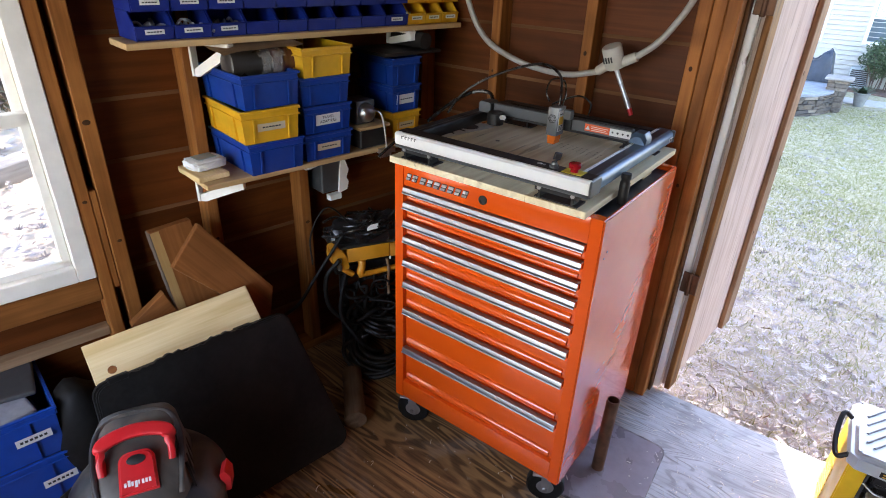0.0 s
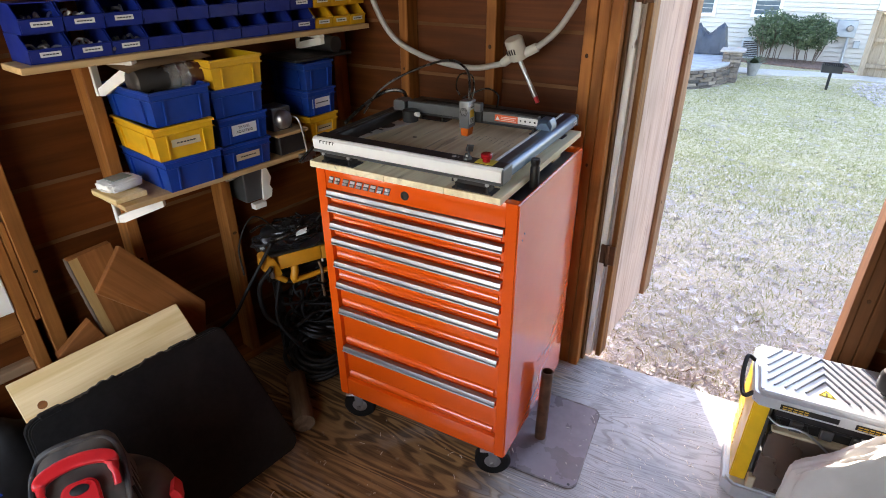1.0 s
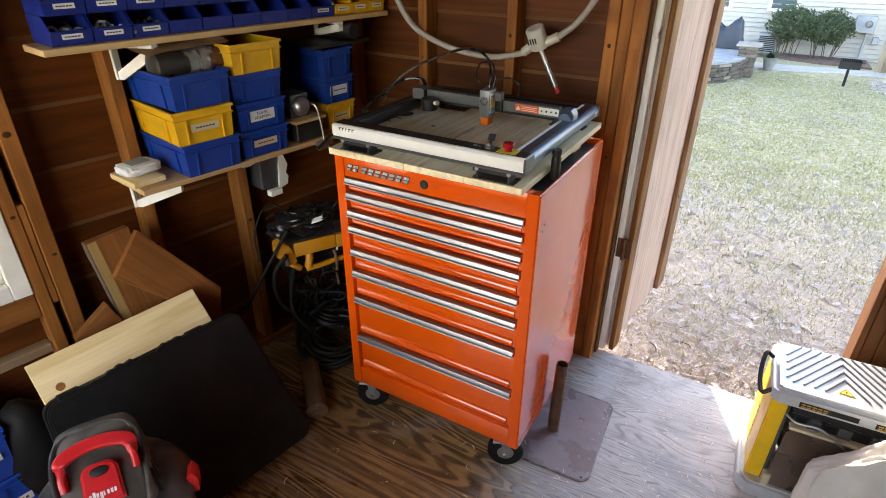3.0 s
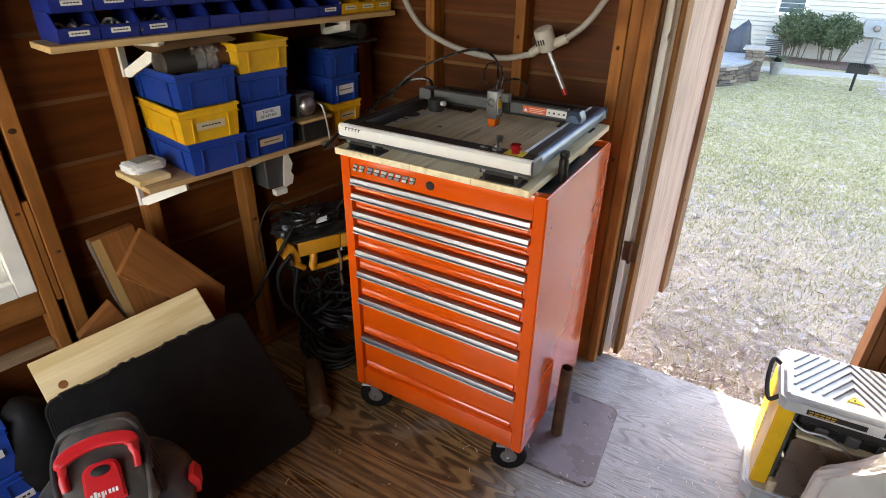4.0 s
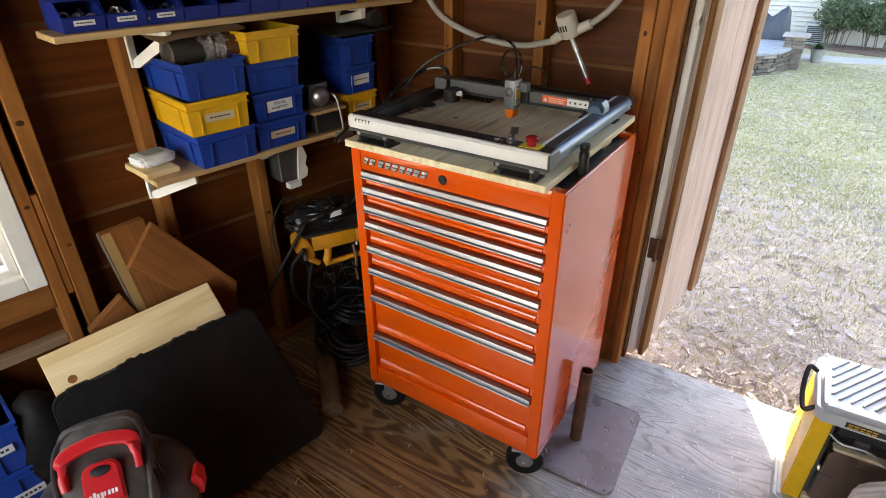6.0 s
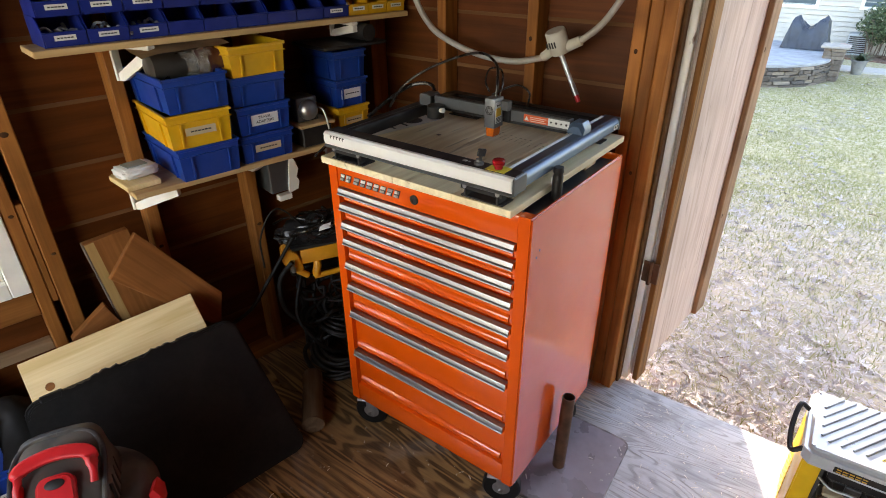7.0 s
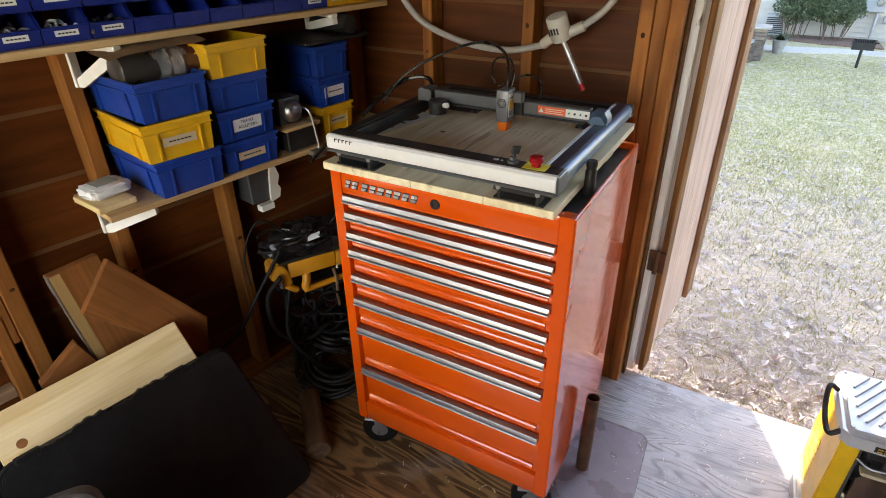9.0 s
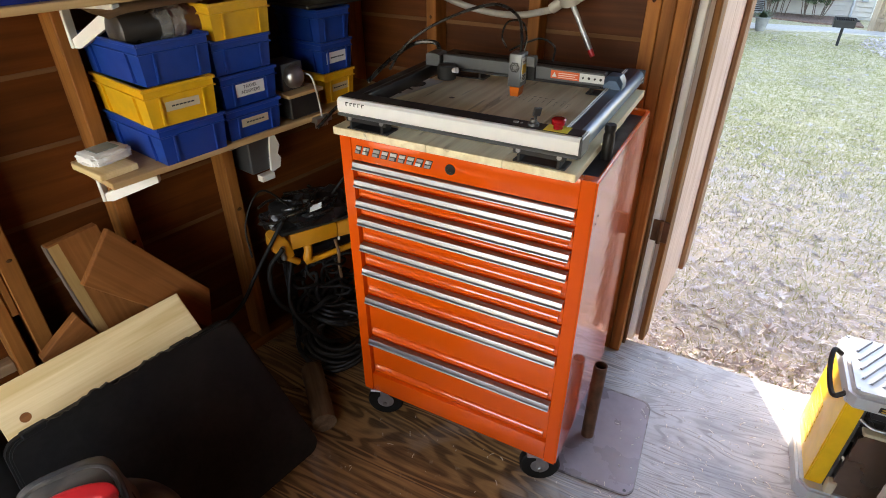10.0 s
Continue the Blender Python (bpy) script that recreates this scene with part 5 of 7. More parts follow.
def shop_vacuum():
    t = thing("shop_vacuum", "dark grey shop vacuum with red handle and latch", "vacuum cleaner", pose(-0.735, -0.868, 0, 0, 0, -28) @ Matrix.Diagonal((0.962, 0.962, 0.965, 1)))
    G = M["vac_grey"]
    bm = bmesh.new()
    lathe(bm, [(0.13, 0.05), (0.165, 0.06), (0.175, 0.10), (0.18, 0.33), (0.178, 0.365)], 36)
    part("tank", bm, M["dark"], t)
    bm = bmesh.new()
    lathe(bm, [(0.178, 0.3655), (0.192, 0.37), (0.195, 0.395), (0.186, 0.415), (0.172, 0.435), (0.15, 0.455), (0.11, 0.47)], 40)
    part("lid", bm, G, t)
    bm = bmesh.new()
    loft(bm, [(0.43, 0.0, 0.155, 0.125), (0.46, 0.0, 0.148, 0.118), (0.49, -0.005, 0.135, 0.110), (0.515, -0.015, 0.118, 0.105), (0.54, -0.035, 0.09, 0.100), (0.56, -0.058, 0.06, 0.095), (0.575, -0.07, 0.042, 0.085), (0.583, -0.075, 0.028, 0.070), (0.586, -0.077, 0.012, 0.050)], 40, 3.0)
    part("motor_hood", bm, G, t)
    for s in (-1, 1):
        bm = bmesh.new()
        tube(bm, [(0.12, s * 0.085, 0.47), (0.07, s * 0.095, 0.515), (0.0, s * 0.098, 0.55), (-0.05, s * 0.085, 0.572), (-0.075, s * 0.05, 0.582), (-0.078, 0.0, 0.584)], 0.0075, 10, 8)
        part("hood_rim", bm, G, t)
    bm = bmesh.new()
    strap(bm, [(0.058, -0.076, 0.528), (0.030, -0.077, 0.562), (0.004, -0.066, 0.580), (-0.008, 0.0, 0.588), (0.004, 0.066, 0.580), (0.030, 0.077, 0.562), (0.058, 0.076, 0.528)], 0.017, 0.0085)
    part("handle", bm, M["red"], t, "red carrying handle")
    bm = bmesh.new()
    outline = [(0.10, 0.043)] + [(0.024 - 0.024 * math.sin(radians(a)), 0.015 + 0.025 * math.cos(radians(a))) for a in range(0, 91, 15)] + [(0.024 - 0.024 * math.cos(radians(a)), -0.015 - 0.025 * math.sin(radians(a))) for a in range(0, 91, 15)] + [(0.10, -0.043)]
    prism(bm, outline, -0.02, 0.008, "z")
    bmesh.ops.bevel(bm, geom=[e for e in bm.edges if all(v.co.z > 0 for v in e.verts)], offset=0.006, segments=3, affect="EDGES")
    sw = part("switch_panel", bm, M["red"], t, "red switch panel with white lettering", pose(0.04, 0, 0.566, 0, 37, 0))
    bm = bmesh.new()
    lathe(bm, [(0.017, 0.0), (0.016, 0.004), (0.008, 0.006)], 20, pose(0.022, 0, 0.0075) @ Matrix.Diagonal((0.7, 1.25, 1, 1)))
    part("switch", bm, M["dark"], sw)
    bm = bmesh.new()
    for k, w in enumerate((5, 6, 5, 6, 3, 5, 5, 5)):
        box(bm, 0.066 if k == 1 else 0.07, -0.03 + 0.0075 * k, 0.0075, 0.080 if k != 3 else 0.085, -0.03 + 0.0075 * k + w * 0.001, 0.0088)
    part("maker_mark", bm, M["label"], sw)
    for s in (-1, 1):
        bm = bmesh.new()
        prism(bm, [(0.188, 0.37), (0.206, 0.375), (0.209, 0.42), (0.196, 0.445), (0.182, 0.43)], -0.022, 0.022, "y", pose(0, 0, 0, 0, 0, 76 * s))
        part("latch", bm, M["red"], t, "red tank latch")
    for k in range(4):
        c = part("caster_leg", boxes((0.12, -0.025, 0.045, 0.21, 0.025, 0.08), bevel=0.008), M["dark"], t, m=pose(0, 0, 0, 0, 0, 45 + 90 * k))
        bm = bmesh.new()
        bmesh.ops.create_uvsphere(bm, u_segments=16, v_segments=10, radius=0.022, matrix=Matrix.Translation((0.185, 0, 0.022)))
        part("caster", bm, M["rubber"], c)
    for k in range(4):
        bm = bmesh.new()
        tube(bm, [(0.10 - 0.03 * k, 0.118, 0.44), (0.085 - 0.03 * k, 0.112, 0.475), (0.06 - 0.03 * k, 0.104, 0.505)], 0.004, 6, 4)
        part("vent", bm, M["dark"], t)
    bm = bmesh.new()
    tube(bm, [(-0.05, -0.17, 0.40), (0.03, -0.23, 0.40), (0.08, -0.27, 0.3), (0.02, -0.29, 0.12), (-0.15, -0.26, 0.05), (-0.25, -0.2, 0.04)], 0.019, 10, 10)
    part("hose", bm, M["rubber"], t, "ribbed black hose")


M["vac_grey"] = plain("dusty_dark_grey", (0.019, 0.019, 0.021), 0.5, 0, 0.25, 20, 0.12, 0.42)
shop_vacuum()

# ---- corner behind the cabinet ----
bm = bmesh.new()
rod(bm, (0, 0, 0), (0.27, 0, 0), 0.041, 0.038, 24)
bmesh.ops.subdivide_edges(bm, edges=[e for e in bm.edges if abs(e.verts[0].co.x - e.verts[1].co.x) > 0.1], cuts=26)
for v in bm.verts:
    v.co += 0.004 * noise.noise_vector(v.co * 20) + 0.0025 * noise.noise_vector(v.co * 70)
log = new("log", mesh_of("log", bm, wood("bark", (0.075, 0.042, 0.022), (0.19, 0.125, 0.072), "x", 0.85, 0.5, 60), 50))
log.matrix_world = pose(-0.756, -0.136, 0.043, 0, -1, 139)
tagged(log, "short round wooden log lying on the floor", "log")

for cx, cy, cz, rx, ry, r_in, r_out, turns, seed in ((-1.02, 0.30, 0.012, 0, 0, 0.10, 0.185, 6, 0.0), (-0.955, 0.235, 0.078, 24, -7, 0.075, 0.160, 8, 1.9), (-1.05, 0.32, 0.12, 10, 14, 0.06, 0.15, 5, 4.0)):
    t = thing("coiled_hose", "coiled black rubber hose heaped on the floor", "hose", pose(cx, cy, cz, rx, ry, 20 * seed), "coiled hoses")
    bm = bmesh.new()
    pts = []
    for k in range(turns * 10):
        a = 2 * math.pi * k / 10
        r = r_out - (r_out - r_in) * ((k * 0.618 / 10) % 1.0) + 0.008 * math.sin(k * 0.37 + seed) + 0.006 * math.cos(k * 1.1 + seed)
        pts.append((r * math.cos(a) + 0.01 * math.sin(k * 0.13 + seed), r * math.sin(a) * 0.94, 0.0048 * (k / 10) + 0.006 * math.sin(k * 0.9 + seed)))
    tube(bm, pts, 0.0095, 8, 4)
    part("coil", bm, M["hose"], t)


def yellow_machine():
    """A yellow beam on dark legs, heaped with cables; x runs along the beam towards the corner."""
    t = thing("yellow_machine", "yellow and black portable machine heaped with cables", "power tool", pose(-1.088, 0.122, -0.0, 0, 0, 61.6) @ Matrix.Diagonal((1, 1, 0.965, 1)))
    Y = M["machine_yellow"]
    part("cover", boxes((0.036, 0.0, 0.497, 0.215, 0.075, 0.562), bevel=0.006, seg=2), Y, t, "yellow plastic cover")
    part("cover", boxes((0.2165, 0.002, 0.492, 0.40, 0.077, 0.556), bevel=0.006, seg=2), Y, t, "yellow plastic cover")
    part("strap", boxes((0.211, -0.004, 0.485, 0.219, -0.0005, 0.50), bevel=0.001), M["label"], t)
    bm = bmesh.new()
    prism(bm, [(-0.034, 0.570), (-0.006, 0.582), (0.020, 0.556), (0.035, 0.520), (0.042, 0.474), (0.0, 0.466), (-0.012, 0.492), (-0.036, 0.520)], -0.006, 0.060, "y")
    bmesh.ops.bevel(bm, geom=bm.edges[:], offset=0.004, segments=2, affect="EDGES")
    bracket_ = part("end_bracket", bm, Y, t, "yellow end bracket")
    bm = bmesh.new()
    lathe(bm, [(0.007, 0), (0.0095, 0.003), (0.0095, 0.022), (0.007, 0.025), (0.007, 0.032), (0.0095, 0.035), (0.0095, 0.052), (0.005, 0.055)], 14, pose(-0.002, -0.016, 0.480))
    part("pin", bm, M["steel"], bracket_, "dark steel pin")
    for pts, r in (([(0.100, 0.02, 0.497), (0.096, 0.008, 0.470), (0.088, 0.004, 0.446), (0.092, 0.004, 0.432)], 0.016),
                   ([(0.080, 0.004, 0.428), (0.15, 0.003, 0.432), (0.24, 0.002, 0.440), (0.40, 0.002, 0.450)], 0.0115),
                   ([(0.018, 0.01, 0.470), (0.034, 0.008, 0.455), (0.055, 0.012, 0.436)], 0.013)):
        bm = bmesh.new()
        tube(bm, pts, r, 12, 6)
        part("frame_tube", bm, Y, t)
    bm = bmesh.new()
    tube(bm, [(0.20, -0.002, 0.49), (0.205, -0.012, 0.44), (0.20, -0.016, 0.38), (0.205, -0.012, 0.32)], 0.006, 8, 6)
    part("lead", bm, M["tan_lead"], t, "tan sheathed lead")
    for x in (0.02, 0.34):
        part("leg", boxes((x, 0.085, 0.0, x + 0.035, 0.115, 0.497), bevel=0.006), M["dark"], t)
    part("crossbar", boxes((0.0, 0.080, 0.40, 0.40, 0.118, 0.44), bevel=0.006), M["dark"], t)
    part("tray", boxes((-0.02, -0.002, 0.5625, 0.36, 0.12, 0.575), bevel=0.005), M["dark"], t)
    bm = bmesh.new()
    bmesh.ops.create_icosphere(bm, subdivisions=4, radius=1.0)
    for v in bm.verts:
        c = v.co.copy()
        k = 1 + 0.35 * noise.noise(c * 1.6) + 0.16 * noise.noise(c * 4.2) + 0.07 * abs(noise.noise(c * 9))
        v.co = Vector((0.15 + c.x * 0.17 * k, 0.065 + c.y * 0.07 * k, 0.576 + max(0.0, (c.z + 0.35) * 0.075 * k)))
    part("dust_bag", bm, M["bag_black"], t, "crumpled glossy black bag")
    bm = bmesh.new()
    slab(bm, [(0.115, -0.012, 0.640), (0.16, -0.020, 0.650), (0.168, 0.002, 0.668), (0.150, 0.004, 0.664), (0.147, 0.010, 0.675), (0.132, 0.008, 0.672)], 0.0012)
    part("tag", bm, M["label"], t, "white paper tag")
    rnd = random.Random(4)
    for k in range(10):
        bm = bmesh.new()
        x, y = rnd.uniform(0.02, 0.3), rnd.uniform(0.02, 0.08)
        pts = [(x + 0.07 * math.cos(a * 1.25 + k), y + 0.05 * math.sin(a * 1.25 + k), 0.60 + 0.012 * a + rnd.uniform(0, 0.02)) for a in range(7)]
        tube(bm, pts, rnd.uniform(0.004, 0.008), 7, 6)
        part("cable", bm, M["cable"], t)
    for k in range(16):
        bm = bmesh.new()
        x, y, z = rnd.uniform(-0.02, 0.26), rnd.uniform(-0.01, 0.07), rnd.uniform(0.20, 0.42)
        r, f = rnd.uniform(0.03, 0.075), rnd.uniform(0.5, 1.0)
        pts = [(x + r * math.cos(a * 0.8 + k), y + 0.5 * r * math.sin(a * 0.8 + k * 2), z + r * f * math.sin(a * 0.8 + k) - 0.008 * a + rnd.uniform(-0.012, 0.012)) for a in range(10)]
        tube(bm, pts, rnd.uniform(0.005, 0.010), 7, 6)
        part("cable", bm, M["rubber"], t)


M["tan_lead"] = plain("tan_sheath", (0.20, 0.12, 0.06), 0.5, 0, 0.1, 30, 0.0)
M["bag_black"] = plain("glossy_black_bag", (0.012, 0.012, 0.013), 0.3, 0, 0.2, 12, 0.25, spec=0.5)
# own orange-yellow, darkened in the colour for the corner's shade
M["machine_yellow"] = plain("shaded_machine_yellow", (0.62, 0.26, 0.008), 0.45, 0, 0.12, 20, 0.05, 0.15)
yellow_machine()
for pts, r in (([(-1.06, 0.12, 0.62), (-1.12, 0.02, 0.45), (-1.11, -0.08, 0.38), (-1.12, -0.2, 0.35)], 0.007),
               ([(-1.08, 0.22, 0.60), (-1.13, 0.12, 0.72), (-1.16, 0.05, 0.62), (-1.14, 0.03, 0.5)], 0.0035),
               ([(-0.80, 0.46, 0.945), (-0.84, 0.44, 0.86), (-0.93, 0.40, 0.76), (-1.00, 0.34, 0.66), (-1.02, 0.30, 0.60)], 0.005),
               ([(-1.06, 0.10, 0.52), (-1.10, 0.06, 0.44), (-1.08, 0.05, 0.32), (-1.02, 0.10, 0.24), (-1.04, 0.16, 0.20)], 0.009),
               ([(-1.09, 0.17, 0.46), (-1.05, 0.08, 0.3), (-0.98, 0.09, 0.2), (-0.95, 0.14, 0.12), (-0.95, 0.22, 0.06)], 0.008)):
    bm = bmesh.new()
    tube(bm, pts, r, 8, 8)
    tagged(new("power_cord", mesh_of("power_cord", bm, M["rubber"], 60)), "black rubber power cord hanging in the corner", "cable", "loose black cords")

# ---- flexible conduit with sensor on the north wall ----
conduit = thing("flexible_conduit", "grey flexible conduit looping to a sensor on the wall", "conduit", pose(0, 0, 0))
Y = 0.715
for pts in ([(-1.0, Y, 1.62), (-0.925, Y, 1.43), (-0.86, Y, 1.335), (-0.78, Y, 1.285), (-0.64, Y, 1.245), (-0.49, Y, 1.235), (-0.37, Y, 1.26)],
            [(-0.245, Y, 1.325), (-0.19, Y, 1.37), (-0.145, Y, 1.43), (-0.10, Y, 1.52), (-0.06, Y, 1.70)]):
    bm = bmesh.new()
    tube(bm, pts, 0.0105, 12, 10)
    part("tubing", bm, M["conduit"] if "conduit" in M else M.setdefault("conduit", plain("grey_flex", (0.38, 0.36, 0.33), 0.45, 0, 0.1, 60, 0.1)), conduit)
M["beige"] = plain("beige_plastic", (0.55, 0.52, 0.45), 0.45, 0, 0.06, 30, 0.03, 0.1)
bm = bmesh.new()
lathe(bm, [(0.030, -0.035), (0.033, -0.03), (0.033, 0.035), (0.030, 0.04), (0.01, 0.041)], 24, Matrix.Translation((-0.318, Y - 0.012, 1.315)) @ pose(0, 0, 0, 18, -14, 0))
sens = part("sensor_head", bm, M["beige"], conduit, "beige round sensor housing")
bm = boxes(*[(-0.025 + 0.009 * k, -0.0338, -0.006, -0.02 + 0.009 * k, -0.033, 0.014) for k in range(4)])
part("print", bm, M["ink"], sens, "", Matrix.Translation((-0.318, Y - 0.012, 1.315)) @ pose(0, 0, 0, 18, -14, 0))
for p0, p1 in (((-0.372, Y, 1.262), (-0.335, Y - 0.005, 1.29)), ((-0.245, Y, 1.325), (-0.295, Y - 0.005, 1.30))):
    bm = bmesh.new()
    rod(bm, p0, p1, 0.016, 0.017, 12)
    part("gland", bm, M["beige"], conduit)
bm = bmesh.new()
rod(bm, (-0.302, Y - 0.02, 1.285), (-0.250, Y - 0.025, 1.195), 0.0075, 0.0075, 12)
part("stem", bm, M["silver"], conduit, "thin silver probe stem")
bm = bmesh.new()
rod(bm, (-0.250, Y - 0.025, 1.195), (-0.230, Y - 0.026, 1.160), 0.009, 0.009, 12)
part("nut", bm, M["steel"], conduit)
bm = bmesh.new()
rod(bm, (-0.230, Y - 0.026, 1.160), (-0.219, Y - 0.027, 1.140), 0.0085, 0.0075, 12)
part("tip", bm, M["red"], conduit, "red probe tip")

# ---- by the doorway ----
bm = bmesh.new()
r0, r1 = 0.021, 0.0185
lathe(bm, [(r0, 0.0), (r0, 0.303), (r1, 0.303), (r1, 0.05), (0.002, 0.05)], 28)
pipe = new("steel_pipe", mesh_of("steel_pipe", bm, M["rust"], 40))
pipe.matrix_world = pose(0.036, 0.272, 0.005, -2.5, 0, 0)
tagged(pipe, "rusty brown steel pipe standing beside the cabinet", "pipe")
bm = bmesh.new()
pts = []
for cx, cy, a0 in ((-0.010, 0.125, 180), (0.183, 0.133, 270), (0.165, 0.475, 0), (-0.010, 0.475, 90)):
    for k in range(8):
        a = radians(a0 + 90 * k / 7)
        pts.append((cx + 0.04 * math.cos(a), cy + 0.04 * math.sin(a)))
prism(bm, pts, 0.0005, 0.005, "z")
M["steel_worn"] = plain("worn_steel_edge", (0.20, 0.17, 0.16), 0.4, 0.4, 0.7, 30, 0.2)
M["sheet"] = plain("grey_brown_sheet", (0.29, 0.245, 0.265), 0.28, 0.15, 0.10, 24, 0.05, 0.10)
sheet = thing("metal_sheet", "grey-brown metal sheet with rounded corners on the floor", "metal sheet", pose(0, 0, 0))
part("plate", bm, M["sheet"], sheet)
bm = bmesh.new()
n_ = len(pts)
ring_ = [[bm.verts.new((cx_ + (x - cx_) * k, cy_ + (y - cy_) * k2, z)) for x, y in pts] for cx_, cy_ in ((0.085, 0.305),) for k, k2, z in ((1.003, 1.003, 0.0006), (1.003, 1.003, 0.0056), (0.978, 0.976, 0.0060), (0.975, 0.973, 0.0052))]
for a_, b_ in zip(ring_, ring_[1:]):
    for i in range(n_):
        bm.faces.new((a_[i], a_[(i + 1) % n_], b_[(i + 1) % n_], b_[i]))
part("rim", bm, M["steel_worn"], sheet, "bare worn edge")
bm = bmesh.new()
lathe(bm, [(0.005, 0.0053), (0.0045, 0.0058)], 12, pose(0.198, 0.112, 0))
part("hole", bm, M["ink"], sheet)


def planer():
    t = thing("thickness_planer", "yellow and silver benchtop thickness planer", "planer", pose(0.652, 0.335, 0, 0, 0, 3))
    S = M["silver"]
    bm = bmesh.new()
    prism(bm, [(0.0, 0.03), (0.03, 0.0), (0.52, 0.0), (0.55, 0.03), (0.55, 0.33), (0.52, 0.36), (0.03, 0.36), (0.0, 0.33)], 0.0, 0.055, "z")
    bmesh.ops.bevel(bm, geom=[e for e in bm.edges if all(v.co.z > 0.05 for v in e.verts)], offset=0.008, segments=2, affect="EDGES")
    part("base", bm, S, t)
    for x0, x1 in ((0.018, 0.0652), (0.475, 0.53)):
        bm = bmesh.new()
        w = 1 if x0 < 0.1 else -1
        a, b = (x0, x1)
        prism(bm, [(0.03, 0.056), (0.29, 0.056), (0.27, 0.40), (0.015, 0.40)], a, b, "x")
        bmesh.ops.bevel(bm, geom=bm.edges[:], offset=0.004, segments=2, affect="EDGES")
        s = part("side_cover", bm, M["tool_yellow"], t, "yellow plastic side cover")
        for k in range(8):
            part("vent_rib", boxes(((x0 - 0.002) if w > 0 else x1 - 0.001, 0.15, 0.09 + 0.022 * k, (x0 + 0.001) if w > 0 else x1 + 0.002, 0.25, 0.102 + 0.022 * k), bevel=0.001), M["tool_yellow"], s)
    bm = bmesh.new()
    prism(bm, [(0.03, 0.0), (0.52, 0.0), (0.54, 0.02), (0.54, 0.245), (0.52, 0.27), (0.03, 0.27), (0.012, 0.245), (0.012, 0.02)], 0.402, 0.452, "z")
    bmesh.ops.bevel(bm, geom=[e for e in bm.edges if all(v.co.z > 0.45 for v in e.verts)], offset=0.014, segments=3, affect="EDGES")
    top = part("top_cover", bm, S, t, "silver top cover with raised chevrons")
    for k in range(8):
        apex, slope = 0.131 + 0.040 * k, 1.45
        line = []
        for sd, reach in ((-1, 0.155), (1, 0.30)):
            d0 = max(0.0, (apex - 0.25) / slope)
            d1 = min(reach, (apex - 0.05) / slope)
            if d1 - d0 > 0.012:
                line.append([(0.20 + sd * d, apex - slope * d) for d in (d0, d1)])
        if len(line) == 2 and line[0][0] == line[1][0]:
            line = [[line[0][1], line[0][0], line[1][1]]]
        for pts in line:
            bm = bmesh.new()
            lo, hi = [], []
            for i, (x, y) in enumerate(pts):
                a, b = Vector(pts[max(0, i - 1)]), Vector(pts[min(len(pts) - 1, i + 1)])
                d = (b - a).normalized()
                n = Vector((-d.y, d.x, 0)) * (0.0036 if len(pts) == 2 or i != 1 else 0.0062)
                c = Vector((x, y, 0.4525))
                lo.append((bm.verts.new(c + n), bm.verts.new(c - n)))
                hi.append((bm.verts.new(c + n * 0.4 + Vector((0, 0, 0.0045))), bm.verts.new(c - n * 0.4 + Vector((0, 0, 0.0045)))))
            for i in range(len(pts) - 1):
                for q in ((lo[i][0], lo[i + 1][0], hi[i + 1][0], hi[i][0]), (lo[i][1], lo[i + 1][1], hi[i + 1][1], hi[i][1]), (hi[i][0], hi[i + 1][0], hi[i + 1][1], hi[i][1])):
                    bm.faces.new(q)
            for i in (0, -1):
                bm.faces.new((lo[i][0], lo[i][1], hi[i][1], hi[i][0]))
            part("chevron_rib", bm, M["silver_rib_shadow"], top)
    for x, y in ((0.03, 0.02), (0.03, 0.25), (0.52, 0.02)):
        bm = bmesh.new()
        lathe(bm, [(0.005, 0), (0.005, 0.003), (0.002, 0.003)], 10, pose(x, y, 0.4525))
        part("screw", bm, M["steel"], top)
    bm = bmesh.new()
    prism(bm, [(0.176, 0.056), (0.224, 0.056), (0.20, 0.089)], 0.4525, 0.4533, "z")
    tri = part("warning_label", bm, M["hazard"], top, "yellow warning triangle")
    bm = bmesh.new()
    for a, b in (((0.181, 0.0590), (0.219, 0.0590)), ((0.219, 0.0590), (0.20, 0.0845)), ((0.20, 0.0845), (0.181, 0.0590))):
        rod(bm, (a[0], a[1], 0.4533), (b[0], b[1], 0.4533), 0.0009, seg=5)
    box(bm, 0.1975, 0.064, 0.4532, 0.2025, 0.0755, 0.4538)
    part("print", bm, M["ink"], tri)
    bm = bmesh.new()
    tube(bm, [(0.012, 0.03, 0.42), (-0.012, 0.035, 0.40), (-0.02, 0.10, 0.42), (-0.012, 0.17, 0.45), (0.012, 0.175, 0.44)], 0.007)
    part("carry_handle", bm, M["dark"], t, "black carrying handle")
    bm = bmesh.new()
    lathe(bm, [(0.012, 0.4525), (0.012, 0.462), (0.026, 0.468), (0.031, 0.480), (0.031, 0.520), (0.027, 0.532), (0.016, 0.537)], 24, pose(0.356, 0.146, 0))
    part("crank_knob", bm, M["dark"], t, "black height crank knob")
    part("front_lip", boxes((0.08, 0.004, 0.375, 0.47, 0.03, 0.4015), bevel=0.003), M["dark"], t)
    for x, w in ((0.085, 0.15), (0.275, 0.16)):
        l = part("data_label", boxes((x, -0.0016, 0.409, x + w, -0.0006, 0.427)), M["dark"], t, "black printed data label")
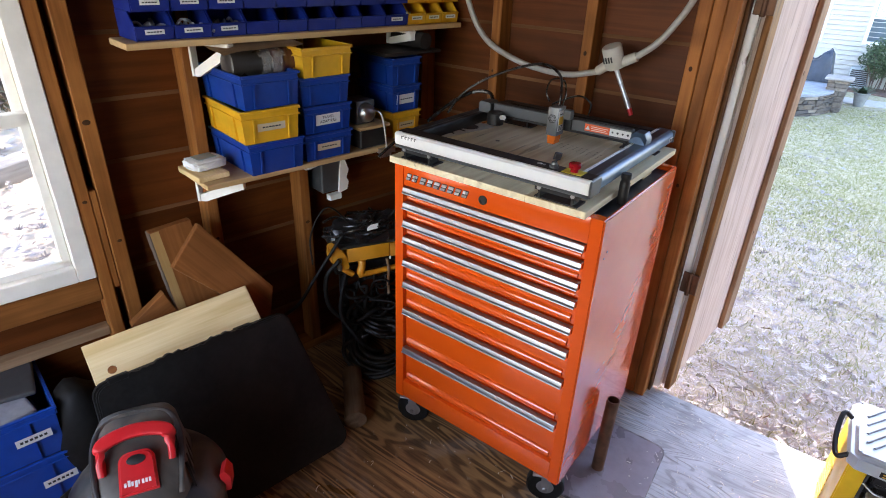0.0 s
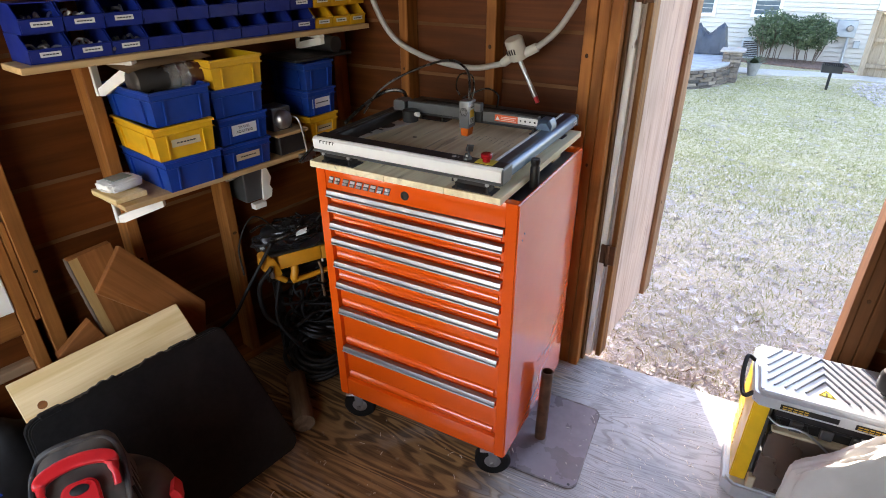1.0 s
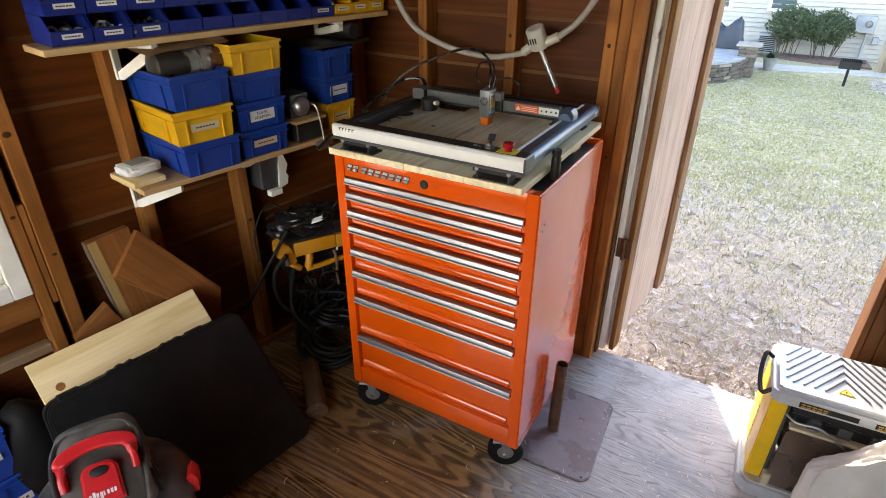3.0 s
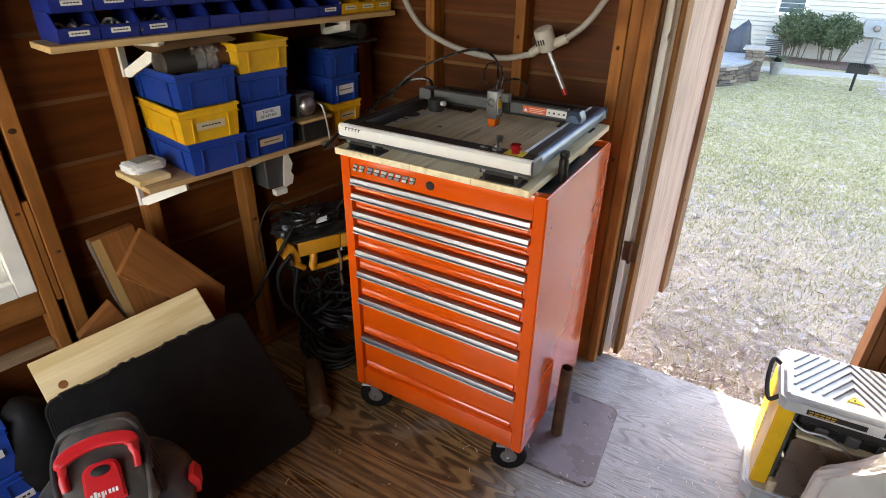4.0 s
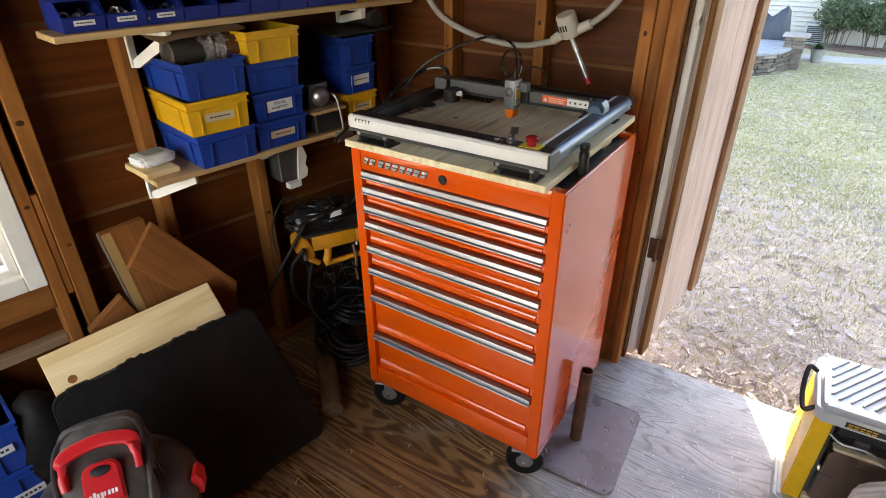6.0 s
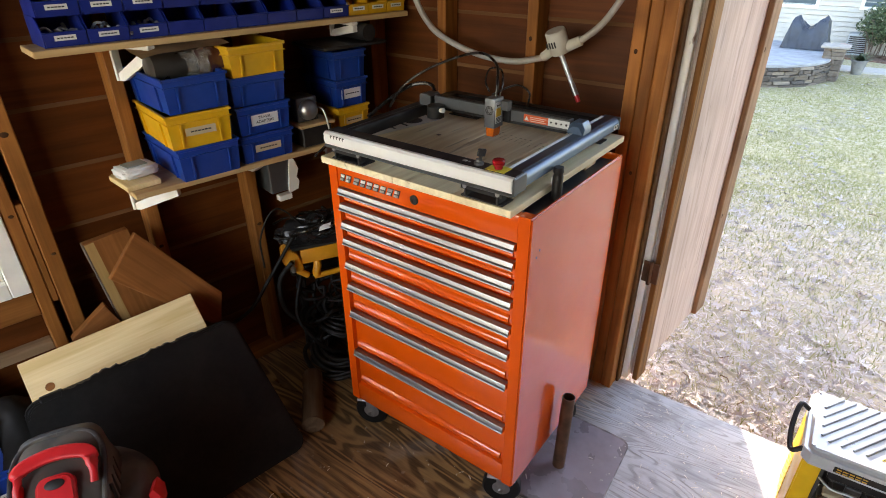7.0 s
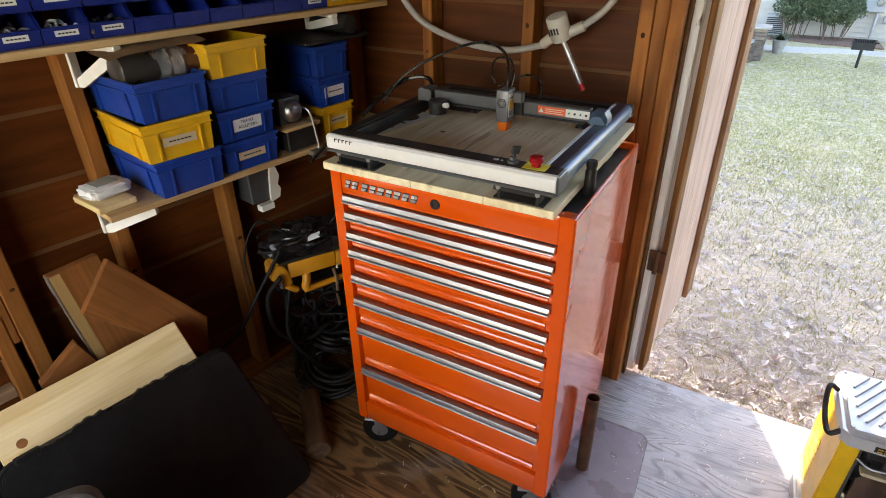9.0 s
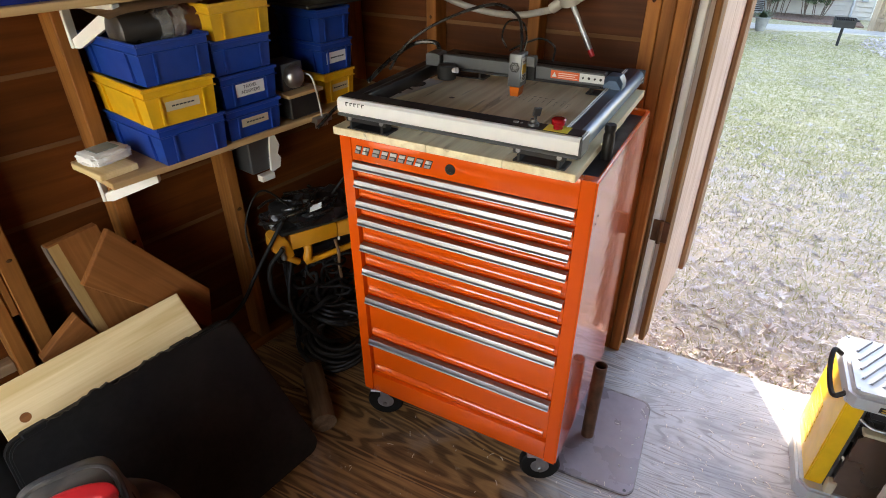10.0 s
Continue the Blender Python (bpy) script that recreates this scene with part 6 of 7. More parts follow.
        part("print", boxes(*[(x + 0.006 + 0.014 * k, -0.0022, 0.411 + 0.008 * r, x + 0.017 + 0.014 * k, -0.0017, 0.4145 + 0.008 * r) for k in range(5) for r in (0, 1)]), M["hazard_print"], l)
    part("cutter_head", boxes((0.078, 0.10, 0.25, 0.472, 0.24, 0.3845), bevel=0.01), M["dark"], t)
    part("roller_housing", boxes((0.085, 0.04, 0.30, 0.465, 0.099, 0.35), bevel=0.01), M["dark"], t)
    for x in (0.13, 0.21, 0.29, 0.38):
        part("bracket", boxes((x, 0.025, 0.315, x + 0.035, 0.0395, 0.352), bevel=0.003), M["gray_alu"], t)
    # added dark panel behind the works; keeps sunlight from showing through
    part("rear_panel", boxes((0.078, 0.27, 0.0565, 0.472, 0.285, 0.385), bevel=0.002), M["dark"], t)
    bm = bmesh.new()
    tube(bm, [(0.070, 0.03, 0.345), (0.10, 0.012, 0.338), (0.15, 0.004, 0.347), (0.19, 0.0, 0.335), (0.24, -0.002, 0.295), (0.275, 0.002, 0.268)], 0.0038)
    part("lever", bm, M["steel"], t)
    bm = bmesh.new()
    slab(bm, [(0.098, 0.020, 0.30), (0.084, 0.018, 0.285), (0.078, 0.010, 0.062), (0.47, 0.010, 0.062), (0.46, 0.020, 0.30)], 0.01)
    part("folded_table", bm, M["tray"], t, "folded brown metal table")
    part("table_edge", boxes((0.088, 0.014, 0.3005, 0.462, 0.045, 0.312), bevel=0.003), M["cream"], t)
    part("column", boxes((0.0655, 0.03, 0.056, 0.0760, 0.09, 0.38), bevel=0.002), M["gray_alu"], t)
    part("hinge_block", boxes((0.066, 0.004, 0.056, 0.090, 0.029, 0.105), bevel=0.003), M["cream"], t)
    part("motor_housing", boxes((0.10, 0.115, 0.175, 0.30, 0.235, 0.249), bevel=0.012, seg=2), M["gray_alu"], t)
    part("chip_guard", boxes((0.082, 0.031, 0.353, 0.465, 0.045, 0.3745), bevel=0.003), M["dark"], t)
    for x in (0.10, 0.175, 0.315, 0.425):
        bm = bmesh.new()
        rod(bm, (x, 0.016, 0.333), (x, 0.0395, 0.333), 0.0055, seg=10)
        part("bolt", bm, M["chrome"], t)
    bm = bmesh.new()
    tube(bm, [(0.31, 0.02, 0.365), (0.325, -0.004, 0.36), (0.332, -0.008, 0.335), (0.328, 0.002, 0.312)], 0.006, 8, 6)
    part("hook", bm, M["silver"], t, "bent silver hook")
    part("bed", boxes((0.09, 0.062, 0.056, 0.47, 0.268, 0.08), bevel=0.003), M["steel"], t)
    bm = bmesh.new()
    rod(bm, (0.42, 0.02, 0.28), (0.42, 0.0, 0.33), 0.008)
    part("knob_post", bm, M["chrome"], t)
    return t


M["hazard_print"] = plain("amber_print", (0.55, 0.36, 0.04), 0.5, 0, 0.05, 60, 0.0)
# darker copy of the silver: the ribs' shadow lines put into their colour
M["silver_rib_shadow"] = plain("shadowed_silver_rib", (0.24, 0.27, 0.31), 0.34, 0.35, 0.06, 30, 0.04)
M["tray"] = plain("brown_steel", (0.30, 0.245, 0.205), 0.3, 0.9, 0.2, 12, 0.05, 0.2)
M["cream"] = plain("cream_paint", (0.50, 0.44, 0.30), 0.5, 0, 0.08, 30, 0.05, 0.2)
planer()

# cloth cover draped over something box-like before the planer
rnd = random.Random(23)
planes = []
for k in range(26):
    n_ = Vector((rnd.gauss(0, 1), rnd.gauss(0, 1), rnd.gauss(0.4, 0.8))).normalized()
    planes.append((n_, rnd.uniform(0.86, 1.06)))
bm = bmesh.new()
bmesh.ops.create_icosphere(bm, subdivisions=6, radius=1.0)
for v in bm.verts:
    c = v.co.copy()
    w = (c + 0.08 * noise.noise_vector(c * 2.3)).normalized()
    r = (abs(w.x) ** 3 + abs(w.y) ** 3 + abs(w.z) ** 3) ** (-1 / 3)
    r = min([d / n_.dot(w) for n_, d in planes if n_.dot(w) > 0.2] + [r])
    ridge = 1 - 2 * abs(noise.noise(Vector((c.x * 3.4, c.y * 3.4, c.z * 1.2)) + Vector((9, 2, 4))))
    r *= 1 + 0.035 * ridge + 0.012 * (1 - 2 * abs(noise.noise(c * 7.5)))
    v.co = Vector((c.x * 0.285 * r, c.y * 0.105 * r, max(-0.002, (c.z * r + 0.36) * 0.372 * (1 + 0.22 * c.y))))
tarp = new("draped_cover", mesh_of("draped_cover", bm, plain("pale_tarp", (0.56, 0.54, 0.50), 0.5, 0, 0.12, 6, 0.25, 0.15), 24))
tarp.matrix_world = pose(1.078, 0.212, 0.003, 0, 0, 3)
tagged(tarp, "crumpled pale grey tarp draped over something on the floor", "tarp")

# wood shavings
rnd = random.Random(7)
bm = bmesh.new()
for k in range(2300):
    x, y = rnd.uniform(-0.7, 0.9), rnd.uniform(-0.6, 0.8)
    if x < 0.1 and rnd.random() < 0.93 or 0.09 < y < 0.52 and x < 0.23 and rnd.random() < 0.7:
        continue
    a, l, w = rnd.uniform(0, 6.3), 0.0015 + 0.010 * rnd.random() ** 2.3, rnd.uniform(0.0007, 0.0018)
    d, n = Vector((math.cos(a), math.sin(a), 0)) * l, Vector((-math.sin(a), math.cos(a), 0)) * w
    c = Vector((x, y, 0.0056 if x < 0.23 and y > 0.09 and y < 0.52 else 0.0008))
    h = Vector((0, 0, rnd.uniform(0.001, 0.004)))
    bm.faces.new([bm.verts.new(p) for p in (c - d - n, c + h - n, c + h + n, c - d + n)])
    bm.faces.new([bm.verts.new(p) for p in (c + h - n, c + d - n, c + d + n, c + h + n)])
tagged(new("wood_shavings", mesh_of("wood_shavings", bm, plain("shaving", (0.78, 0.72, 0.62), 0.7, 0, 0.1, 30, 0))), "pale curled wood shavings scattered on the floor", "shavings", kind="stuff")

# ---- the yard ----
GZ = -1.15


def ground_z(x, y):
    s = min(1.0, max(0.0, (y - 1.4) / 8.5))
    far = -0.22 * min(1.0, max(0.0, (y - 15) / 4))
    return -0.2 + (GZ + 0.2) * (s * s * (3 - 2 * s)) + far + 0.02 * noise.noise(Vector((x * 0.9, y * 0.9, 0)))


m, nt, b = mat("winter_lawn")
n1, n2, n3 = tex(nt, "noise", 0.9, detail=6, distort=0.4), tex(nt, "noise", 14, detail=6), tex(nt, "noise", 90, detail=3)
green, straw, soil = (0.31, 0.285, 0.085), (0.58, 0.48, 0.32), (0.46, 0.39, 0.33)
c = mixc(nt, ramp(nt, n2, [(0.38, (0, 0, 0)), (0.62, (1, 1, 1))]), green, straw)
sep = nt.nodes.new("ShaderNodeSeparateXYZ")
tc = nt.nodes.new("ShaderNodeTexCoord")
nt.links.new(tc.outputs["Object"], sep.inputs[0])
mr = nt.nodes.new("ShaderNodeMapRange")
mr.inputs["From Min"].default_value, mr.inputs["From Max"].default_value = 2.0, 6.5
nt.links.new(sep.outputs["Y"], mr.inputs["Value"])
addn = nt.nodes.new("ShaderNodeMath")
addn.operation = "ADD"
nt.links.new(mr.outputs[0], addn.inputs[0])
sub = nt.nodes.new("ShaderNodeMath")
sub.operation = "MULTIPLY_ADD"
nt.links.new(n1, sub.inputs[0])
sub.inputs[1].default_value, sub.inputs[2].default_value = 1.2, -0.6
nt.links.new(sub.outputs[0], addn.inputs[1])
bare = mixc(nt, ramp(nt, n2, [(0.35, (0, 0, 0)), (0.65, (1, 1, 1))]), soil, straw)
c = mixc(nt, ramp(nt, addn.outputs[0], [(0.25, (0, 0, 0)), (0.75, (1, 1, 1))]), bare, c)
damp = tex(nt, "noise", 2.4, detail=7, distort=0.8)
c = mixc(nt, ramp(nt, damp, [(0.50, (0, 0, 0)), (0.70, (0.5, 0.5, 0.5))]), c, (0.27, 0.235, 0.215))
c = mixc(nt, 0.22, c, ramp(nt, n3, [(0.3, (0.24, 0.20, 0.13)), (0.7, (0.56, 0.49, 0.36))]))
nt.links.new(c, b.inputs["Base Color"])
b.inputs["Roughness"].default_value = 0.95
bump(nt, b, n2, 0.6, 0.02)
M["lawn"] = m

bm = bmesh.new()
xs = [-150, -60, -30, -16] + [-9 + 0.75 * k for k in range(29)] + [18, 30, 60, 150]
ys = [-150, -50, -20, -8, -2] + [0.5 * k for k in range(50)] + [28, 34, 50, 90, 200]
grid = [[bm.verts.new((x, y, ground_z(x, y))) for y in ys] for x in xs]
for i in range(len(xs) - 1):
    for j in range(len(ys) - 1):
        bm.faces.new((grid[i][j], grid[i + 1][j], grid[i + 1][j + 1], grid[i][j + 1]))
tagged(new("ground", mesh_of("ground", bm, M["lawn"], 80)), "patchy winter lawn sloping down from the shed", "ground", kind="structure")

# dry leaves: curled lobed blades lying on the ground
m, nt, b = mat("dry_leaf")
g = nt.nodes.new("ShaderNodeNewGeometry")
c = ramp(nt, g.outputs["Random Per Island"], [(0.0, (0.24, 0.195, 0.17)), (0.3, (0.37, 0.32, 0.295)), (0.7, (0.49, 0.445, 0.42)), (1.0, (0.60, 0.56, 0.535))])
c = mixc(nt, 0.18, c, ramp(nt, tex(nt, "noise", 60, detail=4), [(0.3, (0.14, 0.10, 0.08)), (0.7, (0.6, 0.5, 0.4))]))
nt.links.new(c, b.inputs["Base Color"])
b.inputs["Roughness"].default_value = 0.6
M["leaf"] = m
rnd = random.Random(11)
verts, faces = [], []
HALF = [(0.03, -0.75), (0.10, -0.62), (0.34, -0.62), (0.12, -0.40), (0.16, -0.30), (0.58, -0.12), (0.50, 0.02), (0.14, 0.02), (0.17, 0.14), (0.52, 0.42), (0.36, 0.46), (0.13, 0.44), (0.20, 0.72), (0.08, 0.68)]
LOBES = [(0, -1.15)] + HALF + [(0.0, 1.0)] + [(-u, v) for u, v in reversed(HALF)]


def leaf_at(x, y, size, z):
    a, tip, curl = rnd.uniform(0, 6.28), rnd.uniform(-0.8, 0.8), rnd.uniform(-0.5, 1.5)
    roll_ = rnd.uniform(-1.0, 1.0)
    ca, sa, k0 = math.cos(a), math.sin(a), len(verts)
    for u, v in [(0, 0)] + LOBES:
        h = curl * u * u * 1.2 + tip * v * 0.35 + roll_ * u * 0.5 + 0.2 * curl * v * v
        verts.append((x + size * (u * ca - v * sa), y + size * (u * sa + v * ca), z + size * (h + 0.16)))
    n = len(LOBES)
    for i in range(n):
        faces.append((k0, k0 + 1 + i, k0 + 1 + (i + 1) % n))


for k in range(1900):
    y = 0.92 + 5.2 * rnd.random() ** 2.1
    x = rnd.uniform(-0.3 - 0.05 * y, 1.6 + 0.45 * y)
    if y < 1.75 and x < -0.25:
        continue
    if rnd.random() < (y - 3.0) / 4.5:
        continue
    leaf_at(x, y, rnd.uniform(0.016, 0.040) * (1.25 if rnd.random() < 0.2 else 1.0), ground_z(x, y) + rnd.uniform(0.002, 0.016))
for k in range(560):
    y = rnd.uniform(2.6, 14.8)
    x = rnd.uniform(-0.8, 0.8 + 0.32 * y)
    leaf_at(x, y, rnd.uniform(0.026, 0.052), ground_z(x, y) + 0.012)
for k in range(2600):
    x = -2.0 - 11.0 * rnd.random() ** 1.4
    y = rnd.uniform(-1.6, 1.2) + 0.30 * -x - 0.9
    leaf_at(x, y, rnd.uniform(0.03, 0.065), ground_z(x, y) + rnd.uniform(0.004, 0.03))
me = bpy.data.meshes.new("fallen_leaves")
me.from_pydata(verts, [], faces)
me.materials.append(M["leaf"])
tagged(new("fallen_leaves", me), "dry curled oak leaves strewn over the lawn", "leaves", kind="stuff")

# grass: thin blades
m, nt, b = mat("dry_grass")
g = nt.nodes.new("ShaderNodeNewGeometry")
c = ramp(nt, g.outputs["Random Per Island"], [(0.0, (0.27, 0.265, 0.10)), (0.38, (0.345, 0.325, 0.13)), (0.75, (0.43, 0.385, 0.19)), (1.0, (0.53, 0.46, 0.28))])
c = mixc(nt, ramp(nt, tex(nt, "noise", 1.1, detail=6, distort=0.5), [(0.40, (0, 0, 0)), (0.60, (0.65, 0.65, 0.65))]), c, (0.275, 0.275, 0.085))
nt.links.new(c, b.inputs["Base Color"])
b.inputs["Roughness"].default_value = 0.8
verts, faces = [], []
for k in range(150000):
    y = 0.92 + 14.3 * rnd.random() ** 1.35
    x = rnd.uniform(-0.3 - 0.14 * y, 1.3 + 0.40 * y)
    if y < 1.75 and x < -0.25:
        continue
    if rnd.random() > 0.20 * y + 0.06 or (y > 12.2 and x < 0.2 and (x + 2.1) ** 2 + (y - 14) ** 2 < 3.8):
        continue
    if y > 14.6 + 0.4 * noise.noise(Vector((x, 3, 0))):
        continue
    z = ground_z(x, y) - 0.003
    a, l = rnd.uniform(0, 6.28), rnd.uniform(0.02, 0.06)
    lean, w = rnd.uniform(0.3, 1.2), rnd.uniform(0.0012, 0.003) * (1 + y * 0.12)
    dx, dy = math.cos(a), math.sin(a)
    k0 = len(verts)
    verts += [(x - dy * w, y + dx * w, z), (x + dy * w, y - dx * w, z), (x + dx * l * lean, y + dy * l * lean, z + l * 0.7)]
    faces.append((k0, k0 + 1, k0 + 2))
me = bpy.data.meshes.new("grass_blades")
me.from_pydata(verts, [], faces)
me.materials.append(m)
tagged(new("grass_blades", me), "sparse straw-coloured and green grass blades", "grass", kind="stuff")

# litter: straw and leaf fragments
m, nt, b = mat("leaf_litter")
g = nt.nodes.new("ShaderNodeNewGeometry")
nt.links.new(ramp(nt, g.outputs["Random Per Island"], [(0.0, (0.27, 0.215, 0.185)), (0.35, (0.45, 0.39, 0.355)), (0.75, (0.58, 0.51, 0.46)), (1.0, (0.74, 0.68, 0.63))]), b.inputs["Base Color"])
b.inputs["Roughness"].default_value = 0.8
M["litter"] = m
verts, faces = [], []
for k in range(42000):
    y = 0.9 + 5.6 * rnd.random() ** 2.1
    x = rnd.uniform(-0.3 - 0.05 * y, 1.4 + 0.42 * y)
    if y < 1.7 and x < -0.25:
        continue
    a, l, w = rnd.uniform(0, 6.28), rnd.uniform(0.005, 0.024), rnd.uniform(0.0009, 0.003)
    z = ground_z(x, y) + rnd.uniform(0.001, 0.012)
    dx, dy, h = math.cos(a), math.sin(a), rnd.uniform(-0.3, 0.5) * l
    k0 = len(verts)
    verts += [(x - dx * l - dy * w, y - dy * l + dx * w, z), (x - dx * l + dy * w, y - dy * l - dx * w, z), (x + dx * l + dy * w, y + dy * l - dx * w, z + h), (x + dx * l - dy * w, y + dy * l + dx * w, z + h)]
    faces.append((k0, k0 + 1, k0 + 2, k0 + 3))
me = bpy.data.meshes.new("leaf_litter")
me.from_pydata(verts, [], faces)
me.materials.append(M["litter"])
tagged(new("leaf_litter", me), "broken leaf and straw litter by the doorway", "litter", kind="stuff")

# twigs
bm = bmesh.new()
for k in range(30):
    y = 0.95 + 4 * rnd.random() ** 1.5
    x = rnd.uniform(0.15, 1.3 + 0.4 * y)
    a, l = rnd.uniform(0, 6.28), rnd.uniform(0.03, 0.09)
    p = Vector((x, y, ground_z(x, y) + 0.012))
    d = Vector((math.cos(a), math.sin(a), 0.05)) * l
    tube(bm, [p, p + d * 0.5 + Vector((0.01, 0.0, 0.01)), p + d], 0.0025, 5, 2)
tagged(new("twigs", mesh_of("twigs", bm, M["door_stile"], 60)), "thin brown twigs among the leaves", "twigs", kind="stuff")

# ---- house ----
HY = 19.1
M["shingle"] = plain("grey_shingle", (0.10, 0.095, 0.09), 0.9, 0, 0.25, 6, 0.3)
house = thing("house", "white vinyl-sided house across the yard", "house", pose(0, HY, GZ - 0.25))
part("wall", boxes((-14, 0.05, 0, 2.78, 7, 5.6)), M["vinyl"], house)
part("foundation", boxes((-14, 0.0, 0, 2.78, 0.049, 0.10)), M["concrete"], house)
lap = bmesh.new()
prism(lap, [(0.0495, 0.018), (-0.004, 0.014), (0.028, 0.128), (0.0495, 0.128)], -8, 2.695, "x")
lap = mesh_of("siding_course", lap, M["vinyl"], None)
for k in range(42):
    piece("siding_course", lap, house, Matrix.Translation((0, 0, 0.095 + 0.128 * k)))
part("corner_trim", boxes((2.70, -0.01, 0.1, 2.81, 0.06, 5.6)), M["white"], house)
# upper storey and roof are unseen; ridge height is set to shade the lawn
bm = bmesh.new()
prism(bm, [(-0.45, 5.5), (3.5, 8.35), (7.5, 5.5), (7.5, 5.62), (3.5, 8.47), (-0.45, 5.62)], -14.4, 3.2, "x")
part("roof", bm, M["shingle"], house)
for x in (-14, 2.72):
    bm = bmesh.new()
    prism(bm, [(0.05, 5.6), (7, 5.6), (3.5, 8.3)], x, x + 0.06, "x")
    part("gable", bm, M["vinyl"], house)
M["pane_dark"] = plain("house_window_glass", (0.10, 0.13, 0.15), 0.06, 0, 0.1, 4, 0.0)
for x0, x1, z0 in ((-2.35, -1.45, 1.25), (-0.30, 0.32, 1.28)):
    w = part("window", boxes((x0 - 0.09, -0.02, z0 - 0.09, x0, 0.04, z0 + 1.3), (x1, -0.02, z0 - 0.09, x1 + 0.09, 0.04, z0 + 1.3), (x0, -0.02, z0 - 0.09, x1, 0.04, z0), (x0, -0.02, z0 + 1.21, x1, 0.04, z0 + 1.3), (x0, -0.01, z0 + 0.58, x1, 0.03, z0 + 0.62)), M["white"], house)
    part("pane", boxes((x0, 0.0, z0, x1, 0.02, z0 + 1.21)), M["pane_dark"], w)
    part("blind", boxes(*[(x0 + 0.01, -0.006, z0 + 0.64 + 0.045 * k, x1 - 0.01, -0.001, z0 + 0.682 + 0.045 * k) for k in range(12)]), M["label"], w)
M["box_grey"] = plain("grey_box_paint", (0.42, 0.44, 0.45), 0.5, 0.1, 0.05, 12, 0.03)
meter = thing("electric_meter", "grey electric meter box with round dial on the house wall", "meter box", pose(2.1, HY - 0.01, 0))
part("box", boxes((-0.24, -0.16, -0.62, 0.24, 0.02, -0.18), bevel=0.012), M["box_grey"], meter)
bm = bmesh.new()
lathe(bm, [(0.085, 0), (0.085, 0.05), (0.07, 0.08), (0.02, 0.085)], 24, Matrix.Translation((0.08, -0.161, -0.38)) @ pose(0, 0, 0, 90, 0, 0))
part("dial", bm, M["chrome"], meter, "round glass meter dial")
bm = bmesh.new()
rod(bm, (0.1, -0.08, -0.621), (0.1, -0.08, -1.4), 0.035)
part("conduit", bm, M["box_grey"], meter)
part("small_box", boxes((0.28, -0.08, -0.9, 0.42, 0.02, -0.72), bevel=0.01), M["box_grey"], meter)
unit = thing("air_conditioner", "grey outdoor air-conditioning unit beside the house wall", "air conditioner", pose(-0.17, HY - 0.35, GZ - 0.22))
part("cabinet", boxes((-0.25, -0.2, 0.05, 0.25, 0.2, 0.62), bevel=0.03, seg=2), M["box_grey"], unit)
for k in range(9):
    part("louvre", boxes((-0.21, -0.206, 0.12 + 0.05 * k, 0.21, -0.2005, 0.152 + 0.05 * k)), M["ink"], unit)


def shrub(cx, cy, z, rx, ry, top, seed, n=5200):
    """Multi-stemmed evergreen: bare stems below, a ragged crown of small leaves above."""
    r = random.Random(seed)
    t = thing("shrub", "dense evergreen shrub with bare lower stems", "shrub", pose(cx, cy, z), "shrubs by the house")
    for k in range(13):
        bm = bmesh.new()
        a = r.uniform(0, 6.28)
        p = Vector((0.25 * math.cos(a), 0.15 * math.sin(a), 0))
        q = Vector((rx * 0.75 * math.cos(a + r.uniform(-0.4, 0.4)), ry * 0.7 * math.sin(a), top * r.uniform(0.55, 0.85)))
        tube(bm, [p, p.lerp(q, 0.5) + Vector((r.uniform(-0.06, 0.06), 0, 0.08)), q], 0.012, 5, 3)
        part("stem", bm, M["bark_s"], t)
    vs, fs = [], []
    for k in range(n):
        while True:
            u = Vector((r.uniform(-1, 1), r.uniform(-1, 1), r.uniform(-1, 1)))
            l = u.length
            if l < 1 and l > 0.45 * r.random() + 0.3:
                break
        u *= 1 + 0.35 * noise.noise(u * 2.6 + Vector((seed, 0, 0)))
        c = Vector((u.x * rx, u.y * ry, top * 0.69 + u.z * top * 0.36))
        d = Vector((r.uniform(-1, 1), r.uniform(-1, 1), r.uniform(-0.4, 1))).normalized() * r.uniform(0.025, 0.05)
        s = d.cross(Vector((r.uniform(-1, 1), r.uniform(-1, 1), r.uniform(-1, 1)))).normalized() * 0.016
        k0 = len(vs)
        vs += [c - d, c + s, c + d, c - s]
        fs.append((k0, k0 + 1, k0 + 2, k0 + 3))
    me = bpy.data.meshes.new("crown")
    me.from_pydata([tuple(v) for v in vs], [], fs)
    me.materials.append(M["foliage"])
    cr = new("crown", me)
    cr.parent = t


m, nt, b = mat("evergreen_leaf")
g = nt.nodes.new("ShaderNodeNewGeometry")
nt.links.new(ramp(nt, g.outputs["Random Per Island"], [(0.0, (0.025, 0.05, 0.022)), (0.55, (0.075, 0.115, 0.05)), (1.0, (0.17, 0.20, 0.10))]), b.inputs["Base Color"])
b.inputs["Roughness"].default_value = 0.5
M["foliage"] = m
shrub(0.35, 18.3, GZ - 0.2, 0.60, 0.45, 1.32, 3)
shrub(1.25, 18.3, GZ - 0.2, 0.62, 0.45, 1.26, 8)

M["mulch"] = plain("mulch", (0.19, 0.115, 0.085), 0.95, 0, 0.5, 25, 0.6)


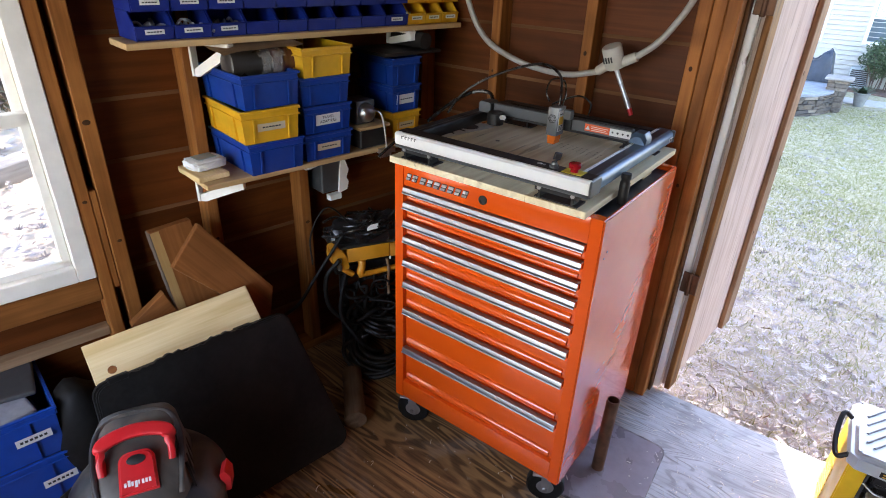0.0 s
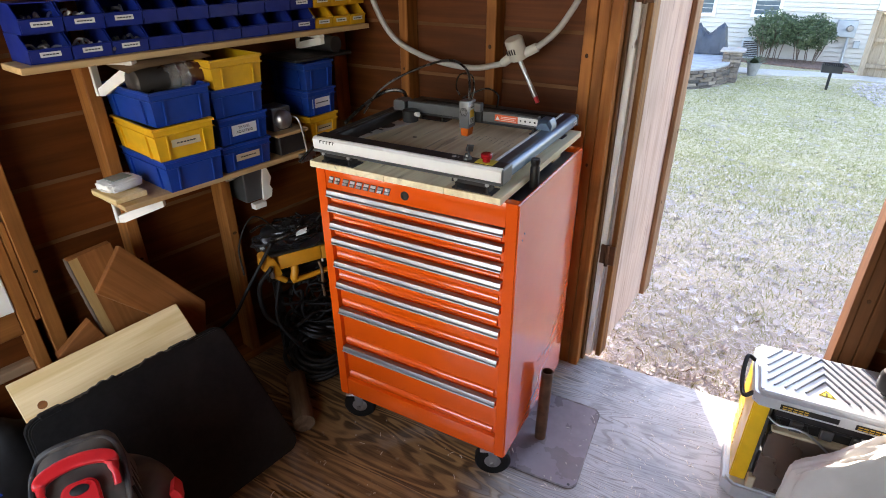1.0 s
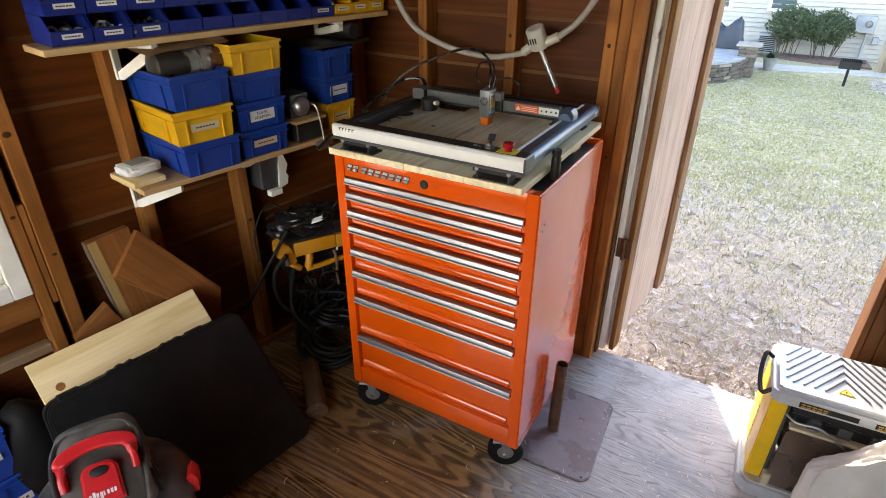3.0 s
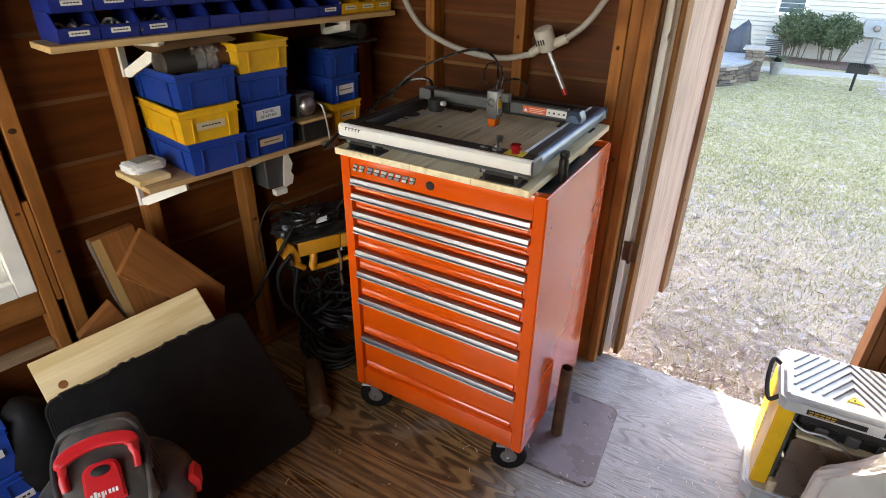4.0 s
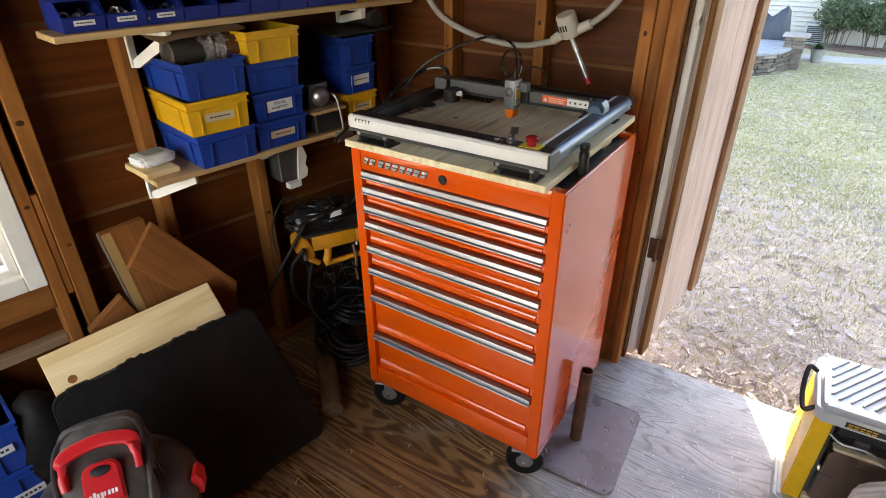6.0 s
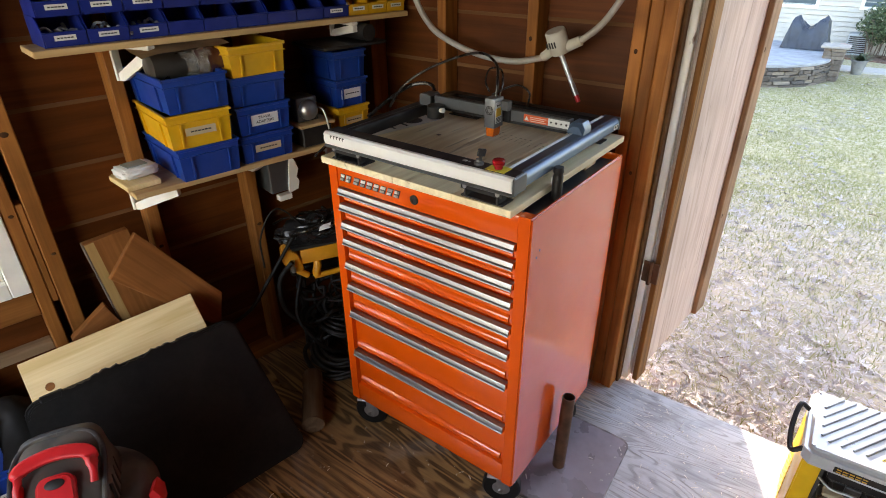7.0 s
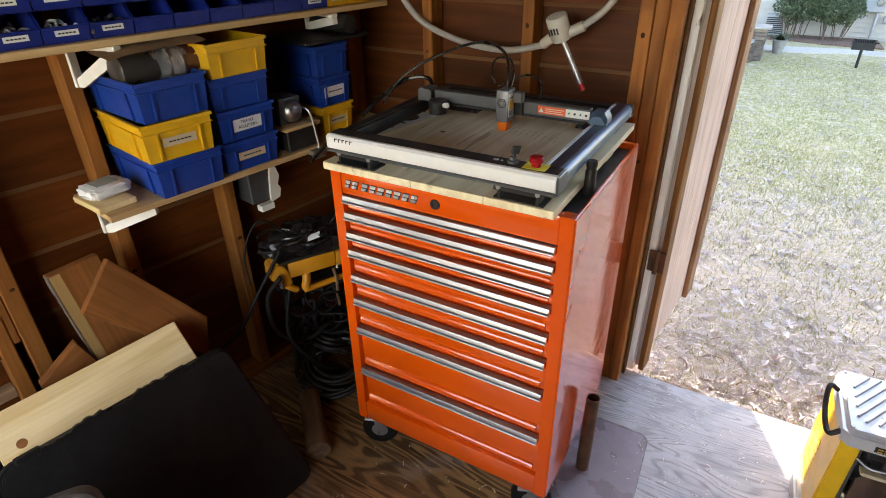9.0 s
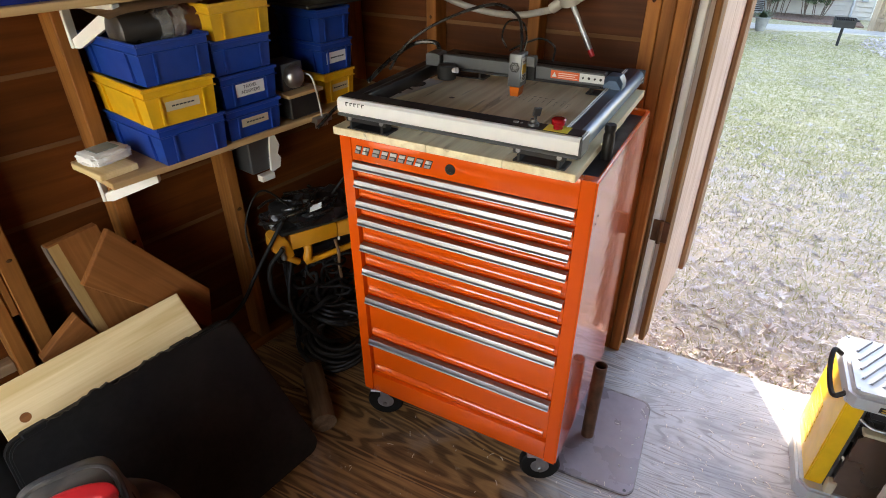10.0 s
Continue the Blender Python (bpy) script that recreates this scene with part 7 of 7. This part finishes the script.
def ribbon(name, label, near, far, z, material, kind="structure", cat="path"):
    bm = bmesh.new()
    rows = [[bm.verts.new((x, y, ground_z(x, y) + z)) for x, y in line] for line in (near, far)]
    for i in range(len(near) - 1):
        bm.faces.new((rows[0][i], rows[0][i + 1], rows[1][i + 1], rows[1][i]))
    r = bmesh.ops.extrude_face_region(bm, geom=bm.faces[:])
    bmesh.ops.translate(bm, vec=(0, 0, -0.12), verts=[v for v in r["geom"] if isinstance(v, bmesh.types.BMVert)])
    return tagged(new(name, mesh_of(name, bm, material)), label, cat, kind=kind)


ribbon("walkway", "pale concrete garden path curving along the bed", [(-3, 15.2), (-1, 15.1), (0.0, 15.0), (0.8, 15.2), (1.6, 15.55), (2.4, 15.6), (3.4, 15.3)], [(-3, 16.3), (-1, 16.2), (0.1, 16.2), (0.8, 16.3), (1.6, 16.45), (2.4, 16.4), (3.4, 16.1)], 0.03, M["concrete"])
ribbon("flower_bed", "brown mulch bed under the shrubs", [(-3, 18.2), (-1, 18.0), (0.2, 17.7), (1.2, 17.3), (2.4, 17.1)], [(-3, 19.15), (-1, 19.15), (0.2, 19.15), (1.2, 19.15), (2.4, 19.15)], 0.04, M["mulch"], cat="flower bed")
rnd = random.Random(21)
bm = bmesh.new()
for k in range(1500):
    x = rnd.uniform(2.0, 3.6)
    y = rnd.uniform(12.6, 15.2)
    if x < 2.1 + 0.25 * abs(y - 14.2):
        continue
    s = rnd.uniform(0.012, 0.03)
    bmesh.ops.create_icosphere(bm, subdivisions=1, radius=s, matrix=Matrix.Translation((x, y, ground_z(x, y) + s * 0.4)) @ Matrix.Diagonal((1, 0.8, 0.6, 1)))
tagged(new("gravel", mesh_of("gravel", bm, plain("gravel_stone", (0.50, 0.43, 0.39), 0.85, 0, 0.35, 9, 0.2))), "pale grey gravel stones", "gravel", kind="stuff")

# patio: curved dry-stone wall, slabs on it
patio = thing("patio", "raised round patio with a dry-stone wall", "patio", pose(-2.22, 14.0, 0), kind="structure")
R, PT = 1.86, -0.70
bm = bmesh.new()
lathe(bm, [(R - 0.12, GZ - 0.3), (R - 0.12, PT - 0.06)], 48)
part("core", bm, M["stone"], patio)
bm = bmesh.new()
lathe(bm, [(R + 0.02, PT - 0.06), (R + 0.03, PT - 0.01), (R + 0.02, PT)], 48)
part("paving", bm, M["paving"] if "paving" in M else M.setdefault("paving", plain("flagstone", (0.34, 0.35, 0.37), 0.75, 0, 0.2, 5, 0.2)), patio)
rnd = random.Random(5)
m, nt, b = mat("field_stone")
info = nt.nodes.new("ShaderNodeObjectInfo")
c = ramp(nt, info.outputs["Random"], [(0.0, (0.035, 0.028, 0.024)), (0.5, (0.12, 0.082, 0.056)), (0.85, (0.22, 0.16, 0.11)), (1.0, (0.36, 0.29, 0.22))])
c = mixc(nt, 0.3, c, ramp(nt, tex(nt, "noise", 18, detail=6), [(0.3, (0.04, 0.04, 0.04)), (0.7, (0.3, 0.28, 0.26))]))
nt.links.new(c, b.inputs["Base Color"])
b.inputs["Roughness"].default_value = 0.85
stones = []
for k in range(9):
    bm = bmesh.new()
    box(bm, -0.5, -0.5, -0.5, 0.5, 0.5, 0.5, 0.05)
    for v in bm.verts:
        v.co += 0.09 * noise.noise_vector(v.co * 1.7 + Vector((k * 5, 0, 0)))
    stones.append(mesh_of("stone", bm, m, None))
z = PT - 0.06
while z > GZ - 0.15:
    hgt = rnd.uniform(0.045, 0.085)
    a = -100 + rnd.uniform(0, 5)
    while a < 25:
        w = rnd.uniform(0.10, 0.42)
        da = math.degrees(w / R)
        ang = radians(a + da / 2)
        part_h = hgt if rnd.random() < 0.75 else hgt * 0.5
        rows_ = [(0.0, part_h)] if part_h == hgt else [(0.0, part_h), (part_h, part_h)]
        for dz, hh in rows_:
            piece("stone", rnd.choice(stones), patio, Matrix.Translation((math.cos(ang) * (R - 0.06), math.sin(ang) * (R - 0.06), z - dz - hh / 2)) @ pose(0, 0, 0, rnd.uniform(-2, 2), rnd.uniform(-2, 2), math.degrees(ang) + 90 + rnd.uniform(-4, 4)) @ Matrix.Diagonal((w - 0.008, 0.2 + rnd.uniform(0, 0.06), hh - 0.006, 1)))
        a += da
    z -= hgt
pillar = thing("stone_pillar", "square stone pillar with a pale cap on the patio", "pillar", pose(-0.34, 13.95, PT - 0.1))
rp = random.Random(9)
z_ = -0.35
while z_ < 0.30:
    h_ = min(rp.uniform(0.07, 0.13), 0.31 - z_)
    c_ = rp.uniform(-0.07, 0.07)
    for x0_, x1_ in ((-0.19, c_ - 0.004), (c_ + 0.004, 0.19)):
        part("stone", boxes((x0_, -0.2 + rp.uniform(-0.012, 0.012), z_ + 0.004, x1_ + rp.uniform(-0.01, 0.01), 0.2, z_ + h_), bevel=0.012), m, pillar)
    z_ += h_
part("cap", boxes((-0.26, -0.25, 0.311, 0.26, 0.25, 0.36), bevel=0.012), plain("cap_stone", (0.36, 0.32, 0.28), 0.8, 0, 0.15, 9, 0.2), pillar)

bm = bmesh.new()
bmesh.ops.create_grid(bm, x_segments=60, y_segments=24, size=1.0)
for v in bm.verts:
    x, y = v.co.x, v.co.y
    fold = abs(noise.noise(Vector((x * 4.5, y * 2, 1.3))))
    h = 0.44 + 0.26 * math.exp(-((x - 0.6) * 2.6) ** 2) + 0.24 * math.exp(-((x + 0.6) * 3.0) ** 2) - 0.16 * fold
    edge = max(abs(x), abs(y))
    z = h if edge < 0.72 else h * max(0.0, (1 - edge) / 0.28) + 0.02
    v.co = Vector((x * (0.47 + 0.05 * fold), y * (0.34 + 0.05 * fold), z))
bmesh.ops.solidify(bm, geom=bm.faces[:], thickness=0.01)
cover = new("covered_grill", mesh_of("covered_grill", bm, plain("grey_blue_tarp", (0.036, 0.044, 0.062), 0.42, 0, 0.25, 5, 0.3), 60))
cover.matrix_world = pose(-1.02, 15.0, PT)
tagged(cover, "garden furniture under a sagging grey-blue cover", "cover")
can = thing("red_container", "small red container on the patio edge", "container", pose(-0.28, 15.35, PT))
part("body", boxes((-0.1, -0.08, 0, 0.1, 0.08, 0.1), bevel=0.02), M["red"], can)

pot = thing("planter", "grey plant pot with green leaves by the path", "planter", pose(0.12, 14.9, ground_z(0.12, 14.9)))
bm = bmesh.new()
lathe(bm, [(0.10, 0), (0.15, 0.27), (0.17, 0.28), (0.17, 0.31), (0.14, 0.30)], 20)
part("pot", bm, plain("weathered_pot", (0.26, 0.25, 0.235), 0.8, 0, 0.2, 9, 0.2), pot)
vs, fs = [], []
for k in range(160):
    a, l = rnd.uniform(0, 6.28), rnd.uniform(0.1, 0.26)
    p = Vector((0.1 * math.cos(a * 3), 0.1 * math.sin(a * 3), 0.29))
    d = Vector((math.cos(a), math.sin(a), rnd.uniform(0.2, 0.9))) * l
    s = Vector((-math.sin(a), math.cos(a), 0)) * 0.016
    k0 = len(vs)
    vs += [p - s * 0.4, p + s * 0.4, p + d * 0.6 + s, p + d, p + d * 0.6 - s]
    fs.append(tuple(range(k0, k0 + 5)))
me = bpy.data.meshes.new("leaves")
me.from_pydata([tuple(v) for v in vs], [], fs)
me.materials.append(M["foliage"])
lv = new("leaves", me)
lv.parent = pot

gr = thing("park_grill", "black steel park grill on a post in the lawn", "grill", pose(1.66, 13.95, ground_z(1.66, 13.95)) @ Matrix.Diagonal((0.82, 0.82, 0.9, 1)))
bm = bmesh.new()
rod(bm, (0, 0, -0.02), (0, 0, 0.42), 0.035)
part("post", bm, M["dark"], gr)
part("firebox", boxes((-0.24, -0.15, 0.42, 0.24, 0.15, 0.44), (-0.24, -0.15, 0.44, -0.23, 0.15, 0.62), (0.23, -0.15, 0.44, 0.24, 0.15, 0.62), (-0.23, 0.14, 0.44, 0.23, 0.15, 0.62), (-0.23, -0.15, 0.44, 0.23, -0.14, 0.58)), M["dark"], gr)
for k in range(9):
    part("grate_bar", boxes((-0.2 + 0.05 * k - 0.005, -0.14, 0.585, -0.2 + 0.05 * k + 0.005, 0.14, 0.595)), M["dark"], gr)
part("grip", boxes((0.241, -0.06, 0.56, 0.32, -0.03, 0.585)), M["dark"], gr)

fence = thing("fence", "new pale wooden board fence beside the house", "fence", pose(2.46, 16.4, ground_z(2.6, 16.4) - 0.02, 0, 0, -14))
M["fence"] = wood("fence_pine", (0.24, 0.175, 0.115), (0.42, 0.33, 0.235), "z", 0.7, 0.2, 60)
part("post", boxes((-0.06, -0.06, 0, 0.06, 0.06, 1.5), bevel=0.005), M["fence"], fence)
part("post", boxes((1.74, -0.06, 0, 1.86, 0.06, 1.5), bevel=0.005), M["fence"], fence)
part("cap_rail", boxes((-0.08, -0.08, 1.501, 1.9, 0.08, 1.54), bevel=0.004), M["fence"], fence)
fb = mesh_of("fence_board", boxes((0, 0.062, 0.04, 0.135, 0.08, 1.48), bevel=0.003), M["fence"])
for k in range(14):
    piece("fence_board", fb, fence, Matrix.Translation((0.0 + 0.139 * k, 0, 0)))
for z in (0.25, 0.85):
    part("rail", boxes((0.061, -0.02, z, 1.739, 0.0615, z + 0.09)), M["fence"], fence)

# ---- woodland edge beyond the west window ----
M["timber"] = wood("grey_timber", (0.22, 0.19, 0.16), (0.42, 0.38, 0.33), "y", 0.8, 0.3, 60)
timber = thing("edging_timber", "weathered grey timber edging along the wood", "timber", pose(-5.25, 0.4, -0.2, 0, 0, 24))
for k in range(3):
    part("log", boxes((-0.09, -2.4 + 1.61 * k, -0.02, 0.09, -0.8 + 1.61 * k, 0.15), bevel=0.02, seg=2), M["timber"], timber)


def bare_tree(x, y, h, r, seed):
    """Leafless trunk with forked limbs and twigs."""
    rd = random.Random(seed)
    t = thing("bare_tree", "tall leafless tree at the edge of the wood", "tree", pose(x, y, ground_z(x, y) - 0.05), "trees beyond the window")
    top = Vector((rd.uniform(-0.4, 0.4), rd.uniform(-0.4, 0.4), h))
    bm = bmesh.new()
    rod(bm, (0, 0, 0), top * 0.5, r, r * 0.75, 10), rod(bm, top * 0.5, top, r * 0.75, r * 0.3, 10)
    part("trunk", bm, M["bark_s"], t)
    for k in range(9):
        p = top * rd.uniform(0.25, 0.95)
        a = rd.uniform(0, 6.28)
        q = p + Vector((math.cos(a), math.sin(a), rd.uniform(0.3, 1.0))) * rd.uniform(0.7, 1.6)
        bm = bmesh.new()
        tube(bm, [p, p.lerp(q, 0.5) + Vector((0, 0, 0.1)), q], r * 0.22, 5, 3)
        for j in range(4):
            w = p.lerp(q, rd.uniform(0.4, 1.0))
            tube(bm, [w, w + Vector((rd.uniform(-0.4, 0.4), rd.uniform(-0.4, 0.4), rd.uniform(0.1, 0.5)))], r * 0.08, 4, 2)
        part("limb", bm, M["bark_s"], t)


for k, (x, y, h, r) in enumerate(((-8.2, 1.2, 8, 0.13), (-9.4, 2.6, 9, 0.17), (-11.5, 1.9, 10, 0.2), (-10.6, 3.9, 9, 0.15), (-13.5, 3.2, 11, 0.22), (-14.5, 5.2, 11, 0.2), (-7.4, 3.4, 7, 0.1), (-16, 3.6, 12, 0.25))):
    bare_tree(x, y, h, r, 40 + k)
m, nt, b = mat("brush_leaf")
g = nt.nodes.new("ShaderNodeNewGeometry")
nt.links.new(ramp(nt, g.outputs["Random Per Island"], [(0.0, (0.05, 0.06, 0.025)), (0.45, (0.13, 0.10, 0.05)), (0.8, (0.26, 0.16, 0.08)), (1.0, (0.40, 0.30, 0.18))]), b.inputs["Base Color"])
b.inputs["Roughness"].default_value = 0.7
rnd = random.Random(77)
verts, faces = [], []
for k in range(26):
    cx = -6.6 - 7.5 * rnd.random()
    cy = -0.30 * cx - 1.0 + rnd.uniform(-1.6, 2.0)
    rr, hh = rnd.uniform(0.35, 0.8), rnd.uniform(0.5, 1.5)
    for j in range(420):
        a, u = rnd.uniform(0, 6.28), rnd.random() ** 0.5
        p = Vector((cx + rr * u * math.cos(a), cy + rr * u * math.sin(a), ground_z(cx, cy) + hh * rnd.random() ** 1.3))
        d = Vector((rnd.uniform(-1, 1), rnd.uniform(-1, 1), rnd.uniform(-1, 1))).normalized() * rnd.uniform(0.02, 0.06)
        e = d.cross(Vector((rnd.uniform(-1, 1), rnd.uniform(-1, 1), rnd.uniform(-1, 1)))).normalized() * 0.02
        k0 = len(verts)
        verts += [tuple(p - d), tuple(p + e), tuple(p + d), tuple(p - e)]
        faces.append((k0, k0 + 1, k0 + 2, k0 + 3))
me = bpy.data.meshes.new("underbrush")
me.from_pydata(verts, [], faces)
me.materials.append(m)
tagged(new("underbrush", me), "brown and green winter underbrush at the wood's edge", "underbrush", kind="stuff")
